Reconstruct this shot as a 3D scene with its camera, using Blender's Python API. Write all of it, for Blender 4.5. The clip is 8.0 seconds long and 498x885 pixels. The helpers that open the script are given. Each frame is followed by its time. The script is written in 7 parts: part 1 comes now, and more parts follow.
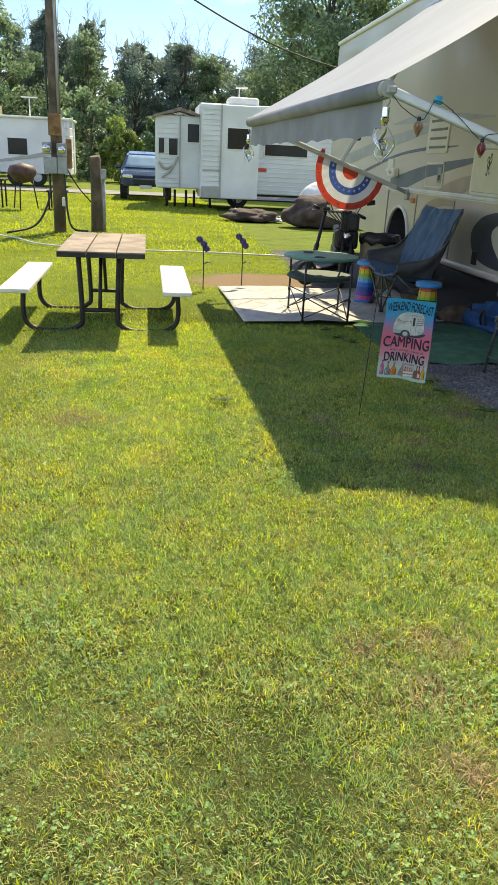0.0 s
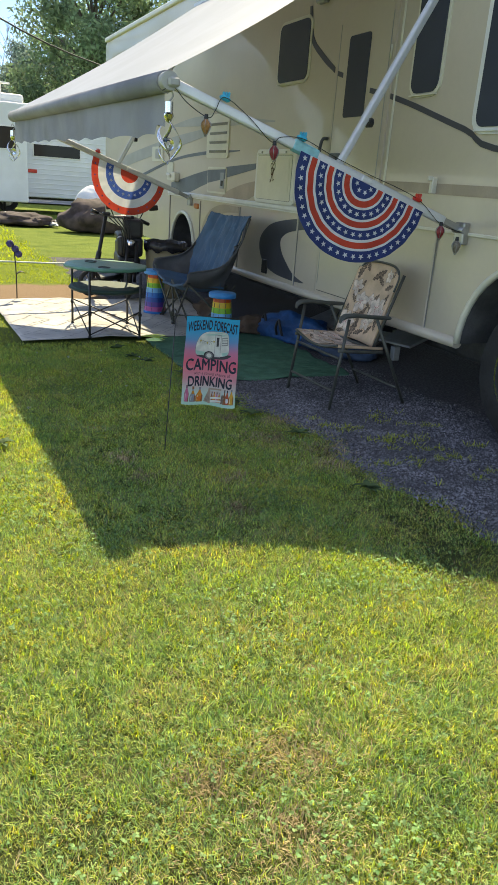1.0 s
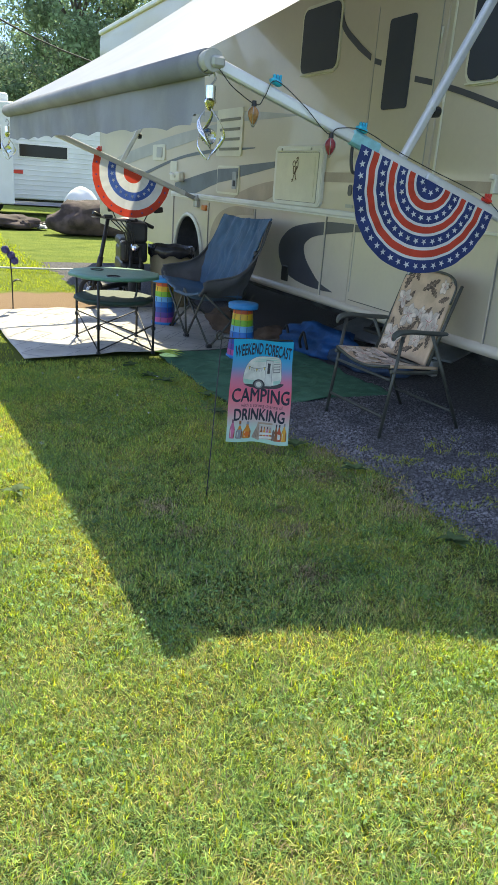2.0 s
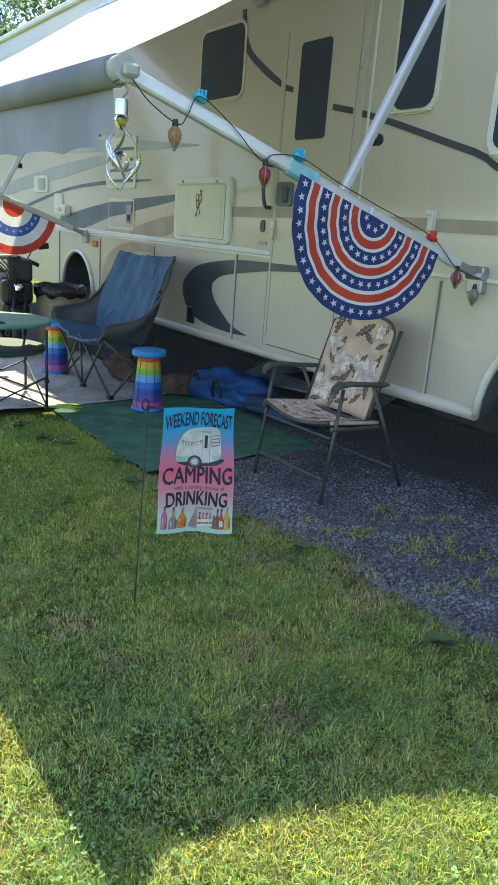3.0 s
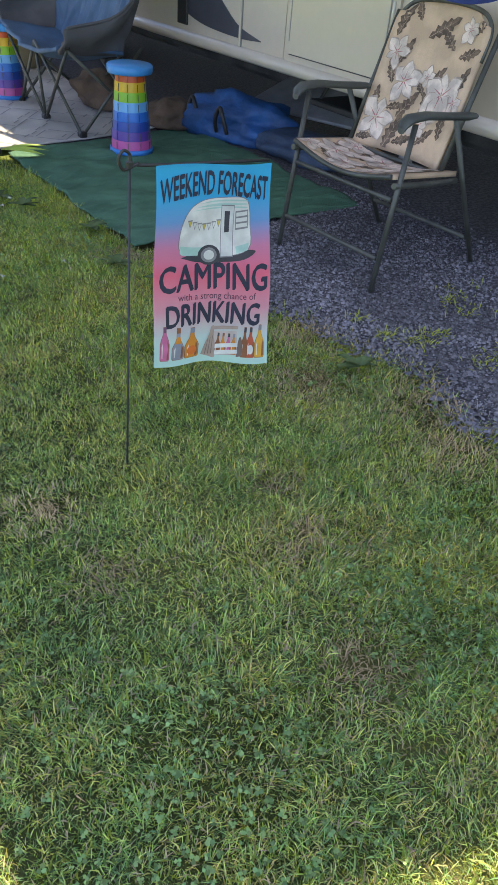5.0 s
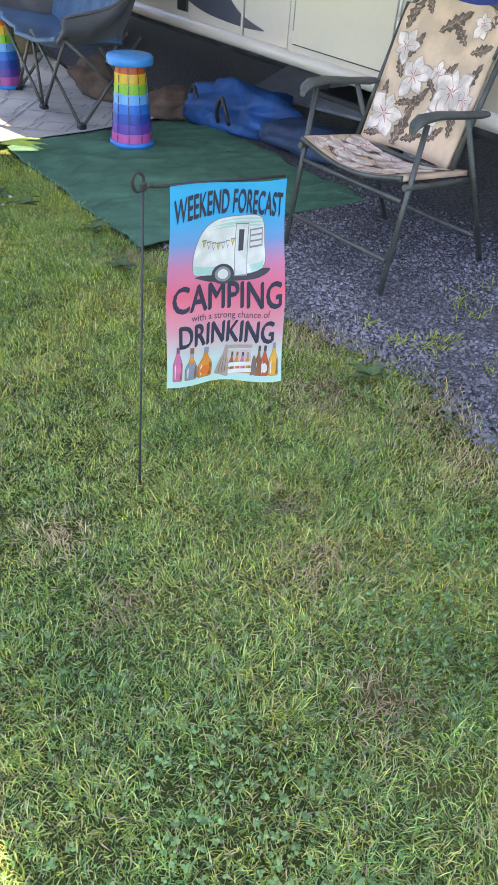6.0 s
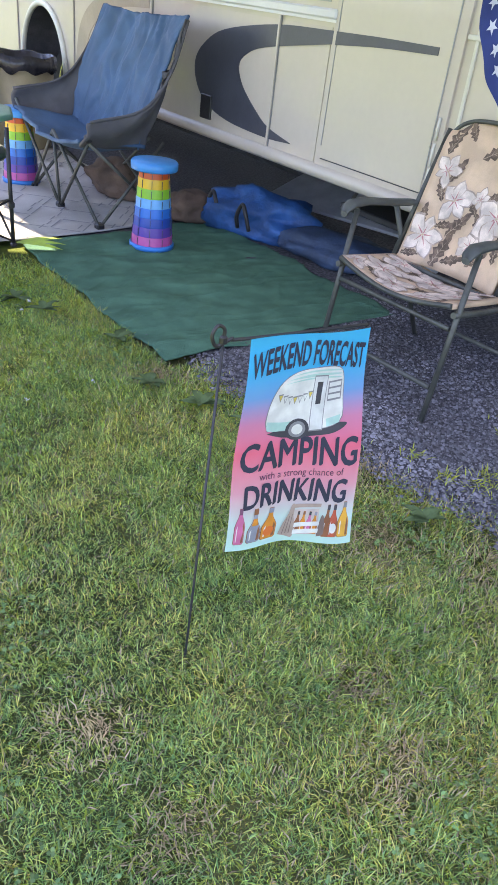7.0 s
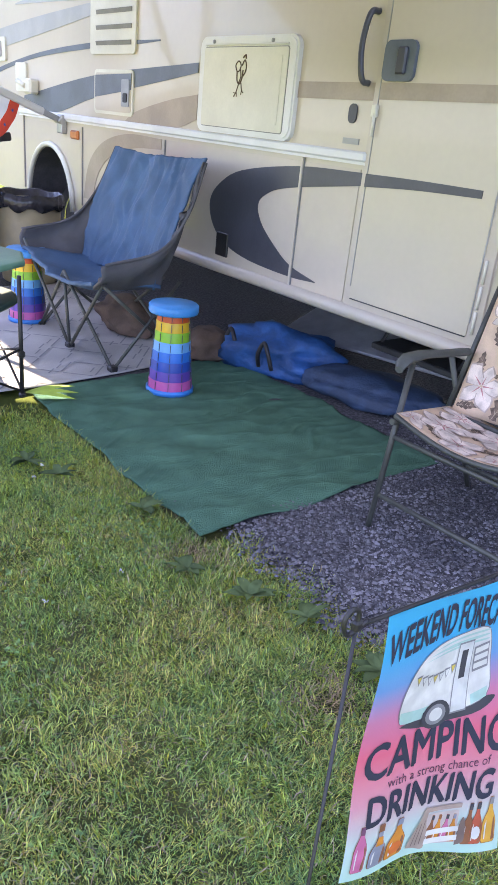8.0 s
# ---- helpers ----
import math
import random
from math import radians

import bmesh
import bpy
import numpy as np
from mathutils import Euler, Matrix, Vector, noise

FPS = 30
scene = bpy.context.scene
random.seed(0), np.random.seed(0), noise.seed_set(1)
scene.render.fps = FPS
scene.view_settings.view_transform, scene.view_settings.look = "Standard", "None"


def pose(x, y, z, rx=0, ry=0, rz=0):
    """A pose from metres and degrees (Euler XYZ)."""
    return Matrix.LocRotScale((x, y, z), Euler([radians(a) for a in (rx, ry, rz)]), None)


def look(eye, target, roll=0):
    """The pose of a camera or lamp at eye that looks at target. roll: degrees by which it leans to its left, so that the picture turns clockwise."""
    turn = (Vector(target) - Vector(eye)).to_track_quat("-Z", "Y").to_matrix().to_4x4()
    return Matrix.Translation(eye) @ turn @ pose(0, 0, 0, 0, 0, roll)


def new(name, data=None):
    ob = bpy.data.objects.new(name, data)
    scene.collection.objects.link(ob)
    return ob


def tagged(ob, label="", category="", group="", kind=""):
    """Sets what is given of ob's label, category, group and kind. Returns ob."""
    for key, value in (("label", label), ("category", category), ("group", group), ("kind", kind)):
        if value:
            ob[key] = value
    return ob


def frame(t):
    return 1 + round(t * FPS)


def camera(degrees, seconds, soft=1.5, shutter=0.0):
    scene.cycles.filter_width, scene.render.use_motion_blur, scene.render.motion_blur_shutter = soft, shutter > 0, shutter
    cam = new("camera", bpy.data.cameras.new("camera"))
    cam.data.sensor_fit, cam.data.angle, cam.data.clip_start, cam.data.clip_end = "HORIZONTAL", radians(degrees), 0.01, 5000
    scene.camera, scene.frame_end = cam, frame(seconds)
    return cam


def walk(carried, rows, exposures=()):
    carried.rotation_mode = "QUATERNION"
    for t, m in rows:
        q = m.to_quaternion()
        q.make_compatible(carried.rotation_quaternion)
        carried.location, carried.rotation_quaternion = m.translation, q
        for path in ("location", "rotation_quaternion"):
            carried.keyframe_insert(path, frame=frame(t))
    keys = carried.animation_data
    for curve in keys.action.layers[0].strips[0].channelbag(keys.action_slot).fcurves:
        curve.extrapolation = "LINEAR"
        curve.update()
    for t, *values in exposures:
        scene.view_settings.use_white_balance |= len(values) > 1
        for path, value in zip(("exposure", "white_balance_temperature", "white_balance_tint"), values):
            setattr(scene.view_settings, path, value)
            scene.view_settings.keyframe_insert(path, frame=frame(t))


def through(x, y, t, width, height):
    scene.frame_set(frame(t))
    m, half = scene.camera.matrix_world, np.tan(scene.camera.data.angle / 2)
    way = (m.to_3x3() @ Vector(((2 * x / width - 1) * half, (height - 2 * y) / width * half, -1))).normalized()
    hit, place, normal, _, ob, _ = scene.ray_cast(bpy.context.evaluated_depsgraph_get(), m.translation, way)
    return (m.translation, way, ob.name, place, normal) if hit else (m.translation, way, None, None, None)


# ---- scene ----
cam = camera(37.8, 8.0)
PATH = [
    (0, (0.166, 1.153, 1.368), (0.439, 3.0, 0.652), 2.8),
    (0.2, (0.155, 1.28, 1.383), (0.65, 3.084, 0.674), 2.4),
    (0.4, (0.15, 1.378, 1.385), (0.868, 3.111, 0.691), 3.3),
    (0.6, (0.183, 1.47, 1.369), (0.985, 3.173, 0.693), 4.0),
    (1, (0.266, 1.701, 1.352), (1.074, 3.402, 0.678), 4.3),
    (2.3, (0.208, 2.538, 1.304), (1.101, 4.201, 0.643), 4.0),
    (2.5, (0.24, 2.637, 1.296), (1.234, 4.27, 0.708), 4.9),
    (3, (0.34, 3.012, 1.31), (1.459, 4.57, 0.744), 4.4),
    (3.5, (0.347, 3.35, 1.298), (1.477, 4.861, 0.636), 3.2),
    (4, (0.439, 3.55, 1.253), (1.533, 4.984, 0.389), 3.2),
    (4.5, (0.658, 3.7, 1.176), (1.681, 5.035, 0.095), 3.7),
    (4.7, (0.747, 3.788, 1.121), (1.757, 5.088, -0.014), 4.5),
    (5.8, (0.787, 3.863, 1.179), (1.734, 5.128, -0.048), 4.4),
    (6, (0.781, 3.915, 1.185), (1.76, 5.155, -0.042), 4.9),
    (6.5, (0.745, 4.043, 1.192), (1.8, 5.242, -0.011), 8.2),
    (7, (0.78, 4.246, 1.207), (1.864, 5.557, 0.156), 7.4),
    (7.5, (0.871, 4.484, 1.222), (1.952, 5.875, 0.275), 6.4),
    (8, (0.875, 4.7, 1.245), (2.037, 6.117, 0.443), 6.0),
]
EXPOSURES = [(0.0, 0.88, 7300, 11), (1.0, 1.0, 7200, 11), (2.5, 1.34, 6500, 9), (3.5, 1.6, 6500, 11), (4.0, 1.64, 6700, 14), (4.5, 1.62, 6950, 16), (6.0, 2.55, 7100, 20), (7.0, 2.5, 6950, 24), (8.0, 2.5, 6700, 31)]
walk(cam, [(t, look(eye, target, roll)) for t, eye, target, roll in PATH], EXPOSURES)

# ---- world and sun ----
SUN_TO = Vector((0.605, 1.42, 1.82)).normalized()
world = bpy.data.worlds.new("world")
scene.world = world
world.use_nodes = True
wt = world.node_tree
wt.nodes.clear()
sky = wt.nodes.new("ShaderNodeTexSky")
sky.sky_type, sky.sun_disc = "NISHITA", False
sky.air_density, sky.dust_density, sky.ozone_density = 0.75, 0.05, 4.5
sky.sun_elevation = math.asin(SUN_TO.z)
sky.sun_rotation = math.atan2(SUN_TO.x, SUN_TO.y)
wcoord = wt.nodes.new("ShaderNodeTexCoord")
wmap = wt.nodes.new("ShaderNodeMapping")
wmap.inputs["Scale"].default_value = (1.0, 1.0, 2.6)
wmap.inputs["Location"].default_value = (3.7, 1.2, 0.4)
wnoise = wt.nodes.new("ShaderNodeTexNoise")
wnoise.inputs["Scale"].default_value, wnoise.inputs["Detail"].default_value = 3.2, 7.0
wramp = wt.nodes.new("ShaderNodeValToRGB")
wramp.color_ramp.elements[0].position, wramp.color_ramp.elements[1].position = 0.50, 0.68
wmix = wt.nodes.new("ShaderNodeMix")
wmix.data_type = "RGBA"
wmix.inputs["B"].default_value = (8.0, 8.6, 9.7, 1)
wback = wt.nodes.new("ShaderNodeBackground")
wback.inputs["Strength"].default_value = 0.125
wout = wt.nodes.new("ShaderNodeOutputWorld")
wt.links.new(wcoord.outputs["Generated"], wmap.inputs["Vector"])
wt.links.new(wmap.outputs["Vector"], wnoise.inputs["Vector"])
wt.links.new(wnoise.outputs["Fac"], wramp.inputs["Fac"])
wt.links.new(wramp.outputs["Color"], wmix.inputs["Factor"])
wt.links.new(sky.outputs["Color"], wmix.inputs["A"])
wt.links.new(wmix.outputs["Result"], wback.inputs["Color"])
wt.links.new(wback.outputs["Background"], wout.inputs["Surface"])

sun_data = bpy.data.lights.new("sun", "SUN")
sun_data.energy, sun_data.angle, sun_data.color = 4.5, radians(0.53), (1.0, 0.92, 0.64)
sun = new("sun", sun_data)
sun.matrix_world = look(SUN_TO * 60, (0, 0, 0))


# ---- materials ----
def mat(name, color, rough=0.6, metal=0.0, var=0.15, scale=3.0, bump=0.05, grain=80.0, pieces=0.0, second=None, through=0.0, coat=0.0, stops=(0.42, 0.62), spec=0.5):
    """A surface with stains at one scale, grain at a finer one, relief, and, if asked, a shade of its own for each loose piece."""
    m = bpy.data.materials.new(name)
    m.use_nodes = True
    nt = m.node_tree
    nt.nodes.clear()
    add, link = nt.nodes.new, nt.links.new
    out, bsdf, tc = add("ShaderNodeOutputMaterial"), add("ShaderNodeBsdfPrincipled"), add("ShaderNodeTexCoord")
    bsdf.inputs["Roughness"].default_value, bsdf.inputs["Metallic"].default_value = rough, metal
    bsdf.inputs["Coat Weight"].default_value = coat
    bsdf.inputs["Specular IOR Level"].default_value = spec
    n1, n2 = add("ShaderNodeTexNoise"), add("ShaderNodeTexNoise")
    for n, sc, det in ((n1, scale, 4.0), (n2, grain, 3.0)):
        n.inputs["Scale"].default_value, n.inputs["Detail"].default_value = sc, det
        link(tc.outputs["Object"], n.inputs["Vector"])
    ramp = add("ShaderNodeValToRGB")
    ramp.color_ramp.elements[0].position, ramp.color_ramp.elements[1].position = stops
    dark = [c * (1 - var) for c in color[:3]]
    other = second or [min(1, c * (1 + var * 0.6)) for c in color[:3]]
    ramp.color_ramp.elements[0].color, ramp.color_ramp.elements[1].color = (*dark, 1), (*other, 1)
    link(n1.outputs["Fac"], ramp.inputs["Fac"])
    col = ramp.outputs["Color"]
    hsv = add("ShaderNodeHueSaturation")
    link(col, hsv.inputs["Color"])
    mr = add("ShaderNodeMapRange")
    mr.inputs["To Min"].default_value, mr.inputs["To Max"].default_value = 1 - var * 0.7, 1 + var * 0.7
    link(n2.outputs["Fac"], mr.inputs["Value"])
    val = mr.outputs["Result"]
    if pieces:
        geo, mp, mul = add("ShaderNodeNewGeometry"), add("ShaderNodeMapRange"), add("ShaderNodeMath")
        mp.inputs["To Min"].default_value, mp.inputs["To Max"].default_value = 1 - pieces, 1 + pieces
        link(geo.outputs["Random Per Island"], mp.inputs["Value"])
        mul.operation = "MULTIPLY"
        link(val, mul.inputs[0]), link(mp.outputs["Result"], mul.inputs[1])
        val = mul.outputs["Value"]
        hp = add("ShaderNodeMapRange")
        hp.inputs["From Min"].default_value, hp.inputs["From Max"].default_value = 0, 1
        hp.inputs["To Min"].default_value, hp.inputs["To Max"].default_value = 0.5 - 0.05 * pieces, 0.5 + 0.05 * pieces
        fr = add("ShaderNodeMath")
        fr.operation = "FRACT"
        m7 = add("ShaderNodeMath")
        m7.operation, m7.inputs[1].default_value = "MULTIPLY", 7.31
        link(geo.outputs["Random Per Island"], m7.inputs[0]), link(m7.outputs["Value"], fr.inputs[0]), link(fr.outputs["Value"], hp.inputs["Value"])
        link(hp.outputs["Result"], hsv.inputs["Hue"])
    link(val, hsv.inputs["Value"])
    link(hsv.outputs["Color"], bsdf.inputs["Base Color"])
    if bump:
        b = add("ShaderNodeBump")
        b.inputs["Strength"].default_value, b.inputs["Distance"].default_value = min(1, bump * 4), 0.01
        link(n2.outputs["Fac"], b.inputs["Height"])
        link(b.outputs["Normal"], bsdf.inputs["Normal"])
    if through:
        tr, mx = add("ShaderNodeBsdfTranslucent"), add("ShaderNodeMixShader")
        link(hsv.outputs["Color"], tr.inputs["Color"])
        mx.inputs["Fac"].default_value = through
        link(bsdf.outputs["BSDF"], mx.inputs[1]), link(tr.outputs["BSDF"], mx.inputs[2]), link(mx.outputs["Shader"], out.inputs["Surface"])
    else:
        link(bsdf.outputs["BSDF"], out.inputs["Surface"])
    return m


def glass(name, color, rough=0.02):
    m = bpy.data.materials.new(name)
    m.use_nodes = True
    b = m.node_tree.nodes["Principled BSDF"]
    b.inputs["Base Color"].default_value = (*color, 1)
    b.inputs["Transmission Weight"].default_value, b.inputs["Roughness"].default_value, b.inputs["IOR"].default_value = 1.0, rough, 1.3
    return m


CREAM = mat("cream_gelcoat", (0.60, 0.535, 0.425), 0.28, var=0.05, scale=0.9, bump=0.004, grain=30, coat=0.3)
CREAM_LOW = mat("pale_gelcoat", (0.58, 0.51, 0.425), 0.3, var=0.06, scale=1.2, bump=0.004, grain=30, coat=0.3)
WHITE = mat("white_plastic", (0.78, 0.78, 0.75), 0.4, var=0.06, scale=4, bump=0.01)
OFFWHITE = mat("aged_white_plastic", (0.72, 0.70, 0.58), 0.4, var=0.07, scale=4, bump=0.01)
ALU = mat("white_aluminium", (0.67, 0.68, 0.70), 0.35, 0.35, var=0.07, scale=6, bump=0.01)
CHROME = mat("chrome", (0.75, 0.76, 0.78), 0.14, 1.0, var=0.08, scale=9, bump=0.0)
STEEL = mat("dull_steel", (0.42, 0.42, 0.42), 0.4, 0.9, var=0.15, scale=9, bump=0.02)
BLACK = mat("black_plastic", (0.02, 0.02, 0.022), 0.45, var=0.2, scale=12, bump=0.03)
RUBBER = mat("tyre_rubber", (0.025, 0.025, 0.026), 0.8, var=0.25, scale=10, bump=0.08)
LINER = mat("dark_wheel_housing", (0.10, 0.10, 0.105), 0.9, var=0.3, scale=5, bump=0.1)
TINT = mat("tinted_window_glass", (0.045, 0.055, 0.075), 0.08, var=0.08, scale=1.5, bump=0.0, spec=0.35)
S_BLUE = mat("slate_blue_decal", (0.105, 0.13, 0.165), 0.35, var=0.15, scale=5, bump=0.01)
S_DARK = mat("charcoal_decal", (0.065, 0.068, 0.085), 0.35, var=0.12, scale=5, bump=0.01)
S_GREY = mat("light_grey_decal", (0.40, 0.40, 0.38), 0.35, var=0.08, scale=5, bump=0.01)
LOUVRE = mat("grey_louvre", (0.24, 0.24, 0.23), 0.6, var=0.1, scale=6, bump=0.01)
DARK_PANE = mat("dark_glass", (0.014, 0.017, 0.022), 0.1, var=0.1, scale=2, bump=0.0, spec=0.2)
S_TAUPE = mat("taupe_decal", (0.40, 0.33, 0.26), 0.35, var=0.10, scale=5, bump=0.01)
AWNING = mat("awning_vinyl", (0.365, 0.39, 0.455), 0.55, var=0.06, scale=1.6, bump=0.012, grain=160, through=0.15)
VALANCE = mat("grey_valance_vinyl", (0.27, 0.275, 0.31), 0.6, var=0.14, scale=3, bump=0.02, grain=160, through=0.10)
NAVY = mat("navy_print", (0.03, 0.05, 0.19), 0.85, var=0.12, scale=8, bump=0.03, grain=400, through=0.22)
RED = mat("red_print", (0.62, 0.07, 0.04), 0.85, var=0.10, scale=8, bump=0.03, grain=400, through=0.30)
CLOTH_W = mat("white_print", (0.75, 0.76, 0.80), 0.85, var=0.06, scale=8, bump=0.03, grain=400, through=0.30)
BLUE_P = mat("blue_print", (0.06, 0.12, 0.42), 0.85, var=0.10, scale=8, bump=0.03, grain=400, through=0.30)
RED_P = mat("red_plastic", (0.62, 0.035, 0.02), 0.35, var=0.1, scale=20, bump=0.01)
CYAN_P = mat("turquoise_plastic", (0.02, 0.42, 0.62), 0.35, var=0.1, scale=20, bump=0.01)
CHAIR_BLUE = mat("blue_polyester", (0.05, 0.115, 0.215), 0.62, var=0.16, scale=6, bump=0.06, grain=240)
CHAIR_GREY = mat("grey_polyester", (0.10, 0.098, 0.105), 0.75, var=0.2, scale=6, bump=0.06, grain=240)
CARPET = mat("green_outdoor_carpet", (0.085, 0.20, 0.135), 0.85, var=0.16, scale=9, bump=0.25, grain=170, spec=0.15)
MAT_L = mat("pale_woven_mat", (0.52, 0.50, 0.48), 0.85, var=0.14, scale=2.5, bump=0.06, grain=150)
MAT_D = mat("grey_mat_lines", (0.29, 0.29, 0.30), 0.85, var=0.14, scale=2.5, bump=0.06, grain=150)
TABLE_G = mat("green_table_fabric", (0.12, 0.29, 0.21), 0.4, var=0.12, scale=6, bump=0.03, grain=300)
TABLE_D = mat("dark_green_fabric", (0.02, 0.05, 0.04), 0.7, var=0.12, scale=6, bump=0.03, grain=300)
WOOD = mat("weathered_table_boards", (0.27, 0.215, 0.18), 0.8, var=0.28, scale=5, bump=0.15, grain=45)
WOOD_EDGE = mat("dark_board_edge", (0.05, 0.045, 0.045), 0.8, var=0.3, scale=6, bump=0.1)
BENCH_W = mat("white_painted_board", (0.74, 0.72, 0.68), 0.55, var=0.08, scale=4, bump=0.05, grain=50)
DARK_TUBE = mat("brown_black_painted_tube", (0.035, 0.03, 0.03), 0.5, 0.3, var=0.25, scale=12, bump=0.04)
ARMREST = mat("grey_green_plastic", (0.07, 0.077, 0.07), 0.5, var=0.15, scale=10, bump=0.02)
GREEN_TUBE = mat("grey_green_painted_tube", (0.085, 0.09, 0.08), 0.45, 0.3, var=0.2, scale=12, bump=0.03)
POLE_WOOD = mat("weathered_pole_wood", (0.16, 0.12, 0.09), 0.9, var=0.35, scale=4, bump=0.2, grain=40)
GREYBOX = mat("grey_metal_box", (0.36, 0.38, 0.40), 0.5, 0.3, var=0.15, scale=6, bump=0.03)
RUST = mat("rusty_box", (0.30, 0.17, 0.08), 0.8, 0.2, var=0.35, scale=8, bump=0.06)
TRAILER_W = mat("white_trailer_siding", (0.74, 0.76, 0.78), 0.45, var=0.08, scale=1.0, bump=0.01)
TARP = mat("dark_tarpaulin", (0.075, 0.055, 0.055), 0.9, var=0.45, scale=4, bump=0.25, grain=9)
CAR_BLUE = mat("blue_car_paint", (0.025, 0.05, 0.11), 0.22, 0.4, var=0.1, scale=3, bump=0.0, coat=0.8)
# Opaque glass; the sky's reflection is put into the blue base colour.
SKY_TONED_WINDSHIELD = mat("windscreen", (0.20, 0.30, 0.40), 0.05, var=0.1, scale=2, bump=0.0, coat=0.8)
AMBER = mat("amber_plastic", (0.55, 0.16, 0.03), 0.3, var=0.1, scale=20, bump=0.01)
BAG_BLUE = mat("blue_bag_fabric", (0.015, 0.09, 0.28), 0.6, var=0.3, scale=8, bump=0.08, grain=60)
BAG_SLATE = mat("slate_blue_fabric", (0.032, 0.062, 0.125), 0.7, var=0.3, scale=8, bump=0.08, grain=60)
BROWN_BAG = mat("brown_canvas", (0.13, 0.085, 0.06), 0.85, var=0.25, scale=7, bump=0.08, grain=90)
TAN = mat("tan_plastic", (0.30, 0.25, 0.15), 0.5, var=0.12, scale=6, bump=0.02)
BINBAG = mat("black_bin_liner", (0.025, 0.025, 0.03), 0.25, var=0.2, scale=12, bump=0.12, grain=40)
PURPLE = mat("purple_pompom", (0.07, 0.06, 0.19), 0.9, var=0.3, scale=20, bump=0.2)
HOSE = mat("pale_hose", (0.68, 0.68, 0.64), 0.5, var=0.1, scale=6, bump=0.01)
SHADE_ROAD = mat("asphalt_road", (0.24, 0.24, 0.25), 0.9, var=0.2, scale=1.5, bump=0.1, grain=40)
STONE = mat("blue_grey_gravel", (0.185, 0.185, 0.21), 0.75, var=0.3, scale=3, bump=0.08, grain=120, pieces=0.5)
GRAVEL_BASE = mat("gravel_fines", (0.095, 0.093, 0.106), 0.95, var=0.45, scale=60, bump=0.5, grain=170)
BLADE = mat("grass_blades", (0.40, 0.46, 0.070), 0.42, var=0.25, scale=1.1, bump=0.0, pieces=0.6, through=0.58, spec=0.12)


def grass_tones(m):
    """Blades from blue-green over olive to straw, in drifts; the light that comes through them is yellower."""
    nt = m.node_tree
    add, link = nt.nodes.new, nt.links.new
    hsv = next(n for n in nt.nodes if n.type == "HUE_SAT")
    tr = next(n for n in nt.nodes if n.type == "BSDF_TRANSLUCENT")
    geo = next(n for n in nt.nodes if n.type == "NEW_GEOMETRY")
    tc = next(n for n in nt.nodes if n.type == "TEX_COORD")
    drift, mul, sm = add("ShaderNodeTexNoise"), add("ShaderNodeMath"), add("ShaderNodeMath")
    drift.inputs["Scale"].default_value, drift.inputs["Detail"].default_value = 3.1, 4.0
    link(tc.outputs["Object"], drift.inputs["Vector"])
    fr, m9 = add("ShaderNodeMath"), add("ShaderNodeMath")
    m9.operation, m9.inputs[1].default_value, fr.operation = "MULTIPLY", 13.7, "FRACT"
    link(geo.outputs["Random Per Island"], m9.inputs[0]), link(m9.outputs["Value"], fr.inputs[0])
    mul.operation, mul.inputs[1].default_value = "MULTIPLY_ADD", 1.3
    mul.inputs[2].default_value = -0.70
    link(drift.outputs["Fac"], mul.inputs[0])
    sm.operation = "ADD"
    sm.use_clamp = True
    link(mul.outputs["Value"], sm.inputs[0]), link(fr.outputs["Value"], sm.inputs[1])
    ramp = add("ShaderNodeValToRGB")
    cr = ramp.color_ramp
    cr.elements[0].position, cr.elements[0].color = 0.0, (0.17, 0.325, 0.19, 1)
    cr.elements[1].position, cr.elements[1].color = 1.0, (0.53, 0.46, 0.29, 1)
    for p, c in ((0.35, (0.315, 0.485, 0.275)), (0.62, (0.465, 0.59, 0.305)), (0.82, (0.62, 0.66, 0.335)), (0.91, (0.65, 0.58, 0.36))):
        cr.elements.new(p).color = (*c, 1)
    link(sm.outputs["Value"], ramp.inputs["Fac"]), link(ramp.outputs["Color"], hsv.inputs["Color"])
    tint = add("ShaderNodeMix")
    tint.data_type, tint.blend_type = "RGBA", "MULTIPLY"
    tint.inputs["Factor"].default_value = 1.0
    tint.inputs["B"].default_value = (1.68, 1.46, 0.015, 1)
    link(hsv.outputs["Color"], tint.inputs["A"]), link(tint.outputs["Result"], tr.inputs["Color"])


grass_tones(BLADE)


def warm_through(m, tint):
    """Light that passes through a leaf comes out yellower than the light it throws back."""
    nt = m.node_tree
    tr = next(n for n in nt.nodes if n.type == "BSDF_TRANSLUCENT")
    src = tr.inputs["Color"].links[0].from_socket
    mx = nt.nodes.new("ShaderNodeMix")
    mx.data_type, mx.blend_type = "RGBA", "MULTIPLY"
    mx.inputs["Factor"].default_value = 1.0
    mx.inputs["B"].default_value = (*tint, 1)
    nt.links.new(src, mx.inputs["A"]), nt.links.new(mx.outputs["Result"], tr.inputs["Color"])


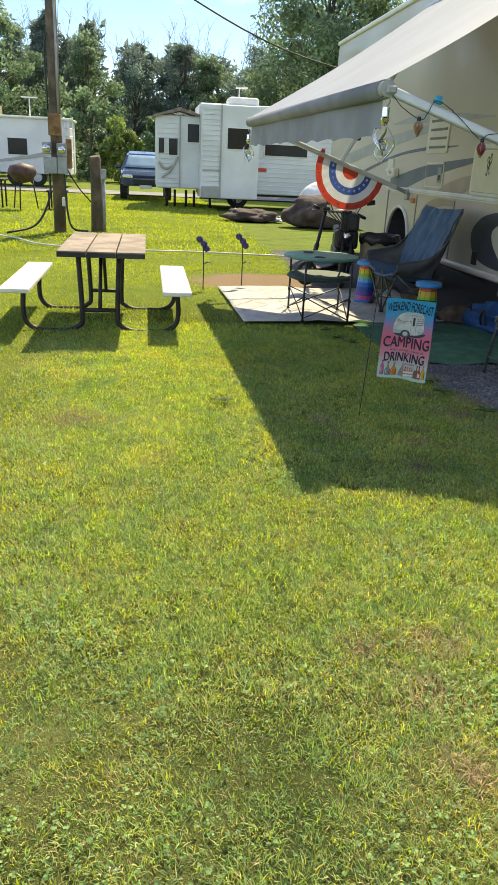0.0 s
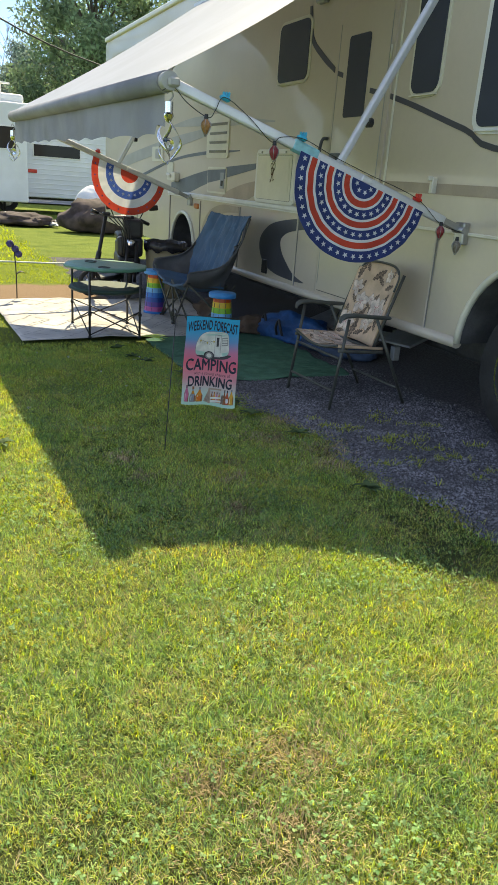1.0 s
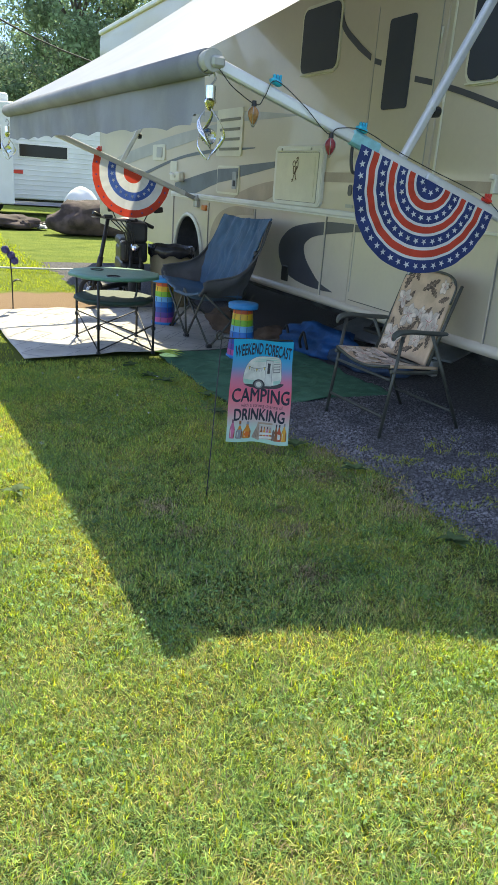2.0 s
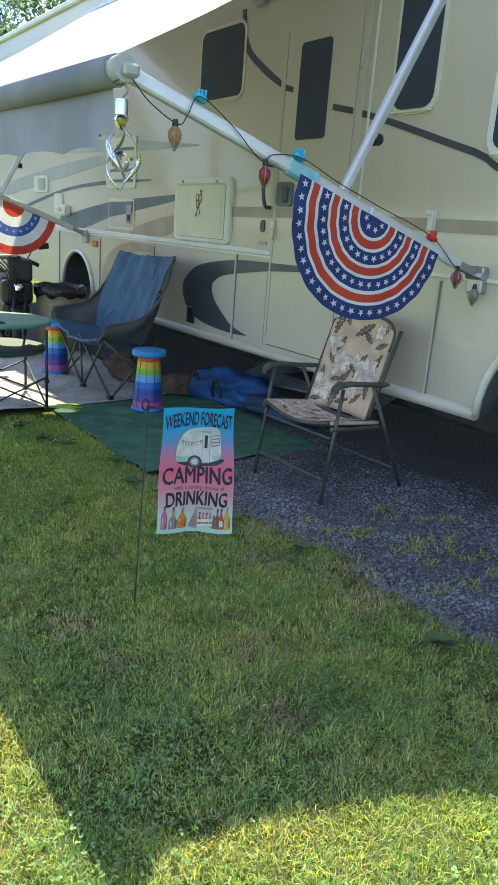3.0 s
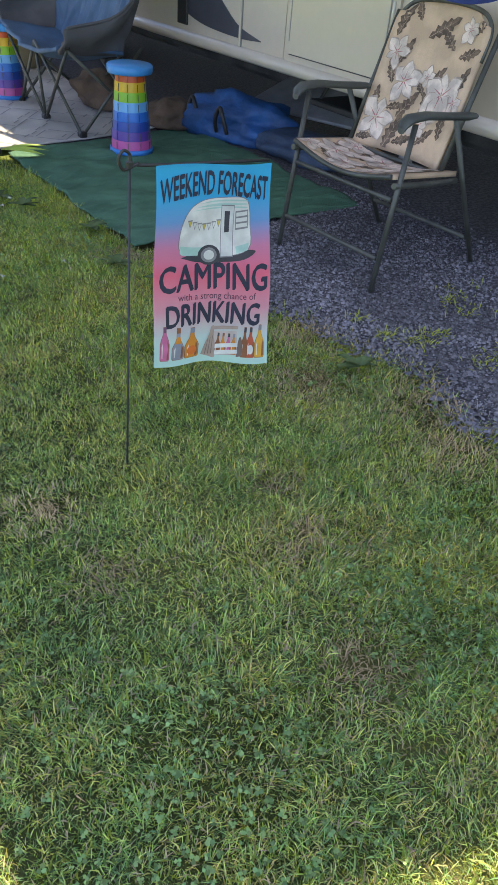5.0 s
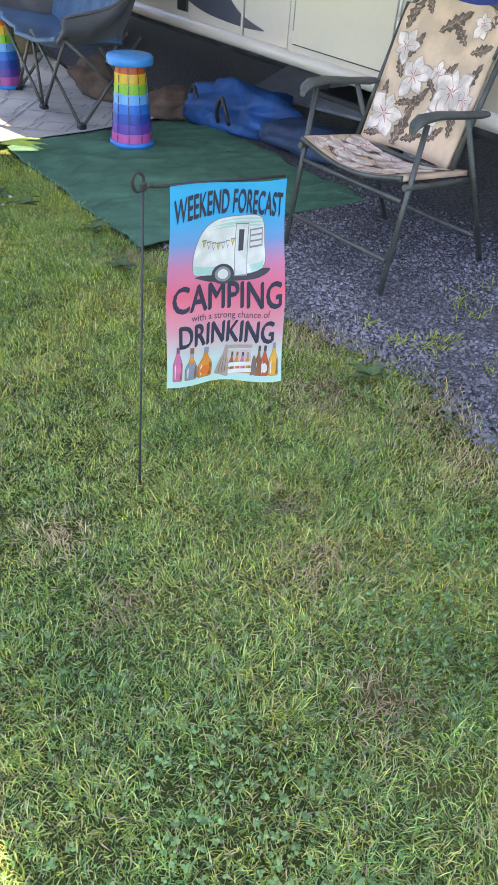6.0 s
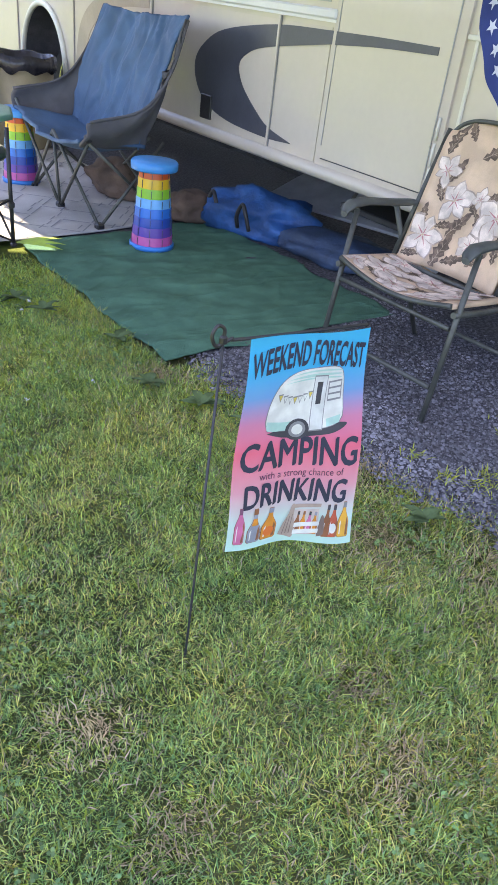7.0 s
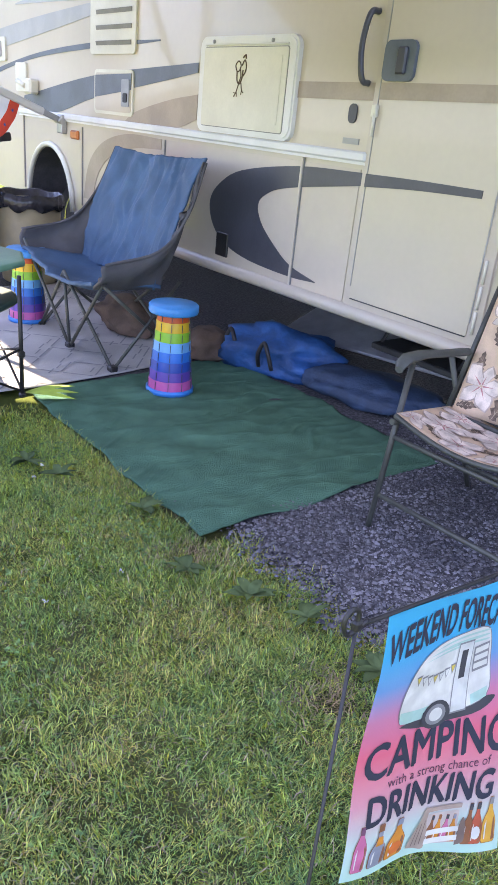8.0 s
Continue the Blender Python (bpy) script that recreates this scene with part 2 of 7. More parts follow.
# Thatch under the blades; the shade between them is put into its darker colour.
SHADED_THATCH = mat("shade_toned_thatch_blades", (0.17, 0.23, 0.08), 0.8, var=0.3, scale=2.5, bump=0.0, pieces=0.55, through=0.35, spec=0.1)
warm_through(SHADED_THATCH, (1.5, 1.3, 0.1))
STRAW = mat("dry_grass", (0.52, 0.41, 0.23), 0.8, var=0.25, scale=2.0, bump=0.0, pieces=0.40, through=0.3, spec=0.1)
CLOVER = mat("clover_leaves", (0.23, 0.38, 0.16), 0.55, var=0.25, scale=2.0, bump=0.0, pieces=0.45, through=0.4, spec=0.2)
warm_through(CLOVER, (1.5, 1.25, 0.15))
FAR_BLADE = mat("far_grass_blades", (0.33, 0.41, 0.11), 0.6, var=0.2, scale=0.6, bump=0.0, pieces=0.25, second=(0.38, 0.45, 0.13), through=0.55, spec=0.2)
warm_through(FAR_BLADE, (1.5, 1.4, 0.04))
WEED = mat("broad_weed_leaves", (0.135, 0.20, 0.085), 0.7, var=0.2, scale=6.0, bump=0.02, pieces=0.2, through=0.3, spec=0.15)
PETAL = mat("white_clover_flower", (0.72, 0.68, 0.62), 0.8, var=0.15, scale=20, bump=0.05, pieces=0.1)
# Leaves A and B: distance haze is put into the pale, bluish colour.
HAZED_LEAF_A = mat("hazed_tree_leaves", (0.23, 0.33, 0.19), 0.6, var=0.3, scale=0.35, bump=0.0, pieces=0.45, through=0.48, spec=0.25)
HAZED_LEAF_B = mat("bluish_hazed_leaves", (0.25, 0.34, 0.29), 0.65, var=0.3, scale=0.3, bump=0.0, pieces=0.45, through=0.46, spec=0.25)
LEAF_C = mat("yellow_green_leaves", (0.30, 0.39, 0.12), 0.65, var=0.3, scale=0.5, bump=0.0, pieces=0.4, through=0.42, spec=0.25)
BARK = mat("bark", (0.13, 0.11, 0.095), 0.95, var=0.3, scale=2, bump=0.25, grain=12)


def ground_material():
    """Mown lawn soil and thatch, with a bare sandy patch by the mat."""
    m = mat("lawn_thatch", (0.12, 0.145, 0.045), 0.95, var=0.5, scale=1.4, bump=0.8, grain=230, second=(0.15, 0.155, 0.055), spec=0.1)
    nt = m.node_tree
    bsdf = next(n for n in nt.nodes if n.type == "BSDF_PRINCIPLED")
    src = bsdf.inputs["Base Color"].links[0].from_socket
    tc = next(n for n in nt.nodes if n.type == "TEX_COORD")
    mp, dist, nz, add_, ramp, mix = (nt.nodes.new(k) for k in ("ShaderNodeMapping", "ShaderNodeVectorMath", "ShaderNodeTexNoise", "ShaderNodeMath", "ShaderNodeValToRGB", "ShaderNodeMix"))
    mp.vector_type = "TEXTURE"
    mp.inputs["Location"].default_value, mp.inputs["Scale"].default_value = (1.75, 10.35, 0), (1.25, 0.85, 1)
    dist.operation = "LENGTH"
    nz.inputs["Scale"].default_value, nz.inputs["Detail"].default_value = 2.5, 5
    nt.links.new(tc.outputs["Object"], mp.inputs["Vector"]), nt.links.new(mp.outputs["Vector"], dist.inputs[0]), nt.links.new(tc.outputs["Object"], nz.inputs["Vector"])
    add_.operation = "ADD"
    nt.links.new(dist.outputs["Value"], add_.inputs[0]), nt.links.new(nz.outputs["Fac"], add_.inputs[1])
    ramp.color_ramp.elements[0].position, ramp.color_ramp.elements[1].position = 0.62, 0.76
    half = nt.nodes.new("ShaderNodeMath")
    half.operation, half.inputs[1].default_value = "MULTIPLY", 0.5
    nt.links.new(add_.outputs["Value"], half.inputs[0]), nt.links.new(half.outputs["Value"], ramp.inputs["Fac"])
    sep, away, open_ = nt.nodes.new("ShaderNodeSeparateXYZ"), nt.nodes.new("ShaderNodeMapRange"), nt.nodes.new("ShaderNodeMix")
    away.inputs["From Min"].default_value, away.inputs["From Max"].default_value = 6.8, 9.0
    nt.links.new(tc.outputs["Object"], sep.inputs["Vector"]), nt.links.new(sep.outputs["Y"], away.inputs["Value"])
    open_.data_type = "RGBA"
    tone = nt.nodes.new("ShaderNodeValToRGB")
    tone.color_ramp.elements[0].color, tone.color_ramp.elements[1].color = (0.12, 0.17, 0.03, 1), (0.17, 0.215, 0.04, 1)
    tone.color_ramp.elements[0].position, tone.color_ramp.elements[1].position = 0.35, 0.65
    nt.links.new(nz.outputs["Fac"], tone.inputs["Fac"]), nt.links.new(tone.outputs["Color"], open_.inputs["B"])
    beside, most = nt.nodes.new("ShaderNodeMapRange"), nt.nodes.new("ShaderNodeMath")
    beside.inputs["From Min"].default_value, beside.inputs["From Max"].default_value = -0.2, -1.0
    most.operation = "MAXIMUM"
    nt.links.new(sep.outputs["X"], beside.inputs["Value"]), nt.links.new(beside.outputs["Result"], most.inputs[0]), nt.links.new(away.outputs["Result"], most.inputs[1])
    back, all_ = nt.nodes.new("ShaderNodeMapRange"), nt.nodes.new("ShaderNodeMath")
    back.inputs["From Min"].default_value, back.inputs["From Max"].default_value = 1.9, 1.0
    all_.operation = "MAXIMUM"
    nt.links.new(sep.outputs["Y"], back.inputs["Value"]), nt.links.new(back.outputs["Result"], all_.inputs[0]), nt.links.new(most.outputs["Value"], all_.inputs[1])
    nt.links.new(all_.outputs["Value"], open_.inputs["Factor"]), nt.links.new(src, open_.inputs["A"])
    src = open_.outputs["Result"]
    mix.data_type = "RGBA"
    mix.inputs["A"].default_value = (0.27, 0.19, 0.125, 1)
    nt.links.new(ramp.outputs["Color"], mix.inputs["Factor"]), nt.links.new(src, mix.inputs["B"]), nt.links.new(mix.outputs["Result"], bsdf.inputs["Base Color"])
    return m


GROUND = ground_material()


# ---- building helpers ----
def part(name, bm, material, parent=None, label="", smooth=False):
    """Links a bmesh as one mesh object under a thing or a part."""
    me = bpy.data.meshes.new(name)
    bm.normal_update()
    bm.to_mesh(me)
    bm.free()
    for m in (material if isinstance(material, (list, tuple)) else [material]):
        me.materials.append(m)
    if smooth:
        me.shade_smooth()
    ob = new(name, me)
    ob.parent = parent
    if parent is not None:
        base = parent
        shift = Vector((0, 0, 0))
        while base is not None:
            shift += base.location
            base = base.parent
        ob.location = -shift
    return tagged(ob, label)


def thing(name, at, label, category, group="", kind=""):
    e = new(name)
    e.empty_display_size = 0.1
    e.location = at
    return tagged(e, label, category, group, kind)


def box(bm, c, s, m=None, bevel=0.0, seg=1, mi=0):
    r = bmesh.ops.create_cube(bm, size=1.0)
    vs = r["verts"]
    for v in vs:
        v.co = Vector((v.co.x * s[0], v.co.y * s[1], v.co.z * s[2]))
    if bevel:
        es = list({e for v in vs for e in v.link_edges})
        vs = list({v for f in bmesh.ops.bevel(bm, geom=es, offset=bevel, segments=seg, affect="EDGES", profile=0.5)["faces"] for v in f.verts} | {v for v in vs if v.is_valid})
    for v in vs:
        v.co = (m @ v.co if m else v.co) + Vector(c)
    if mi:
        for f in {f for v in vs for f in v.link_faces}:
            f.material_index = mi
    return vs


def tube(bm, pts, r, n=8, cap=True, r2=None):
    """A round bar along a polyline; r2: the radius at its end."""
    pts = [Vector(p) for p in pts]
    rings, up = [], None
    for i, p in enumerate(pts):
        d = (pts[min(i + 1, len(pts) - 1)] - pts[max(i - 1, 0)]).normalized()
        if up is None:
            up = d.orthogonal().normalized()
        up = (up - d * up.dot(d)).normalized()
        side = d.cross(up)
        rr = r if r2 is None else r + (r2 - r) * i / (len(pts) - 1)
        rings.append([bm.verts.new(p + (up * math.cos(a) + side * math.sin(a)) * rr) for a in (2 * math.pi * k / n for k in range(n))])
    for a, b in zip(rings, rings[1:]):
        for k in range(n):
            bm.faces.new((a[k], a[(k + 1) % n], b[(k + 1) % n], b[k])).smooth = True
    if cap:
        bm.faces.new(list(reversed(rings[0])))
        bm.faces.new(rings[-1])


def curve(pts, n=6):
    """Points along a smooth line through pts."""
    P = [Vector(p) for p in pts]
    P = [2 * P[0] - P[1]] + P + [2 * P[-1] - P[-2]]
    out = []
    for i in range(1, len(P) - 2):
        for k in range(n):
            t = k / n
            out.append(0.5 * ((2 * P[i]) + (P[i + 1] - P[i - 1]) * t + (2 * P[i - 1] - 5 * P[i] + 4 * P[i + 1] - P[i + 2]) * t * t + (3 * P[i] - P[i - 1] - 3 * P[i + 1] + P[i + 2]) * t ** 3))
    return out + [P[-2]]


def lathe(bm, prof, at=(0, 0, 0), n=24, m=None, wave=None):
    """A turned shape: prof is a list of (radius, height)."""
    rings = []
    for r, z in prof:
        ring = []
        for k in range(n):
            a = 2 * math.pi * k / n
            v = Vector((r * math.cos(a), r * math.sin(a), z))
            if wave:
                v = wave(v, a)
            ring.append(bm.verts.new((m @ v if m else v) + Vector(at)))
        rings.append(ring)
    for a, b in zip(rings, rings[1:]):
        for k in range(n):
            bm.faces.new((a[k], a[(k + 1) % n], b[(k + 1) % n], b[k])).smooth = True
    if prof[0][0] > 1e-5:
        bm.faces.new(list(reversed(rings[0])))
    if prof[-1][0] > 1e-5:
        bm.faces.new(rings[-1])


def prism(bm, pts, fn, depth, mi=0):
    """A flat outline given thickness: fn(a, b, d) places it."""
    f = [bm.verts.new(fn(a, b, depth)) for a, b in pts]
    g = [bm.verts.new(fn(a, b, 0.0)) for a, b in pts]
    faces = [bm.faces.new(f)]
    for i in range(len(pts)):
        j = (i + 1) % len(pts)
        faces.append(bm.faces.new((f[j], f[i], g[i], g[j])))
    for q in faces:
        q.material_index = mi


def sheet(bm, fn, nu, nv, thick=0.0):
    """A surface fn(u, v) with an optional thickness."""
    g = [[bm.verts.new(fn(i / nu, j / nv)) for i in range(nu + 1)] for j in range(nv + 1)]
    fs = []
    for j in range(nv):
        for i in range(nu):
            fs.append(bm.faces.new((g[j][i], g[j][i + 1], g[j + 1][i + 1], g[j + 1][i])))
            fs[-1].smooth = True
    if thick:
        bm.normal_update()
        bmesh.ops.solidify(bm, geom=fs, thickness=thick)


def B():
    return bmesh.new()


def lerp(a, b, t):
    return Vector(a) * (1 - t) + Vector(b) * t


def rounded(y0, y1, z0, z1, r, n=4):
    pts = []
    for cy, cz, a0 in ((y1 - r, z1 - r, 0), (y0 + r, z1 - r, 90), (y0 + r, z0 + r, 180), (y1 - r, z0 + r, 270)):
        for k in range(n + 1):
            a = radians(a0 + 90 * k / n)
            pts.append((cy + r * math.cos(a), cz + r * math.sin(a)))
    return pts


def square_foot(pts, z0):
    """Squares the two lower corners of a rounded outline."""
    a, b = min(p[0] for p in pts), max(p[0] for p in pts)
    return [p for p in pts if p[1] > z0 + 0.2] + [(a, z0), (b, z0)]


def cloud_mesh(name, V, F, material, parent=None, label=""):
    """Many small loose faces as one mesh, from arrays."""
    me = bpy.data.meshes.new(name)
    n, k = F.shape
    me.vertices.add(len(V)), me.loops.add(n * k), me.polygons.add(n)
    me.vertices.foreach_set("co", V.astype(np.float32).ravel())
    me.loops.foreach_set("vertex_index", F.astype(np.int32).ravel())
    me.polygons.foreach_set("loop_start", np.arange(0, n * k, k, dtype=np.int32))
    me.update(calc_edges=True)
    me.materials.append(material)
    ob = new(name, me)
    if parent is not None:
        ob.parent = parent
        ob.location = -parent.location
    return tagged(ob, label)


# ---- ground ----
PAD = -0.025


def drop(x):
    """How far the ground dips from the lawn to the stone pad."""
    t = np.clip((np.asarray(x, float) - 1.7) / 0.55, 0, 1)
    return PAD * t * t * (3 - 2 * t)


def settle(ob):
    """Lets a thing stand on the lower stone pad."""
    ob.location.z += PAD
    return ob


def build_ground():
    bm = B()
    xs = [-2500, -600, -150, -60, -30] + [x * 0.5 for x in range(-24, 25)] + [30, 60, 150, 600, 2500]
    ys = [-2500, -600, -150, -40, -12] + [y * 0.5 for y in range(-10, 41)] + [26, 34, 50, 80, 150, 600, 2500]
    g = [[bm.verts.new((x, y, (noise.noise((x * 0.6, y * 0.6, 0)) - 0.2) * 0.012 - 0.01 + float(drop(x)))) for x in xs] for y in ys]
    for j in range(len(ys) - 1):
        for i in range(len(xs) - 1):
            bm.faces.new((g[j][i], g[j][i + 1], g[j + 1][i + 1], g[j + 1][i])).smooth = True
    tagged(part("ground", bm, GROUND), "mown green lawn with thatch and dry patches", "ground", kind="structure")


def gravel_edge(y):
    """x of the ragged line where lawn turns to gravel."""
    return np.interp(y, [-10, 3.0, 3.8, 4.9, 5.6, 6.35, 7.9, 16], [2.55, 2.5, 2.44, 2.38, 2.29, 2.17, 2.22, 2.2]) + 0.05 * np.sin(y * 5.1) + 0.03 * np.sin(y * 13.7 + 1)


def build_gravel():
    bm = B()
    ys = [-3 + 0.1 * k for k in range(171)]
    prev = None
    for y in ys:
        row = [bm.verts.new((x, y, z)) for x, z in ((float(gravel_edge(y)), PAD - 0.012), (float(gravel_edge(y)) + 0.12, PAD + 0.004), (3.4, PAD + 0.006), (6.5, PAD + 0.006))]
        if prev:
            for a in range(3):
                bm.faces.new((prev[a], prev[a + 1], row[a + 1], row[a]))
        prev = row
    pad = tagged(part("gravel_pad", bm, GRAVEL_BASE), "dark blue-grey crushed stone pad under the motorhome", "gravel", kind="structure")
    rng = np.random.default_rng(5)
    n = 62000
    y = 2.6 + 4.3 * rng.beta(1.5, 1.25, n)
    x = gravel_edge(y) + rng.power(0.9, n) * 1.4 - 0.03 + rng.normal(0, 0.025, n)
    keep = ~((x > 2.15) & (x < 3.3) & (y > 6.45) & (y < 7.9))
    x, y = x[keep], y[keep]
    n = len(x)
    r = 0.0028 + 0.0075 * rng.random(n) ** 4.5
    base = np.array([[1, 0, 0], [-1, 0, 0], [0, 1, 0], [0, -1, 0], [0.1, 0.1, 0.8], [-0.45, -0.4, 0.55]], float)
    faces = np.array([[0, 2, 4], [2, 1, 4], [1, 5, 4], [1, 3, 5], [5, 3, 4], [3, 0, 4]])
    V = base[None] * (1 + rng.uniform(-0.35, 0.35, (n, 6, 3)))
    a = rng.uniform(0, 6.283, n)
    ca, sa = np.cos(a)[:, None], np.sin(a)[:, None]
    V = np.stack([V[..., 0] * ca - V[..., 1] * sa, V[..., 0] * sa + V[..., 1] * ca, V[..., 2]], -1) * r[:, None, None]
    V += np.stack([x, y, PAD + 0.003 + 0.004 * rng.random(n)], -1)[:, None]
    F = faces[None] + (np.arange(n) * 6)[:, None, None]
    tagged(cloud_mesh("gravel_stones", V.reshape(-1, 3), F.reshape(-1, 3), STONE), "loose blue-grey crushed stones", "gravel", kind="stuff")


def build_tufts():
    """Thin yellow-green grass tufts that grow through the stones."""
    rng = np.random.default_rng(61)
    m = 46
    cx, cy = rng.uniform(2.48, 3.25, m), rng.uniform(4.35, 5.5, m)
    cx[:10], cy[:10] = rng.normal(2.78, 0.12, 10), rng.normal(4.98, 0.07, 10)
    k = rng.integers(10, 42, m)
    x, y = np.repeat(cx, k) + rng.normal(0, 0.024, k.sum()), np.repeat(cy, k) + rng.normal(0, 0.018, k.sum())
    n = len(x)
    a, t, L, w = rng.uniform(0, 6.283, n), np.clip(rng.normal(0.95, 0.35, n), 0.1, 1.4), rng.uniform(0.02, 0.05, n), rng.uniform(0.0014, 0.0026, n)
    root = np.stack([x, y, np.full(n, PAD)], -1)
    d = np.stack([np.cos(a) * np.sin(t), np.sin(a) * np.sin(t), np.cos(t)], -1)
    side = np.stack([-np.sin(a), np.cos(a), np.zeros(n)], -1) * w[:, None]
    mid, tip = root + d * (L * 0.5)[:, None] + [0, 0, 0.004], root + d * L[:, None]
    V = np.stack([root, mid + side, tip, mid - side], 1).reshape(-1, 3)
    tagged(cloud_mesh("grass_tufts", V, np.arange(n * 4).reshape(n, 4), FAR_BLADE), "sparse yellow-green grass tufts in the gravel", "grass", kind="stuff")


DRY_SPOTS = [(0.94, 2.74, 0.13), (0.96, 2.44, 0.11), (-0.25, 5.08, 0.16), (0.82, 2.95, 0.09), (1.69, 4.87, 0.07), (1.61, 4.68, 0.08), (1.16, 5.05, 0.08), (1.19, 4.8, 0.06), (1.5, 4.35, 0.10), (2.08, 5.22, 0.13), (2.34, 4.95, 0.19), (2.22, 4.75, 0.12), (2.3, 5.5, 0.12), (1.05, 2.96, 0.12), (1.95, 5.6, 0.08), (2.0, 6.3, 0.10)]


def lumps(x, y, cell, seed):
    """Smooth random values between 0 and 1 over the ground, one lump to a cell."""
    g = np.random.default_rng(seed).random((512, 512))
    u, v = (x + 40) / cell, (y + 40) / cell
    i, j = np.floor(u).astype(int), np.floor(v).astype(int)
    a, b = u - i, v - j
    a, b = a * a * (3 - 2 * a), b * b * (3 - 2 * b)
    i0, i1, j0, j1 = i % 512, (i + 1) % 512, j % 512, (j + 1) % 512
    return (g[i0, j0] * (1 - a) + g[i1, j0] * a) * (1 - b) + (g[i0, j1] * (1 - a) + g[i1, j1] * a) * b


def lawn_blades(name, x0, x1, y0, y1, count, length, width, seed, material, label, lean=0.98, dry=None, clump=0.0, soft=0.5, simple=False):
    rng = np.random.default_rng(seed)
    x, y = rng.uniform(x0, x1, count), rng.uniform(y0, y1, count)
    den = np.sin(x * 2.1 + np.sin(y * 1.7) * 1.3) * np.sin(y * 2.6 + np.cos(x * 1.4)) + 0.6 * np.sin(x * 7.3 + y * 3.1) * np.sin(y * 6.1 - x * 2.2)
    keep = (x < gravel_edge(y) + 0.04 + rng.normal(0, 0.04, count)) & (((x - 1.75) / 1.15) ** 2 + ((y - 10.35) / 0.75) ** 2 > 0.75 + rng.uniform(0, 0.5, count))
    keep &= ~((x > 1.0) & (y > 7.72) & (y < 10.1)) & ~((x > 2.08) & (y > 6.34) & (y < 8))
    edge = np.minimum(np.minimum(x - x0, x1 - x), np.minimum(y - y0, y1 - y)) / soft
    keep &= rng.random(count) < np.clip(edge, 0, 1) ** 0.7 + 0.02
    bare = np.zeros(count)
    for px, py, pr in DRY_SPOTS:
        bare = np.maximum(bare, np.exp(-(((x - px) / pr) ** 2 + ((y - py) / pr) ** 2 * 1.6) * 0.95) * (0.8 + 0.4 * np.sin(x * 41) * np.sin(y * 37)))
    if dry is not None:
        keep &= (rng.random(count) < np.where(den > dry, 0.13, 0.06)) | (rng.random(count) < bare * 1.3)
    else:
        keep &= rng.random(count) > bare * 1.0
    lump_ = 0.6 * lumps(x, y, 0.028, 3) + 0.4 * lumps(x, y, 0.075, 4)
    if clump:
        keep &= rng.random(count) < 0.15 + 1.45 * lump_
    x, y, den, lump_ = x[keep], y[keep], den[keep], lump_[keep]
    n = len(x)
    L = (0.62 + 0.78 * lump_) * length * (0.55 + 0.75 * rng.random(n)) * (1 + clump * np.clip(den, -0.8, 1))
    L *= np.where(x > gravel_edge(y) - 0.25, 1.25, 1.0)
    w = width * (0.7 + 0.6 * rng.random(n))
    a = 7 * lumps(x, y, 0.06, 9) + rng.normal(0, 1.5, n)
    tilt = np.clip(rng.normal(lean, 0.35, n), 0.05, 1.45)
    b = a + rng.normal(0, 0.5, n)
    d1 = np.stack([np.cos(a) * np.sin(tilt * 0.6), np.sin(a) * np.sin(tilt * 0.6), np.cos(tilt * 0.6)], -1)
    t2 = np.clip(tilt * 1.18, 0, 1.65)
    d2 = np.stack([np.cos(b) * np.sin(t2), np.sin(b) * np.sin(t2), np.cos(t2)], -1)
    s = np.stack([-np.sin(a), np.cos(a), np.zeros(n)], -1) * (w / 2)[:, None]
    root = np.stack([x, y, -0.014 + drop(x)], -1)
    mid = root + d1 * (L * 0.5)[:, None]
    tip = mid + d2 * (L * 0.5)[:, None]
    if simple:
        V = np.stack([root - s, root + s, tip], 1).reshape(-1, 3)
        F = np.arange(n * 3).reshape(n, 3)
        tagged(cloud_mesh(name, V, F, material), label, "grass", kind="stuff")
        return
    V = np.stack([root, mid + s, mid - s, tip], 1).reshape(-1, 3)
    o = (np.arange(n) * 4)[:, None]
    F = np.concatenate([o + [0, 1, 2], o + [2, 1, 3]])
    tagged(cloud_mesh(name, V, F, material), label, "grass", kind="stuff")


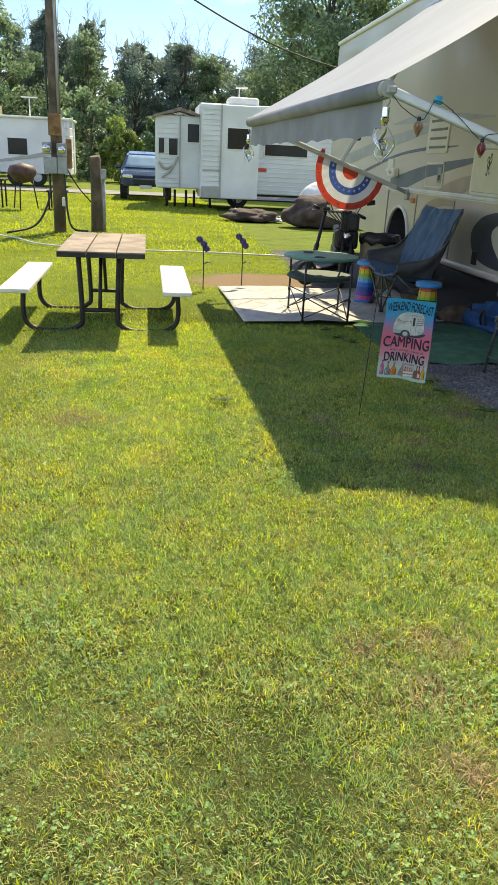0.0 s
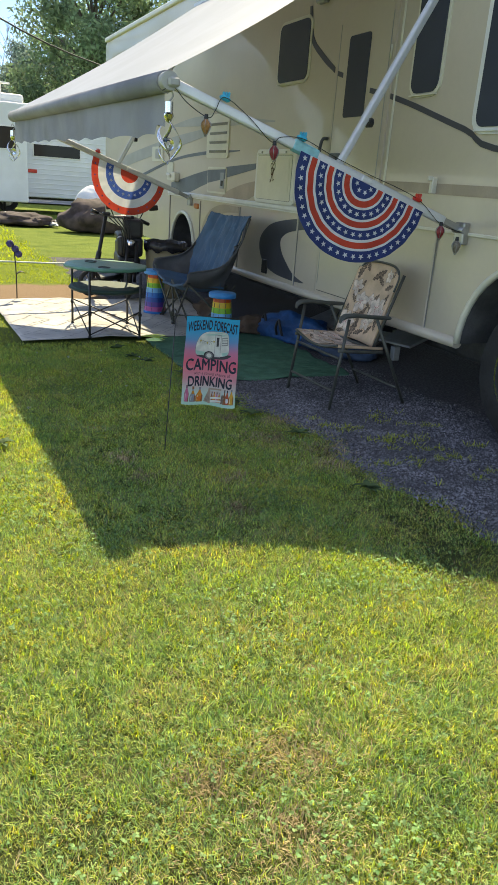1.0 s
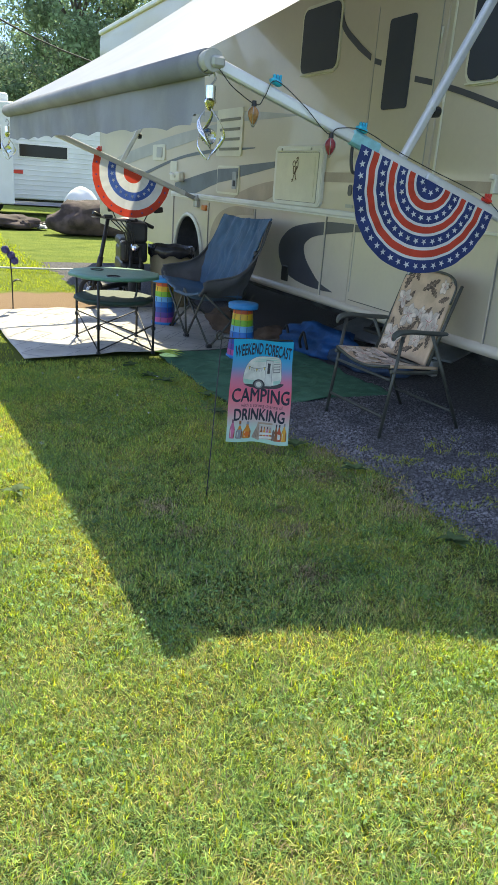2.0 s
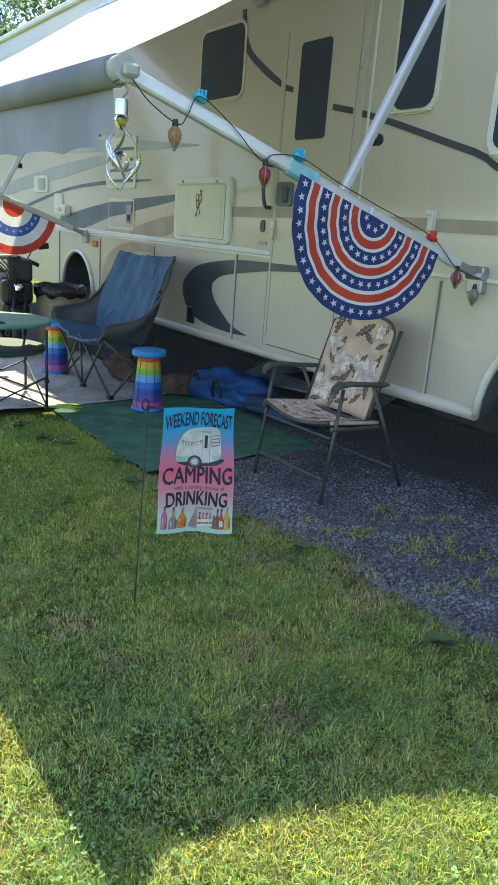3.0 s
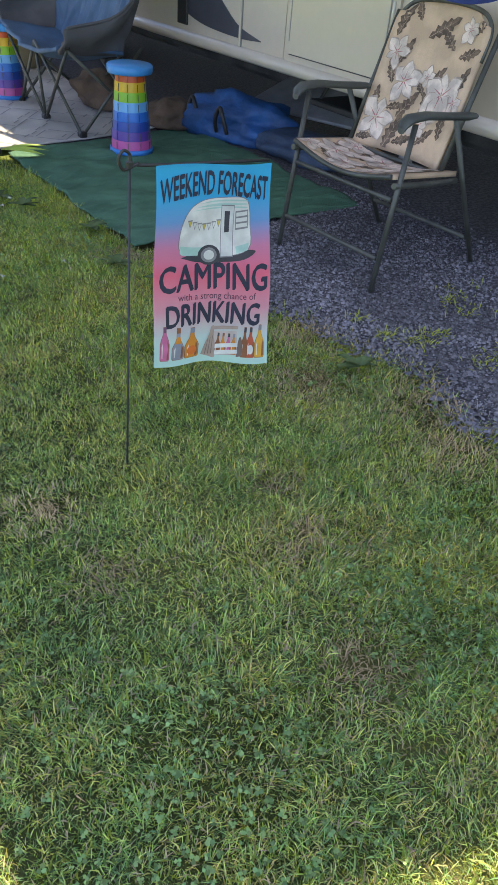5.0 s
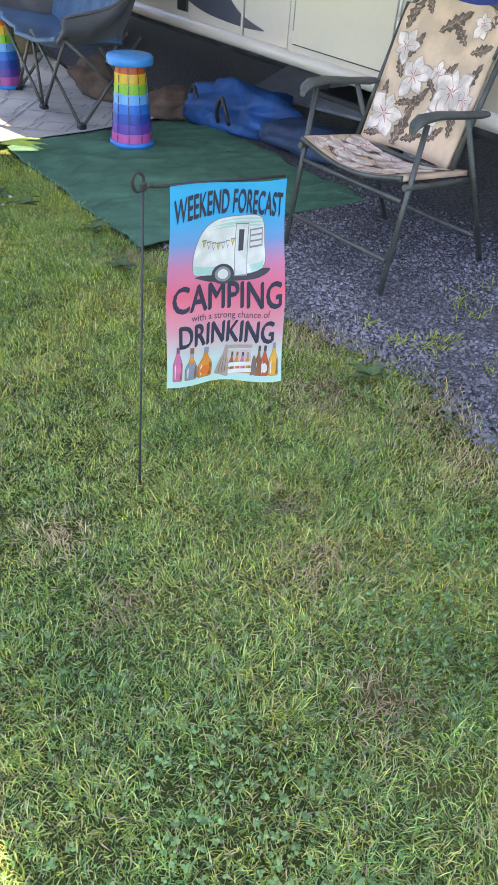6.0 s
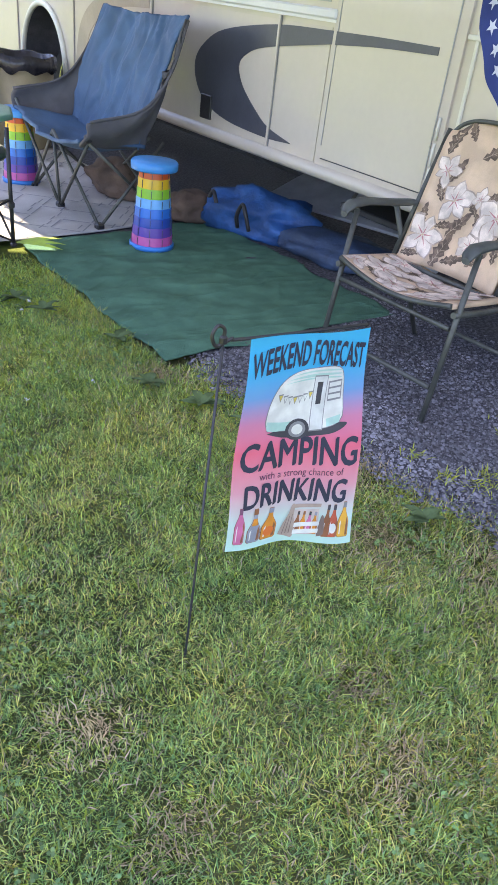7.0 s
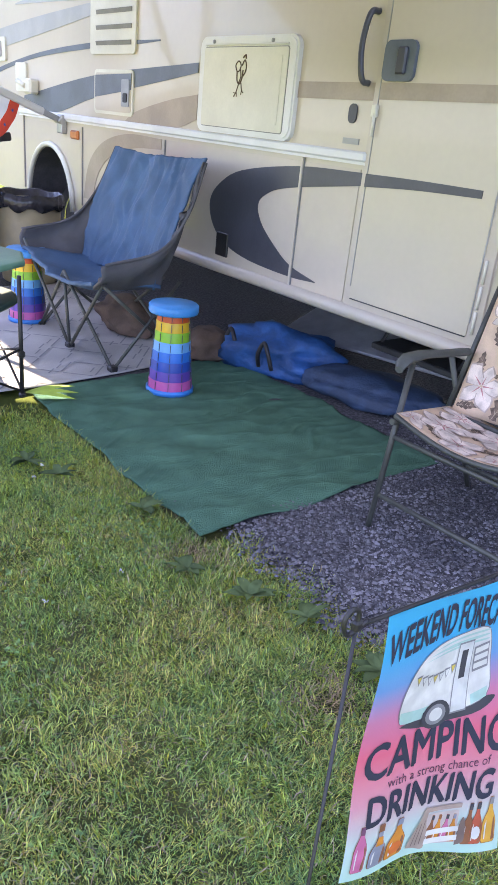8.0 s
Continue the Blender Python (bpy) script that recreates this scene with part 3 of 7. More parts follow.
def build_clover(seed=21):
    rng = np.random.default_rng(seed)
    m = 6000
    cx, cy = rng.uniform(-1.0, 2.3, m), rng.uniform(1.8, 7.4, m)
    patch = np.sin(cx * 5.1 + 2 * np.sin(cy * 2.3)) * np.sin(cy * 4.4 + 1.5 * np.cos(cx * 3.1)) + 0.5 * np.sin(cx * 13 + cy * 7)
    cx, cy = cx[patch > 0.45], cy[patch > 0.45]
    m, k = len(cx), 8
    x = (cx[:, None] + rng.normal(0, 0.085, (m, k))).ravel()
    y = (cy[:, None] + rng.normal(0, 0.085, (m, k))).ravel()
    ok = (x < gravel_edge(y)) & ~((x > 2.0) & (y > 6.3))
    x, y = x[ok], y[ok]
    n = len(x)
    z = 0.006 + 0.014 * rng.random(n) + drop(x)
    r = 0.0020 + 0.0026 * rng.random(n)
    a0 = rng.uniform(0, 6.283, n)
    V, F = [], []
    for leaf in range(3):
        a = a0 + leaf * 2.094
        c = np.stack([x + np.cos(a) * r * 0.95, y + np.sin(a) * r * 0.95, z + rng.normal(0, 0.002, n)], -1)
        ring = []
        for q in range(5):
            b = a + q * 1.2566
            ring.append(c + np.stack([np.cos(b) * r, np.sin(b) * r, rng.normal(0, 0.0016, n)], -1))
        V.append(np.stack(ring, 1).reshape(-1, 3))
        F.append((np.arange(n) * 5)[:, None] + np.arange(5)[None] + leaf * n * 5)
    tagged(cloud_mesh("clover_leaves", np.concatenate(V), np.concatenate(F), CLOVER), "small three-part clover leaves in the lawn", "clover", kind="stuff")
    bm = B()
    rnd = random.Random(4)
    for _ in range(16):
        px, py = (rnd.uniform(0.5, 1.9), rnd.uniform(5.2, 7.3)) if rnd.random() < 0.7 else (rnd.uniform(-0.8, 1.9), rnd.uniform(2.2, 5.5))
        for q in range(7):
            bmesh.ops.create_icosphere(bm, subdivisions=1, radius=rnd.uniform(0.0016, 0.003), matrix=Matrix.Translation((px + rnd.gauss(0, 0.004), py + rnd.gauss(0, 0.004), 0.022 + rnd.uniform(0, 0.008))))
    tagged(part("clover_flowers", bm, PETAL), "tiny white clover flower heads", "flower", kind="stuff")


def build_weeds():
    rnd = random.Random(9)
    spots = [(2.02, 6.02), (2.10, 5.86), (1.93, 6.22), (1.84, 6.95), (1.78, 7.1), (2.0, 6.6), (2.25, 5.2), (2.2, 4.4), (1.75, 7.4), (0.62, 5.35), (2.12, 5.6)]
    for sx, sy in spots:
        e = thing("weed", (sx, sy, 0), "low broad-leaved green weed in the lawn edge", "weed", "weeds along the gravel")
        for k in range(rnd.randint(8, 14)):
            a, ln, w, h = rnd.uniform(0, 6.28), rnd.uniform(0.035, 0.085), rnd.uniform(0.010, 0.019), rnd.uniform(0.003, 0.018)
            bm = B()
            ca, sa = math.cos(a), math.sin(a)

            def leaf(u, v, ca=ca, sa=sa, ln=ln, w=w, h=h, sx=sx, sy=sy, base=float(drop(sx)) * 0.6):
                d = v * ln
                o = (u - 0.5) * 2 * w * math.sin(math.pi * min(1, 0.12 + v * 0.9)) ** 0.8
                z = 0.012 + base + h * math.sin(v * 2.4) + abs(u - 0.5) * 0.010
                return Vector((sx + ca * d - sa * o, sy + sa * d + ca * o, z))
            sheet(bm, leaf, 2, 5)
            part("leaf", bm, WEED, e)


# ---- motorhome ----
WX = 3.355


def wall(y, z, d=0.0):
    return Vector((WX - d, y, z))


def plate(name, pts, d, material, parent, label=""):
    bm = B()
    prism(bm, pts, wall, d)
    return part(name, bm, material, parent, label)


def band(top, low, n=5):
    t = [(p.x, p.y) for p in curve([(a, b, 0) for a, b in top], n)]
    l = [(p.x, p.y) for p in curve([(a, b, 0) for a, b in low], n)]
    return t + list(reversed(l))


def wheel(parent, cy, cz, r, x0):
    bm = B()
    m = Matrix.Rotation(radians(-90), 3, "Y")
    lathe(bm, [(r * 0.62, 0.0), (r * 0.9, -0.01), (r * 0.985, 0.03), (r, 0.06), (r, 0.2), (r * 0.95, 0.24)], (x0 + 0.12, cy, cz), 36, Matrix.Rotation(radians(90), 3, "Y"))
    w = part("wheel", bm, RUBBER, parent, "black rubber tyre")
    bm = B()
    lathe(bm, [(0.02, 0.03), (r * 0.2, 0.0), (r * 0.28, 0.05), (r * 0.5, 0.06), (r * 0.58, 0.02), (r * 0.63, -0.006), (r * 0.64, 0.05)], (x0 + 0.12, cy, cz), 36, Matrix.Rotation(radians(90), 3, "Y"))
    part("rim", bm, CHROME, w, "bright steel rim")
    for k in range(8):
        a = k * math.pi / 4
        bm = B()
        bmesh.ops.create_cone(bm, cap_ends=True, segments=6, radius1=0.016, radius2=0.012, depth=0.03, matrix=Matrix.Translation((x0 + 0.155, cy + math.cos(a) * r * 0.47, cz + math.sin(a) * r * 0.47)) @ Matrix.Rotation(radians(90), 4, "Y"))
        part("wheel_nut", bm, CHROME, w)


def window(parent, y0, y1, z0, z1, framed=0.025, r=0.06, fm=None):
    bm = B()
    prism(bm, rounded(y0 - framed, y1 + framed, z0 - framed, z1 + framed, r + framed), wall, 0.010)
    w = part("window", bm, fm or OFFWHITE, parent)
    bm = B()
    prism(bm, rounded(y0, y1, z0, z1, r), wall, 0.016)
    part("pane", bm, TINT, w, "dark tinted glass")
    bm = B()
    box(bm, wall((y0 + y1) / 2, z0 + (z1 - z0) * 0.0 - framed * 0.5, 0.016), (0.012, (y1 - y0), 0.008))
    part("drip_ledge", bm, fm or OFFWHITE, w)
    return w


def build_motorhome():
    rv = thing("motorhome", (4.6, 8.5, 0), "large cream motorhome with grey and charcoal swoosh decals, parked on gravel", "motorhome")
    y0, y1, zb, zt = 2.2, 14.6, 0.49, 3.32
    pts = [(y0, zb)]
    for cy, rx, rz in ((4.72, 0.53, 0.53), (10.55, 0.42, 0.44)):
        for k in range(17):
            a = math.pi * (1 - k / 16)
            pts.append((cy + rx * math.cos(a), zb + rz * math.sin(a)))
    pts += [(y1 - 0.02, zb + 0.06), (y1, zb + 0.3), (y1, zt - 0.12), (y1 - 0.12, zt), (y0, zt)]
    bm = B()
    near = [bm.verts.new((WX, y, z)) for y, z in pts]
    far = [bm.verts.new((WX + 2.45, y, z)) for y, z in pts]
    bm.faces.new(list(reversed(near)))
    bm.faces.new(far)
    top_edges = []
    for i in range(len(pts)):
        j = (i + 1) % len(pts)
        f = bm.faces.new((near[i], near[j], far[j], far[i]))
        (ya, za), (yb, zb2) = pts[i], pts[j]
        if za < 1.05 and zb2 < 1.05 and (za > zb + 0.001 or zb2 > zb + 0.001) and y0 < ya < 13:
            f.material_index = 1
    body = part("body", bm, [CREAM, LINER], rv)
    for nm, cy, rx, rz in (("wheel_arch_trim", 4.72, 0.53, 0.53), ("wheel_arch_trim", 10.55, 0.42, 0.44)):
        bm = B()
        tube(bm, [(WX - 0.012, cy + rx * math.cos(math.pi * k / 20) * 1.03, zb + rz * math.sin(math.pi * k / 20) * 1.03) for k in range(21)], 0.022, 8)
        part(nm, bm, OFFWHITE, rv)
    wheel(rv, 4.66, 0.44 + PAD, 0.44, WX - 0.09)
    wheel(rv, 10.6, 0.36 + PAD, 0.36, WX + 0.12)
    # lower skirt, paler than the wall above the belt trim
    low = [(7.14, 0.50), (7.14, 1.10), (13.9, 1.10), (13.9, 0.60), (11.02, 0.50)]
    arch = [(10.55 + 0.46 * math.cos(math.pi * k / 12), zb + 0.01 + 0.475 * math.sin(math.pi * k / 12)) for k in range(13)]
    plate("skirt", low + arch + [(10.08, 0.50)], 0.004, CREAM_LOW, rv)
    bm = B()
    tube(bm, [wall(5.27, 0.49, 0.0), wall(7.5, 0.475, 0.0), wall(8.5, 0.47, 0.0), wall(10.05, 0.48, 0.0)], 0.035, 10)
    part("bottom_rail", bm, CREAM_LOW, rv)
    # belt trim
    bm = B()
    box(bm, wall(9.13, 1.154, 0.010), (0.03, 4.04, 0.042), bevel=0.008)
    box(bm, wall(9.13, 1.127, 0.006), (0.02, 4.04, 0.012))
    part("belt_trim", bm, WHITE, rv, "white aluminium trim strip")
    bm = B()
    box(bm, wall(4.4, 1.145, 0.006), (0.014, 3.9, 0.02), bevel=0.003)
    part("belt_trim", bm, OFFWHITE, rv)
    # lower panel joints
    for y, za, zz in ((7.53, 0.47, 1.118), (8.82, 0.50, 1.10), (9.97, 0.56, 1.10), (11.08, 0.56, 1.12), (5.62, 0.47, 1.12), (12.6, 0.6, 1.1)):
        bm = B()
        box(bm, wall(y, (za + zz) / 2, 0.009), (0.016, 0.014, zz - za), bevel=0.003)
        box(bm, wall(y - 0.011, (za + zz) / 2, 0.008), (0.006, 0.004, zz - za), mi=1)
        part("panel_joint", bm, [CREAM_LOW, LOUVRE], rv)
    # decals
    plate("stripe", band([(13.9, 1.10), (12.26, 1.37), (10.95, 1.56), (9.85, 1.635), (8.93, 1.64)], [(13.9, 1.05), (12.26, 1.33), (10.95, 1.53), (9.85, 1.60), (9.6, 1.60), (8.93, 1.632)]), 0.005, S_BLUE, rv, "thin slate-blue decal")
    plate("stripe", band([(11.06, 1.27), (9.77, 1.44), (8.5, 1.52)], [(11.06, 1.165), (10.46, 1.17), (9.77, 1.30), (8.5, 1.47)]), 0.005, S_BLUE, rv, "broad slate-blue decal")
    plate("stripe", band([(9.35, 1.17), (9.19, 1.24), (8.8, 1.32), (8.49, 1.36)], [(9.35, 1.165), (8.75, 1.17), (8.49, 1.23)]), 0.005, S_TAUPE, rv, "taupe decal")
    plate("stripe", band([(14.2, 1.42), (13.27, 1.59), (11.34, 1.78), (10.08, 1.86), (9.0, 1.905)], [(14.2, 1.28), (12.9, 1.48), (11.34, 1.64), (10.08, 1.77), (9.0, 1.895)]), 0.005, S_GREY, rv, "light grey decal")
    plate("stripe", band([(11.2, 1.93), (10.2, 2.00), (9.23, 1.965), (8.16, 1.885)], [(11.2, 1.92), (10.2, 1.90), (9.23, 1.875), (8.16, 1.875)]), 0.004, S_GREY, rv, "light grey decal")
    plate("stripe", [(7.65, 1.375), (7.65, 1.445), (7.125, 1.45), (7.125, 1.38)], 0.005, S_TAUPE, rv, "taupe decal")
    plate("stripe", [(6.36, 1.36), (6.36, 1.425), (2.3, 1.42), (2.3, 1.355)], 0.005, S_TAUPE, rv, "taupe decal")
    out_ = curve([(7.12, 1.09, 0), (7.56, 1.075, 0), (8.01, 1.01, 0), (8.21, 0.92, 0), (8.29, 0.82, 0), (8.25, 0.70, 0), (8.12, 0.61, 0), (7.89, 0.56, 0), (7.55, 0.545, 0), (7.34, 0.555, 0)], 5)
    in_ = curve([(7.34, 0.558, 0), (7.54, 0.60, 0), (7.66, 0.66, 0), (7.80, 0.76, 0), (7.85, 0.85, 0), (7.80, 0.91, 0), (7.63, 0.965, 0), (7.12, 1.035, 0)], 5)
    plate("swoosh", [(p.x, p.y) for p in out_ + in_], 0.009, S_DARK, rv, "charcoal crescent decal")
    plate("stripe", band([(7.62, 2.71), (7.55, 2.48), (7.35, 2.335), (7.16, 2.225)], [(7.66, 2.71), (7.59, 2.46), (7.37, 2.295), (7.16, 2.185)], 6), 0.005, S_DARK, rv, "thin charcoal decal")
    plate("stripe", band([(6.40, 2.0), (6.07, 1.915), (5.52, 1.755), (5.0, 1.62), (2.5, 1.5)], [(6.40, 1.965), (6.07, 1.88), (5.52, 1.72), (5.0, 1.585), (2.5, 1.46)]), 0.005, S_DARK, rv, "thin charcoal decal")
    plate("arch_decal", band([(9.94, 0.62), (9.86, 0.86), (9.65, 1.02), (9.3, 1.10), (8.86, 1.10)], [(9.80, 0.62), (9.70, 0.82), (9.5, 0.95), (9.2, 1.02), (8.86, 1.04)]), 0.008, S_TAUPE, rv, "taupe curved decal")
    # script lettering near the rear, as strokes
    for k in range(7):
        yy = 13.35 - k * 0.17
        bm = B()
        tube(bm, [wall(yy, 1.98, 0.006), wall(yy - 0.05, 2.09 if k % 3 == 0 else 2.05, 0.006), wall(yy - 0.10, 1.98, 0.006)], 0.012, 5)
        part("script_stroke", bm, S_GREY, rv)
    # windows
    window(rv, 7.605, 8.15, 2.18, 2.63)
    window(rv, 5.83, 6.115, 1.965, 2.70, r=0.07)
    window(rv, 4.0, 5.42, 1.745, 2.70, framed=0.04, fm=WHITE)
    # entry door
    bm = B()
    prism(bm, square_foot(rounded(6.355, 7.118, 0.507, 2.63, 0.10), 0.507), wall, 0.014)
    door = part("door", bm, CREAM_LOW, rv, "cream entry door with tall tinted window")
    bm = B()
    prism(bm, square_foot(rounded(6.41, 7.08, 0.545, 2.59, 0.08), 0.545), wall, 0.018)
    part("door_skin", bm, CREAM, door)
    bm = B()
    prism(bm, rounded(6.655, 6.94, 1.855, 2.405, 0.025), wall, 0.024)
    part("pane", bm, TINT, door, "dark tinted glass")
    bm = B()
    prism(bm, [(7.08, 1.385), (7.08, 1.45), (6.42, 1.455), (6.42, 1.395)], wall, 0.021)
    part("stripe", bm, S_TAUPE, door)
    bm = B()
    prism(bm, band([(7.09, 1.09), (6.8, 1.095), (6.47, 1.095)], [(7.09, 1.035), (6.8, 1.055), (6.47, 1.065)]), wall, 0.021)
    part("stripe", bm, S_DARK, door)
    bm = B()
    prism(bm, [(7.08, 2.19), (7.08, 2.155), (7.0, 2.135), (7.0, 2.17)], wall, 0.021)
    part("stripe", bm, S_DARK, door)
    bm = B()
    prism(bm, [(6.60, 2.04), (6.60, 2.005), (6.42, 1.97), (6.42, 2.005)], wall, 0.021)
    part("stripe", bm, S_DARK, door)
    bm = B()
    prism(bm, rounded(6.905, 7.075, 1.455, 1.605, 0.03), wall, 0.034)
    lk = part("lock_plate", bm, S_BLUE, door, "slate-blue latch plate")
    bm = B()
    box(bm, wall(6.97, 1.53, 0.038), (0.02, 0.05, 0.10), bevel=0.006)
    part("paddle", bm, S_DARK, lk)
    for zz in (0.56, 0.66, 0.76, 2.2):
        bm = B()
        tube(bm, [wall(6.385, zz, 0.02), wall(6.385, zz + 0.09, 0.02)], 0.006, 8)
        part("hinge", bm, OFFWHITE, door)
    bm = B()
    box(bm, wall(6.745, 0.542, 0.018), (0.008, 0.66, 0.003))
    part("door_seal", bm, LINER, door)
    bm = B()
    box(bm, wall(6.406, 1.55, 0.017), (0.004, 0.004, 1.9))
    part("door_seal", bm, S_GREY, door)
    bm = B()
    box(bm, wall(6.30, 1.565, 0.006), (0.012, 0.016, 2.1), bevel=0.003)
    part("door_trim", bm, OFFWHITE, rv, "pale strip beside the door hinges")
    bm = B()
    box(bm, wall(5.72, 1.41, 0.02), (0.04, 0.035, 0.10), bevel=0.006)
    box(bm, wall(5.72, 1.45, 0.05), (0.03, 0.028, 0.03), bevel=0.006)
    part("door_holdback", bm, OFFWHITE, rv, "white door catch on the wall")
    bm = B()
    box(bm, wall(7.086, 1.55, 0.017), (0.004, 0.004, 1.9))
    part("door_seal", bm, S_GREY, door)
    bm = B()
    box(bm, wall(7.085, 1.34, 0.03), (0.02, 0.03, 0.05), bevel=0.004)
    tube(bm, [wall(7.08, 1.33, 0.035), wall(7.08, 1.24, 0.035)], 0.007, 6)
    part("door_catch", bm, OFFWHITE, door)
    bm = B()
    tube(bm, curve([wall(7.17, 1.715, 0.0), wall(7.17, 1.70, 0.05), wall(7.185, 1.58, 0.06), wall(7.17, 1.46, 0.05), wall(7.17, 1.445, 0.0)], 5), 0.013, 8)
    part("grab_handle", bm, S_DARK, rv, "dark grey grab handle")
    plate("badge", rounded(7.215, 7.265, 1.285, 1.365, 0.024), 0.008, S_DARK, rv)
    plate("emblem_bar", [(7.18, 1.20), (7.28, 1.20), (7.28, 1.225), (7.18, 1.225)], 0.006, S_GREY, rv)
    # framed service hatch
    bm = B()
    prism(bm, rounded(7.628, 8.455, 1.178, 1.642, 0.055), wall, 0.024)
    hatch = part("hatch", bm, WHITE, rv, "off-white framed service hatch with a dark flourish")
    bm = B()
    prism(bm, rounded(7.64, 8.443, 1.19, 1.63, 0.05), wall, 0.030)
    part("hatch_frame", bm, WHITE, hatch)
    bm = B()
    prism(bm, rounded(7.688, 8.402, 1.206, 1.592, 0.016), wall, 0.0315)
    part("hatch_groove", bm, LOUVRE, hatch, "grey shadow gap round the lid")
    bm = B()
    prism(bm, rounded(7.692, 8.398, 1.21, 1.588, 0.014), wall, 0.035)
    part("hatch_lid", bm, OFFWHITE, hatch)
    bm = B()
    prism(bm, rounded(7.73, 8.36, 1.245, 1.553, 0.012), wall, 0.0375)
    part("hatch_panel", bm, OFFWHITE, hatch)
    bm = B()
    box(bm, wall(8.045, 1.601, 0.033), (0.012, 0.70, 0.008), bevel=0.003)
    part("lid_hinge", bm, WHITE, hatch)
    bm = B()
    fy, fz = 8.055, 1.455
    for q, r in (([(0.03, 0.02), (0.045, 0.05), (0.02, 0.07), (0.0, 0.05), (0.012, 0.025), (0.03, 0.02)], 0.0032), ([(-0.01, 0.05), (-0.03, 0.075), (-0.045, 0.05), (-0.04, 0.02), (-0.02, 0.0)], 0.0034),
                 ([(-0.015, 0.085), (-0.035, 0.098), (-0.04, 0.08)], 0.004), ([(0.03, 0.02), (0.025, -0.02), (0.005, -0.035), (-0.015, -0.01), (-0.02, 0.03)], 0.0036), ([(0.005, 0.04), (-0.005, 0.0), (0.01, -0.03)], 0.003),
                 ([(0.01, -0.035), (0.025, -0.07), (0.045, -0.095)], 0.0028), ([(0.025, -0.07), (0.02, -0.095)], 0.0024), ([(0.03, -0.08), (0.05, -0.075)], 0.0022), ([(-0.01, -0.03), (-0.02, -0.065), (-0.035, -0.075)], 0.0026), ([(-0.02, -0.065), (-0.015, -0.085)], 0.0022)):
        tube(bm, curve([wall(fy + u, fz + v, 0.0385) for u, v in q], 4), r * 1.05, 5)
    part("flourish", bm, BROWN_BAG, hatch)
    for yy in (7.82, 8.32):
        bm = B()
        box(bm, wall(yy, 1.616, 0.032), (0.014, 0.018, 0.018), bevel=0.004)
        part("latch", bm, STEEL, hatch)
    # louvred vent
    bm = B()
    prism(bm, rounded(9.21, 9.835, 1.565, 2.0, 0.03), wall, 0.014)
    vent = part("vent", bm, OFFWHITE, rv, "cream louvred refrigerator vent")
    for k, zz in enumerate((1.63, 1.72, 1.81, 1.90)):
        bm = B()
        box(bm, wall(9.5, zz, 0.014), (0.012, 0.48, 0.026), Matrix.Rotation(radians(-12), 3, "Y"))
        part("louvre", bm, LOUVRE, vent)
    # small access doors
    bm = B()
    prism(bm, rounded(9.225, 9.765, 1.205, 1.475, 0.03), wall, 0.014)
    acc = part("access_door", bm, OFFWHITE, rv)
    bm = B()
    prism(bm, rounded(9.245, 9.745, 1.225, 1.455, 0.02), wall, 0.017)
    part("access_skin", bm, CREAM, acc)
    bm = B()
    prism(bm, [(9.245, 1.36), (9.245, 1.455), (9.745, 1.44), (9.745, 1.305)], wall, 0.019)
    part("stripe", bm, S_BLUE, acc)
    bm = B()
    prism(bm, rounded(9.26, 9.36, 1.26, 1.42, 0.01), wall, 0.025)
    part("latch_plate", bm, GREYBOX, acc)
    bm = B()
    prism(bm, rounded(9.28, 9.33, 1.285, 1.34, 0.01), wall, 0.03)
    part("keyhole", bm, BLACK, acc)
    for a, b, c, d in ((11.42, 11.88, 1.52, 1.70), (10.98, 11.2, 1.30, 1.51)):
        plate("outlet_cover", rounded(a, b, c, d, 0.02), 0.02, OFFWHITE, rv)
    plate("outlet_lid", rounded(11.5, 11.7, 1.55, 1.67, 0.02), 0.03, S_GREY, rv)
    bm = B()
    box(bm, wall(10.82, 1.34, 0.04), (0.08, 0.13, 0.11), bevel=0.015)
    tube(bm, [wall(10.85, 1.34, 0.08), wall(11.0, 1.37, 0.08)], 0.02, 8)
    part("water_inlet", bm, OFFWHITE, rv)
    bm = B()
    box(bm, wall(10.08, 1.04, 0.012), (0.03, 0.12, 0.06), bevel=0.01)
    part("side_marker", bm, AMBER, rv, "orange side marker lamp")
    bm = B()
    box(bm, wall(7.41, 2.725, 0.03), (0.06, 0.13, 0.07), bevel=0.012)
    part("porch_lamp", bm, GREYBOX, rv)
    bm = B()
    box(bm, wall(8.14, 0.60, 0.008), (0.016, 0.11, 0.13), bevel=0.004)
    part("vent_flap", bm, BLACK, rv)
    # Unseen boxes added under the body to keep out light from the far side.
    bm = B()
    box(bm, (4.95, 7.9, 0.30), (1.3, 10.5, 0.36), bevel=0.03)
    box(bm, (4.2, 9.3, 0.36), (0.5, 0.9, 0.22), bevel=0.03)
    part("chassis", bm, LINER, rv, "dark undercarriage block, unseen, added to stop light from the far side")
    # roof edge and roof rack
    bm = B()
    box(bm, (WX - 0.01, 8.4, zt - 0.03), (0.05, 12.3, 0.06), bevel=0.012)
    part("roof_gutter", bm, WHITE, rv)
    bm = B()
    box(bm, (WX - 0.012, 8.1, 3.13), (0.04, 4.6, 0.05), bevel=0.01)
    part("awning_rail", bm, ALU, rv)
    bm = B()
    box(bm, (WX + 1.2, 12.9, zt + 0.1), (0.9, 1.2, 0.2), bevel=0.06)
    part("roof_unit", bm, WHITE, rv)
    bm = B()
    for yy in (13.2, 14.1):
        tube(bm, [(WX + 0.25, yy, zt), (WX + 0.25, yy, zt + 0.12)], 0.015, 6)
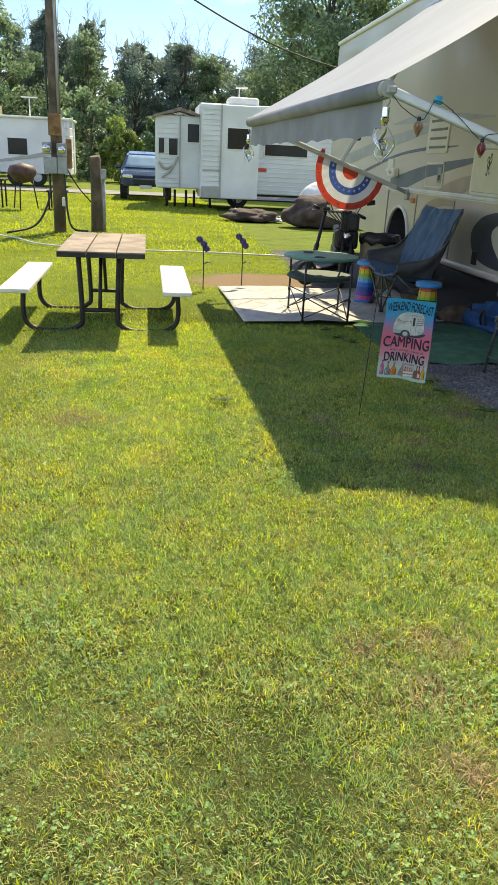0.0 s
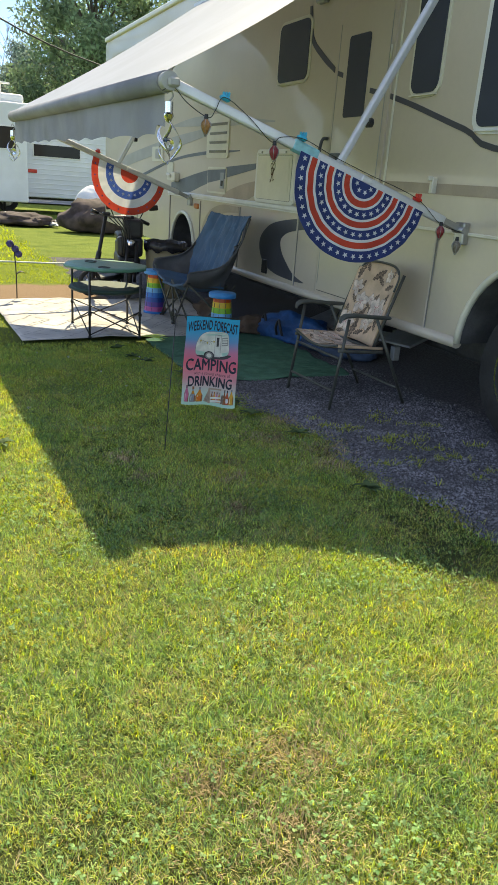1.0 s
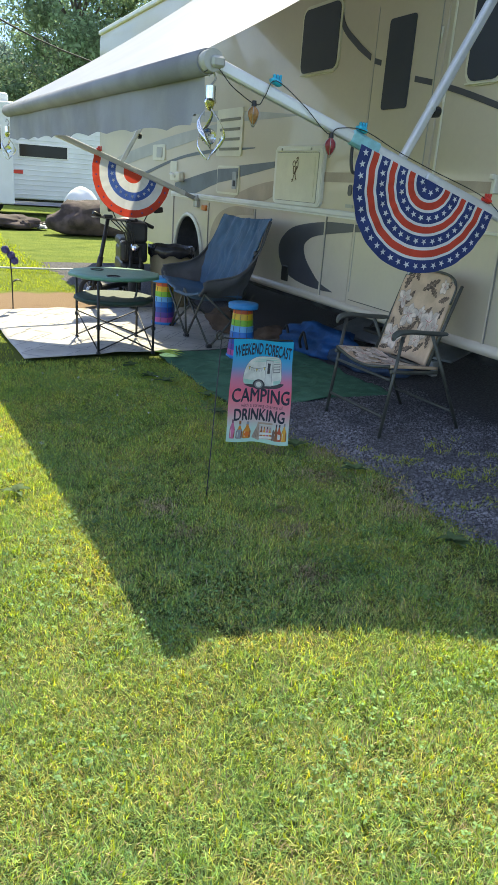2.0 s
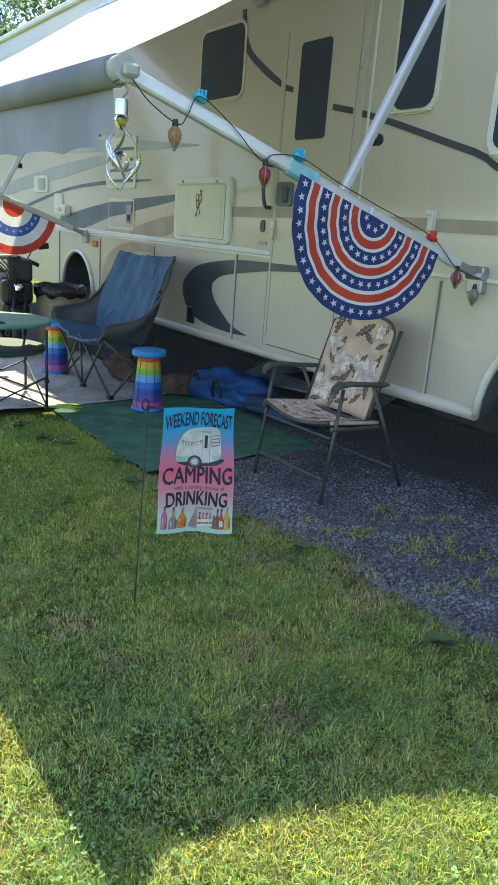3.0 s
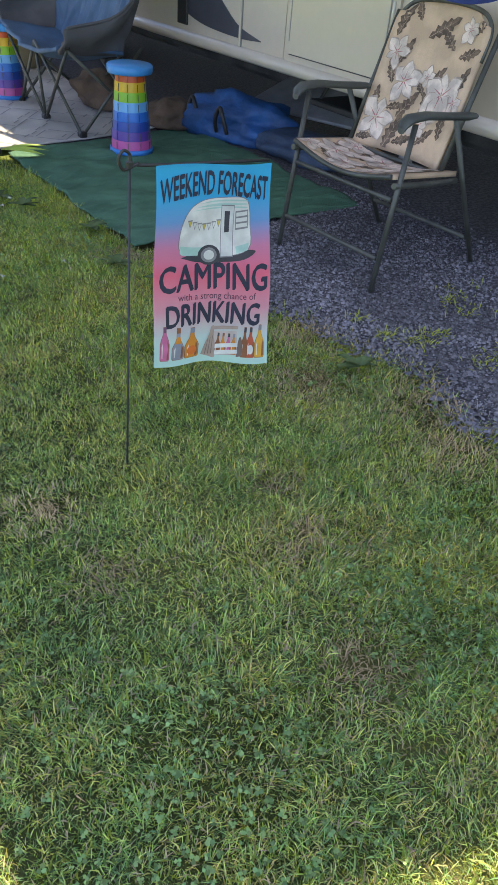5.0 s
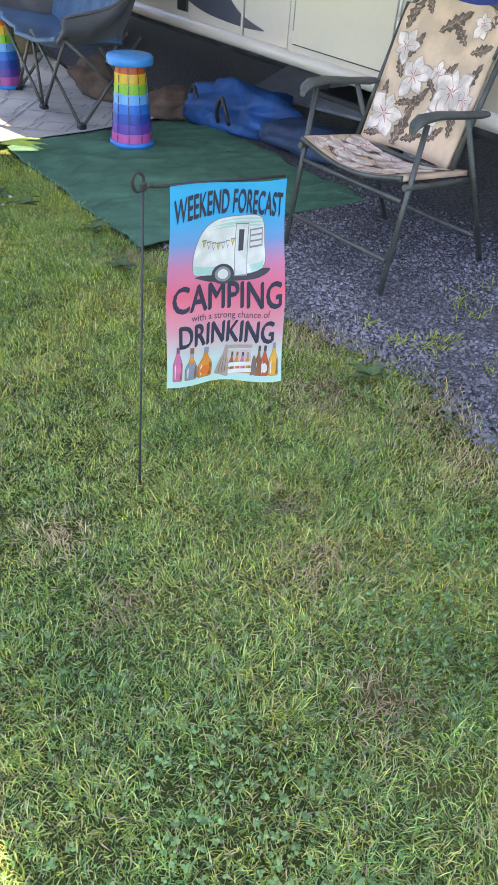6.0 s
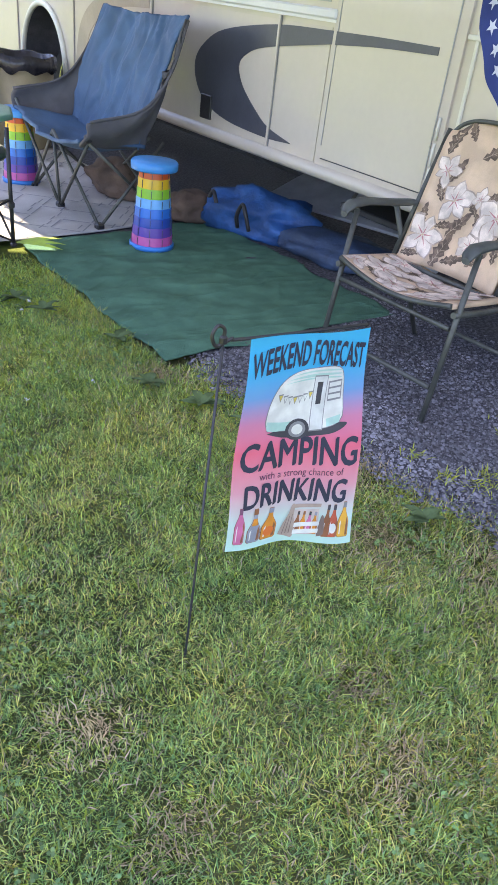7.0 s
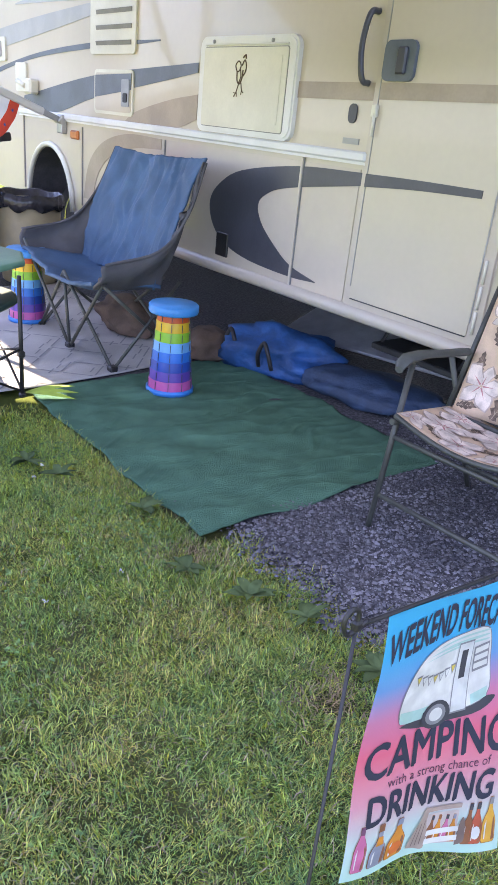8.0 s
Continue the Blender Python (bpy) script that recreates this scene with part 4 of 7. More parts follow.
    tube(bm, [(WX + 0.25, 14.3, zt + 0.12), (WX + 0.25, 12.2, zt + 0.12)], 0.018, 8)
    part("roof_rack", bm, ALU, rv)
    return rv


# ---- awning ----
NEAR, FAR = Vector((1.49, 5.52, 1.79)), Vector((1.31, 10.02, 1.80))
NEAR_M, FAR_M = Vector((3.33, 5.37, 1.165)), Vector((3.33, 10.28, 1.12))


def arm(parent, tip, foot, top, knee, mt):
    d = (foot - tip)
    m = d.to_track_quat("X", "Z").to_matrix()
    bm = B()
    box(bm, lerp(tip, foot, 0.46), (d.length * 0.93, 0.038, 0.054), m, bevel=0.012, seg=2)
    a = part("support_arm", bm, mt, parent, "white aluminium awning arm")
    bm = B()
    box(bm, lerp(tip, foot, 0.95), (0.24, 0.026, 0.040), m, bevel=0.004)
    part("inner_rail", bm, STEEL, a)
    bm = B()
    box(bm, foot + Vector((0.0, 0, -0.02)), (0.05, 0.09, 0.13), bevel=0.008)
    tube(bm, [foot + Vector((-0.02, -0.05, 0)), foot + Vector((-0.02, 0.05, 0))], 0.02, 8)
    part("wall_bracket", bm, STEEL, a)
    bm = B()
    box(bm, lerp(tip, foot, 0.62) + Vector((0, -0.025, 0.0)), (0.07, 0.02, 0.035), m, bevel=0.006)
    part("slide_catch", bm, ALU, a)
    d2 = top - knee
    m2 = d2.to_track_quat("X", "Z").to_matrix()
    bm = B()
    box(bm, lerp(knee, top, 0.11), (d2.length * 0.22, 0.032, 0.042), m2, bevel=0.01, seg=2)
    r = part("rafter_arm", bm, mt, parent)
    bm = B()
    box(bm, lerp(knee, top, 0.58), (d2.length * 0.84, 0.038, 0.047), m2, bevel=0.012, seg=2)
    part("rafter_sleeve", bm, mt, r)
    bm = B()
    bmesh.ops.create_cone(bm, cap_ends=True, segments=14, radius1=0.028, radius2=0.024, depth=0.03, matrix=Matrix.Translation(lerp(knee, top, 0.17) + Vector((0.03, 0.0, -0.018))) @ Matrix.Rotation(radians(90), 4, "Y"))
    part("knob", bm, BLACK, r)


def build_awning():
    aw = thing("awning", (2.4, 7.8, 0), "open white roll-out vinyl awning fixed to the motorhome wall", "awning")
    up_n, up_f = Vector((WX - 0.02, 5.90, 3.12)), Vector((WX - 0.02, 10.1, 3.13))
    tip_n, tip_f = NEAR + Vector((0, 0.06, 0.05)), FAR + Vector((0, -0.05, 0.05))
    bm = B()

    def canopy(u, v):
        p = lerp(lerp(tip_n, tip_f, u), lerp(up_n, up_f, u), v)
        p.z -= (0.04 + 0.05 * math.exp(-u * 7)) * math.sin(math.pi * v) + 0.015 * math.sin(math.pi * u)
        p.y += 0.05 * math.sin(math.pi * v) * (1 - 2 * u)
        return p
    sheet(bm, canopy, 30, 20)
    part("canopy", bm, AWNING, aw, "white vinyl canopy glowing with sun", smooth=True)
    d = (FAR - NEAR).normalized()
    bm = B()
    tube(bm, [NEAR + d * 0.03, FAR - d * 0.03], 0.052, 20)
    part("roller", bm, VALANCE, aw, "grey fabric wound on the roller")
    for p, s in ((NEAR, 1), (FAR, -1)):
        bm = B()
        tube(bm, [p - d * 0.035 * s, p + d * 0.06 * s], 0.044, 20)
        box(bm, p - d * 0.045 * s + Vector((0.015, 0, -0.005)), (0.06, 0.024, 0.045), bevel=0.01)
        # Light grey for white metal: the end's shade is put into the colour.
        part("roller_cap", bm, S_GREY, aw)
    bm = B()

    def valance(u, v):
        p = lerp(NEAR + d * 0.08, FAR - d * 0.08, u)
        w = 0.02 * math.sin(u * 46 + v * 2) * v + 0.012 * math.sin(u * 17)
        sc = 0.018 * abs(math.sin(u * 30)) * v
        return p + Vector((0.012 + 0.5 * w, 0, -0.03 - 0.205 * v + sc - (0.02 * v if u > 0.03 else -0.03 * v)))
    sheet(bm, valance, 160, 6)
    part("valance", bm, VALANCE, aw, "wavy grey valance strip", smooth=True)
    arm(aw, NEAR, NEAR_M, Vector((3.33, 5.55, 2.92)), lerp(NEAR, NEAR_M, 0.53) + Vector((0, 0, 0.02)), ALU)
    arm(aw, FAR, FAR_M, Vector((3.33, 10.04, 3.08)), lerp(FAR, FAR_M, 0.56) + Vector((0, 0, 0.02)), ALU)


def star_pts(r, rot=0.0):
    return [((r if k % 2 == 0 else r * 0.42) * math.cos(rot + math.pi / 2 + k * math.pi / 5), (r if k % 2 == 0 else r * 0.42) * math.sin(rot + math.pi / 2 + k * math.pi / 5)) for k in range(10)]


def build_bunting(a, b, rings, star_rows, label, droop=1.0):
    """A half-round pleated fan hanging from the line a-b. rings: outer edges and materials; star_rows: (radius, count, size, material)."""
    a, b = Vector(a), Vector(b)
    c, R = (a + b) / 2, (b - a).length / 2
    e1 = (b - a).normalized()
    nrm = Vector((-e1.y, e1.x, 0)).normalized() * -1
    if nrm.y > 0:
        nrm = -nrm
    e2 = e1.cross(nrm).normalized()
    if e2.z > 0:
        e2 = -e2

    def at(r, th, off=0.0):
        pl = 0.0035 * math.sin(th * 22) * r + 0.012 * math.sin(th * 3 + 1) * r
        return c + (e1 * -math.cos(th) + e2 * math.sin(th)) * (r * R) + nrm * (pl + off)
    e = thing("bunting", c, label, "bunting", "patriotic fan buntings on the awning arms")
    mats, bm = [], B()
    edges = [r for r, _ in rings] + [0.0]
    n = 88
    for i, (r1, mt) in enumerate(rings):
        if mt not in mats:
            mats.append(mt)
        r0 = edges[i + 1]
        steps = 2
        for s in range(steps):
            ra, rb = r0 + (r1 - r0) * s / steps, r0 + (r1 - r0) * (s + 1) / steps
            for k in range(n):
                t0, t1 = math.pi * k / n, math.pi * (k + 1) / n
                q = [at(rb, t0), at(rb, t1), at(ra, t1), at(ra, t0)]
                if ra < 1e-6:
                    q = q[:3]
                f = bm.faces.new([bm.verts.new(p) for p in q])
                f.material_index, f.smooth = mats.index(mt), True
    bmesh.ops.remove_doubles(bm, verts=bm.verts, dist=1e-5)
    cloth = part("cloth", bm, mats, e)
    for r, cnt, size, mt in star_rows:
        for k in range(cnt):
            th = math.pi * (k + 0.5) / cnt
            bm = B()
            vs = []
            for x, y in star_pts(size):
                rr = r + y
                vs.append(bm.verts.new(at(rr, th + x / max(rr, 0.05), 0.004)))
            bm.faces.new(vs)
            part("star", bm, mt, cloth)
    return e


def clip(at, material, label):
    e = thing("clip", at, label, "clip", "plastic clips on the awning arm")
    at = Vector(at)
    bm = B()
    box(bm, at, (0.055, 0.04, 0.022), Matrix.Rotation(radians(20), 3, "Y"), bevel=0.008)
    part("jaw", bm, material, e)
    for k in (-1, 0, 1):
        bm = B()
        box(bm, at + Vector((0.006 + 0.014 * k, 0, 0.018)), (0.010, 0.020, 0.028), Matrix.Rotation(radians(8 * k), 3, "Y"), bevel=0.005)
        part("finger", bm, material, e)


def bulb(at, color, label):
    e = thing("lantern_bulb", at, label, "string light", "string lights along the awning arm")
    at = Vector(at)
    bm = B()
    lathe(bm, [(0.005, 0.036), (0.012, 0.032), (0.023, 0.016), (0.025, 0.0), (0.018, -0.018), (0.007, -0.034), (0.0, -0.04)], at, 16)
    part("globe", bm, color, e)
    bm = B()
    bmesh.ops.create_cone(bm, cap_ends=True, segments=12, radius1=0.012, radius2=0.009, depth=0.022, matrix=Matrix.Translation(at + Vector((0, 0, 0.046))))
    part("socket", bm, BLACK, e)
    for k in range(6):
        a = k * math.pi / 3
        bm = B()
        tube(bm, curve([at + Vector((math.cos(a) * r, math.sin(a) * r, z)) for r, z in ((0.007, 0.036), (0.025, 0.018), (0.028, 0.0), (0.020, -0.020), (0.003, -0.048))], 3), 0.0016, 5)
        part("wire_rib", bm, STEEL, e)


def spinner(c, drop=0.0):
    s = thing("hanging_spinner", (c.x, c.y, 1.55 + drop), "solar wind spinner lamp with twisted metal ribbons", "ornament")
    c = Vector((c.x, c.y, drop))
    bm = B()
    bmesh.ops.create_cone(bm, cap_ends=True, segments=18, radius1=0.022, radius2=0.022, depth=0.05, matrix=Matrix.Translation(c + Vector((0, 0, 1.675))))
    part("cap", bm, CHROME, s, "shiny metal cap")
    bm = B()
    lathe(bm, [(0.022, 1.65), (0.026, 1.635), (0.016, 1.61), (0.0, 1.60)], (c.x, c.y, drop), 16)
    part("lens", bm, glass("yellow_lens", (0.75, 0.75, 0.2)), s)
    bm = B()
    tube(bm, curve([c + Vector((0, 0, 1.70)), c + Vector((0.02, 0, 1.73)), c + Vector((0.0, 0, 1.76)), c + Vector((-0.01, 0, 1.735))], 5), 0.004, 6)
    part("hook", bm, STEEL, s)
    for k in range(3):
        bm = B()

        def ribbon(u, v, k=k):
            a = k * 2.094 + 0.5 + v * 2.5
            r = 0.003 + 0.062 * math.sin(math.pi * min(1, v)) ** 0.9
            z = 1.62 - 0.215 * v
            w = 0.020 * math.sin(math.pi * min(1, 0.1 + v * 0.85)) * (u - 0.5)
            return c + Vector((math.cos(a) * (r - w * 0.6) - math.sin(a) * w * 0.5, math.sin(a) * (r - w * 0.6) + math.cos(a) * w * 0.5, z + w * 0.7))
        sheet(bm, ribbon, 2, 28, 0.0012)
        part("ribbon", bm, CHROME, s, smooth=True)
    bm = B()
    bmesh.ops.create_uvsphere(bm, u_segments=14, v_segments=10, radius=0.034, matrix=Matrix.Translation(c + Vector((0, 0, 1.50))))
    part("crackle_ball", bm, glass("crackle_glass", (0.85, 0.88, 0.92), 0.1), s)


def build_string_lights():
    a = lambda t, dz=0.0, dy=-0.03: lerp(NEAR, NEAR_M, t) + Vector((0, dy, dz))
    e = thing("light_cord", NEAR, "thin dark cord strung along the awning arm", "cable")
    bm = B()
    tube(bm, curve([a(-0.02, -0.06), a(0.01, -0.02), a(0.05, -0.06), a(0.11, -0.08), a(0.13, -0.03), a(0.155, 0.05), a(0.23, 0.015), a(0.30, -0.045), a(0.33, 0.0), a(0.40, 0.045), a(0.5, 0.036), a(0.62, 0.036), a(0.80, 0.04), a(0.9, -0.03), a(0.99, -0.02)], 6), 0.0022, 6)
    part("cord", bm, BLACK, e)
    amber = mat("amber_glass", (0.62, 0.36, 0.16), 0.1, var=0.2, scale=60, bump=0.02, through=0.5)
    red = mat("red_glass", (0.50, 0.10, 0.12), 0.1, var=0.2, scale=60, bump=0.02, through=0.5)
    clear = mat("smoky_glass", (0.40, 0.36, 0.30), 0.1, var=0.2, scale=60, bump=0.02, through=0.5)
    bulb((1.685, 5.48, 1.60), amber, "amber glass teardrop string light in wire cage")
    bulb((2.06, 5.44, 1.505), red, "red glass teardrop string light in wire cage")
    bulb((3.28, 5.34, 1.07), clear, "clear glass teardrop string light in wire cage")
    bulb((3.16, 5.36, 1.15), red, "red glass teardrop string light by the arm foot")
    bulb((1.535, 5.8, 1.645), mat("teal_glass", (0.04, 0.36, 0.50), 0.1, var=0.2, scale=60, bump=0.02, through=0.5), "teal glass string light beside the roller end")
    clip(lerp(NEAR, NEAR_M, 0.16) + Vector((0, -0.01, 0.05)), CYAN_P, "turquoise plastic clip on the awning arm")
    clip(lerp(NEAR, NEAR_M, 0.40) + Vector((0, -0.01, 0.05)), CYAN_P, "turquoise plastic clip holding the bunting corner")
    clip(lerp(NEAR, NEAR_M, 0.81) + Vector((0, -0.015, 0.04)), RED_P, "red plastic clip holding the bunting corner")
    clip(lerp(FAR, FAR_M, 0.44) + Vector((0, -0.01, 0.04)), RED_P, "red plastic clip on the rear awning arm")
    e = thing("tape_wrap", lerp(NEAR, NEAR_M, 0.41), "turquoise tape wrapped round the awning arm", "tape")
    dv = NEAR_M - NEAR
    bm = B()
    box(bm, lerp(NEAR, NEAR_M, 0.415), (0.17, 0.046, 0.066), dv.to_track_quat("X", "Z").to_matrix(), bevel=0.012)
    part("tape", bm, mat("turquoise_tape", (0.25, 0.55, 0.60), 0.4, var=0.12, scale=30, bump=0.02), e)
    # hanging spinner
    spinner(Vector((1.505, 5.54, 0)))
    spinner(Vector((1.30, 10.0, 0)), -0.03)


# ---- garden flag ----
def build_flag():
    e = thing("garden_flag", (1.41, 5.13, 0), "small camping-themed garden flag on thin black stand in lawn", "garden flag")
    TL, TR, BR, BL = Vector((1.513, 5.163, 0.692)), Vector((1.804, 5.157, 0.672)), Vector((1.754, 5.052, 0.228)), Vector((1.489, 5.141, 0.237))

    def fl(u, v, off=0.0):
        p = lerp(lerp(TL, TR, u), lerp(BL, BR, u), v)
        n = Vector((0.03, -1, 0.12)).normalized()
        rip = 0.007 * v * math.sin(u * 7.5 + 0.6) + 0.005 * math.sin(u * 4 - v * 3) * v + 0.004 * math.sin(v * 9 + u * 3)
        return p + n * (rip + off) + Vector((0, 0, -0.0035 * math.sin(u * 9.0) * v + 0.003 * math.sin(u * 6)))
    foot = Vector((1.405, 5.122, 0))
    top = Vector((1.455, 5.165, 0.700))
    bm = B()
    tube(bm, [foot + Vector((0, 0, -0.1)), foot, top], 0.0026, 8)
    tube(bm, curve([top, top + Vector((0, 0, 0.02)), top + Vector((-0.014, 0, 0.028)), top + Vector((-0.024, 0, 0.012)), top + Vector((-0.016, 0, -0.008)), top + Vector((0.0, 0, -0.006)), top + Vector((0.02, 0, 0.0)), Vector((1.50, 5.166, 0.694)), Vector((1.80, 5.162, 0.676))], 5), 0.0034, 8)
    box(bm, top, (0.014, 0.011, 0.016), bevel=0.003)
    part("stand", bm, BLACK, e, "thin black steel stand")
    bm = B()
    sheet(bm, fl, 24, 32)
    uv = bm.loops.layers.uv.new("UVMap")
    bm.verts.ensure_lookup_table()
    for f in bm.faces:
        for lp in f.loops:
            i = lp.vert.index
            lp[uv].uv = (0, 0)
    bm.verts.index_update()
    for f in bm.faces:
        for lp in f.loops:
            i = lp.vert.index
            lp[uv].uv = ((i % 25) / 24, 1 - (i // 25) / 32)
    m = mat("flag_print", (1, 1, 1), 0.85, var=0.05, scale=8, bump=0.02, grain=300, through=0.3)
    nt = m.node_tree
    bsdf = next(n for n in nt.nodes if n.type == "BSDF_PRINCIPLED")
    trans = next(n for n in nt.nodes if n.type == "BSDF_TRANSLUCENT")
    tc = next(n for n in nt.nodes if n.type == "TEX_COORD")
    sp, rp = nt.nodes.new("ShaderNodeSeparateXYZ"), nt.nodes.new("ShaderNodeValToRGB")
    nt.links.new(tc.outputs["UV"], sp.inputs["Vector"]), nt.links.new(sp.outputs["Y"], rp.inputs["Fac"])
    els = rp.color_ramp.elements
    els[0].position, els[0].color = 0.0, (0.42, 0.66, 0.58, 1)
    els[1].position, els[1].color = 1.0, (0.015, 0.37, 0.62, 1)
    for p, col in ((0.14, (0.48, 0.62, 0.58, 1)), (0.30, (0.64, 0.29, 0.35, 1)), (0.48, (0.74, 0.14, 0.21, 1)), (0.62, (0.56, 0.20, 0.33, 1)), (0.74, (0.13, 0.30, 0.56, 1)), (0.86, (0.015, 0.36, 0.64, 1))):
        el = els.new(p)
        el.color = col
    for sh in (bsdf.inputs["Base Color"], trans.inputs["Color"]):
        nt.links.new(rp.outputs["Color"], sh)
    cloth = part("flag_cloth", bm, m, e, "blue to pink to mint printed polyester", smooth=True)
    INK = mat("black_ink", (0.022, 0.025, 0.045), 0.85, var=0.1, scale=20, bump=0.0)

    def text(words, u0, u1, v0, v1, arc=0.0, bold=0.003, tone=None):
        cu = bpy.data.curves.new("lettering", "FONT")
        cu.body, cu.resolution_u = words, 3
        tmp = new("lettering", cu)
        bpy.context.view_layer.update()
        me = bpy.data.meshes.new_from_object(tmp.evaluated_get(bpy.context.evaluated_depsgraph_get()))
        bpy.data.objects.remove(tmp)
        bm = B()
        bm.from_mesh(me)
        xs, ys = [v.co.x for v in bm.verts], [v.co.y for v in bm.verts]
        x0, x1, y0, y1 = min(xs), max(xs), min(ys), max(ys)
        bmesh.ops.triangulate(bm, faces=bm.faces)
        plain = list(bm.verts)
        copies = [plain]
        for _ in range(2 if bold else 0):
            copies.append([v for v in bmesh.ops.duplicate(bm, geom=list({f for q in plain for f in q.link_faces} | set(plain)))["geom"] if isinstance(v, bmesh.types.BMVert)])
        for k, group in enumerate(copies):
            for v in group:
                s, t = (v.co.x - x0) / (x1 - x0), (v.co.y - y0) / (y1 - y0)
                u = u0 + (u1 - u0) * s + (0, -bold, bold)[k]
                w = v1 + (v0 - v1) * t - arc * math.sin(math.pi * s) + (0, 0.004, -0.004)[k] * (bold > 0)
                v.co = fl(u, w, 0.0013 + 0.0002 * k)
        part("lettering", bm, tone or INK, cloth)
    text("WEEKEND FORECAST", 0.03, 0.97, 0.065, 0.17, 0.035, 0.002)
    text("CAMPING", 0.05, 0.965, 0.475, 0.605, 0.008, 0.005)
    text("with a strong chance of", 0.20, 0.87, 0.615, 0.66, 0.0, 0.0, mat("wine_ink", (0.09, 0.03, 0.06), 0.85, var=0.1, scale=20, bump=0.0))
    text("DRINKING", 0.10, 0.91, 0.672, 0.785, 0.008, 0.005)

    def shape(name, pts, color, off, lift=0.0):
        bm = B()
        loop = [p for i, p in enumerate(pts) if i == 0 or (abs(p[0] - pts[i - 1][0]) + abs(p[1] - pts[i - 1][1]) > 1e-5)]
        if abs(loop[0][0] - loop[-1][0]) + abs(loop[0][1] - loop[-1][1]) < 1e-5:
            loop = loop[:-1]
        bm.faces.new([bm.verts.new((u, v, 0)) for u, v in loop])
        bmesh.ops.triangulate(bm, faces=bm.faces)
        if max(p[0] for p in loop) - min(p[0] for p in loop) > 0.04:
            bmesh.ops.subdivide_edges(bm, edges=list(bm.edges), cuts=3, use_grid_fill=True)
        for v in bm.verts:
            v.co = fl(v.co.x, v.co.y, off * 0.62)
        return part(name, bm, color, cloth)
    ink = lambda n, c: mat(n, c, 0.85, var=0.12, scale=25, bump=0.0, through=0.2)
    WH, MINT, GREY_I, DK = ink("white_ink", (0.70, 0.70, 0.66)), ink("mint_ink", (0.40, 0.62, 0.56)), ink("grey_ink", (0.25, 0.25, 0.26)), ink("dark_ink", (0.06, 0.06, 0.07))
    sm = lambda q: [(p.x, p.y) for p in curve([(a, b, 0) for a, b in q], 4)]
    shape("caravan_shadow", sm([(0.22, 0.435), (0.40, 0.41), (0.80, 0.40), (0.86, 0.415), (0.72, 0.455), (0.40, 0.465), (0.22, 0.435)]), DK, 0.0022)
    hull = [(0.225, 0.42), (0.20, 0.37), (0.22, 0.28), (0.285, 0.205), (0.40, 0.165), (0.58, 0.152), (0.74, 0.152), (0.80, 0.185), (0.815, 0.28), (0.80, 0.395), (0.55, 0.435), (0.225, 0.42)]
    shape("caravan_outline", sm([(0.51 + (a - 0.51) * 1.022, 0.295 + (b - 0.295) * 1.022) for a, b in hull]), GREY_I, 0.0026)
    shape("caravan_print", sm(hull), WH, 0.003)
    shape("caravan_band", sm([(0.205, 0.375), (0.34, 0.388), (0.50, 0.392), (0.50, 0.432), (0.36, 0.428), (0.222, 0.42), (0.205, 0.375)]), MINT, 0.0038)
    shape("caravan_band", [(0.69, 0.385), (0.805, 0.365), (0.80, 0.40), (0.70, 0.42)], MINT, 0.0038)
    for k in range(3):
        r0 = 0.160 + k * 0.016
        shape("caravan_roof", sm([(0.36 - 0.03 * k, r0 + 0.022), (0.48, r0 + 0.006), (0.62, r0), (0.77, r0 + 0.002), (0.775, r0 + 0.008), (0.62, r0 + 0.007), (0.48, r0 + 0.013), (0.36 - 0.03 * k, r0 + 0.022)]), MINT, 0.0038)
    shape("caravan_door_edge", [(0.553, 0.185), (0.672, 0.185), (0.667, 0.436), (0.558, 0.442)], GREY_I, 0.0040)
    shape("caravan_door", [(0.559, 0.191), (0.666, 0.191), (0.661, 0.430), (0.564, 0.436)], ink("pale_ink", (0.62, 0.63, 0.61)), 0.0043)
    shape("caravan_window", [(0.585, 0.215), (0.632, 0.215), (0.630, 0.315), (0.588, 0.318)], DK, 0.0048)
    shape("caravan_shutter", [(0.682, 0.215), (0.795, 0.207), (0.797, 0.295), (0.685, 0.305)], GREY_I, 0.0044)
    for k in range(3):
        shape("caravan_slat", [(0.69, 0.222 + k * 0.027), (0.788, 0.215 + k * 0.027), (0.788, 0.233 + k * 0.027), (0.69, 0.241 + k * 0.027)], WH, 0.0048)
    for nm, r1, r2, col, lift in (("wheel_arch", 0.098, 0.050, DK, 0.0050), ("caravan_wheel", 0.070, 0.037, GREY_I, 0.0053), ("wheel_cap", 0.046, 0.024, WH, 0.0058)):
        shape(nm, [(0.46 + r1 * math.cos(q), 0.428 + r2 * math.sin(q)) for q in (k * 0.3927 for k in range(16))], col, lift)
    yel, pnk = ink("yellow_ink", (0.65, 0.5, 0.10)), ink("rose_ink", (0.62, 0.16, 0.32))
    for k in range(7):
        u = 0.265 + k * 0.042
        dv = 0.018 * math.sin(math.pi * k / 6)
        shape("pennant_edge", [(u - 0.002, 0.256 + dv), (u + 0.040, 0.254 + dv), (u + 0.019, 0.294 + dv)], GREY_I, 0.0041)
        shape("pennant", [(u + 0.004, 0.262 + dv), (u + 0.034, 0.260 + dv), (u + 0.019, 0.285 + dv)], (yel, WH, WH)[k % 3], 0.0044)

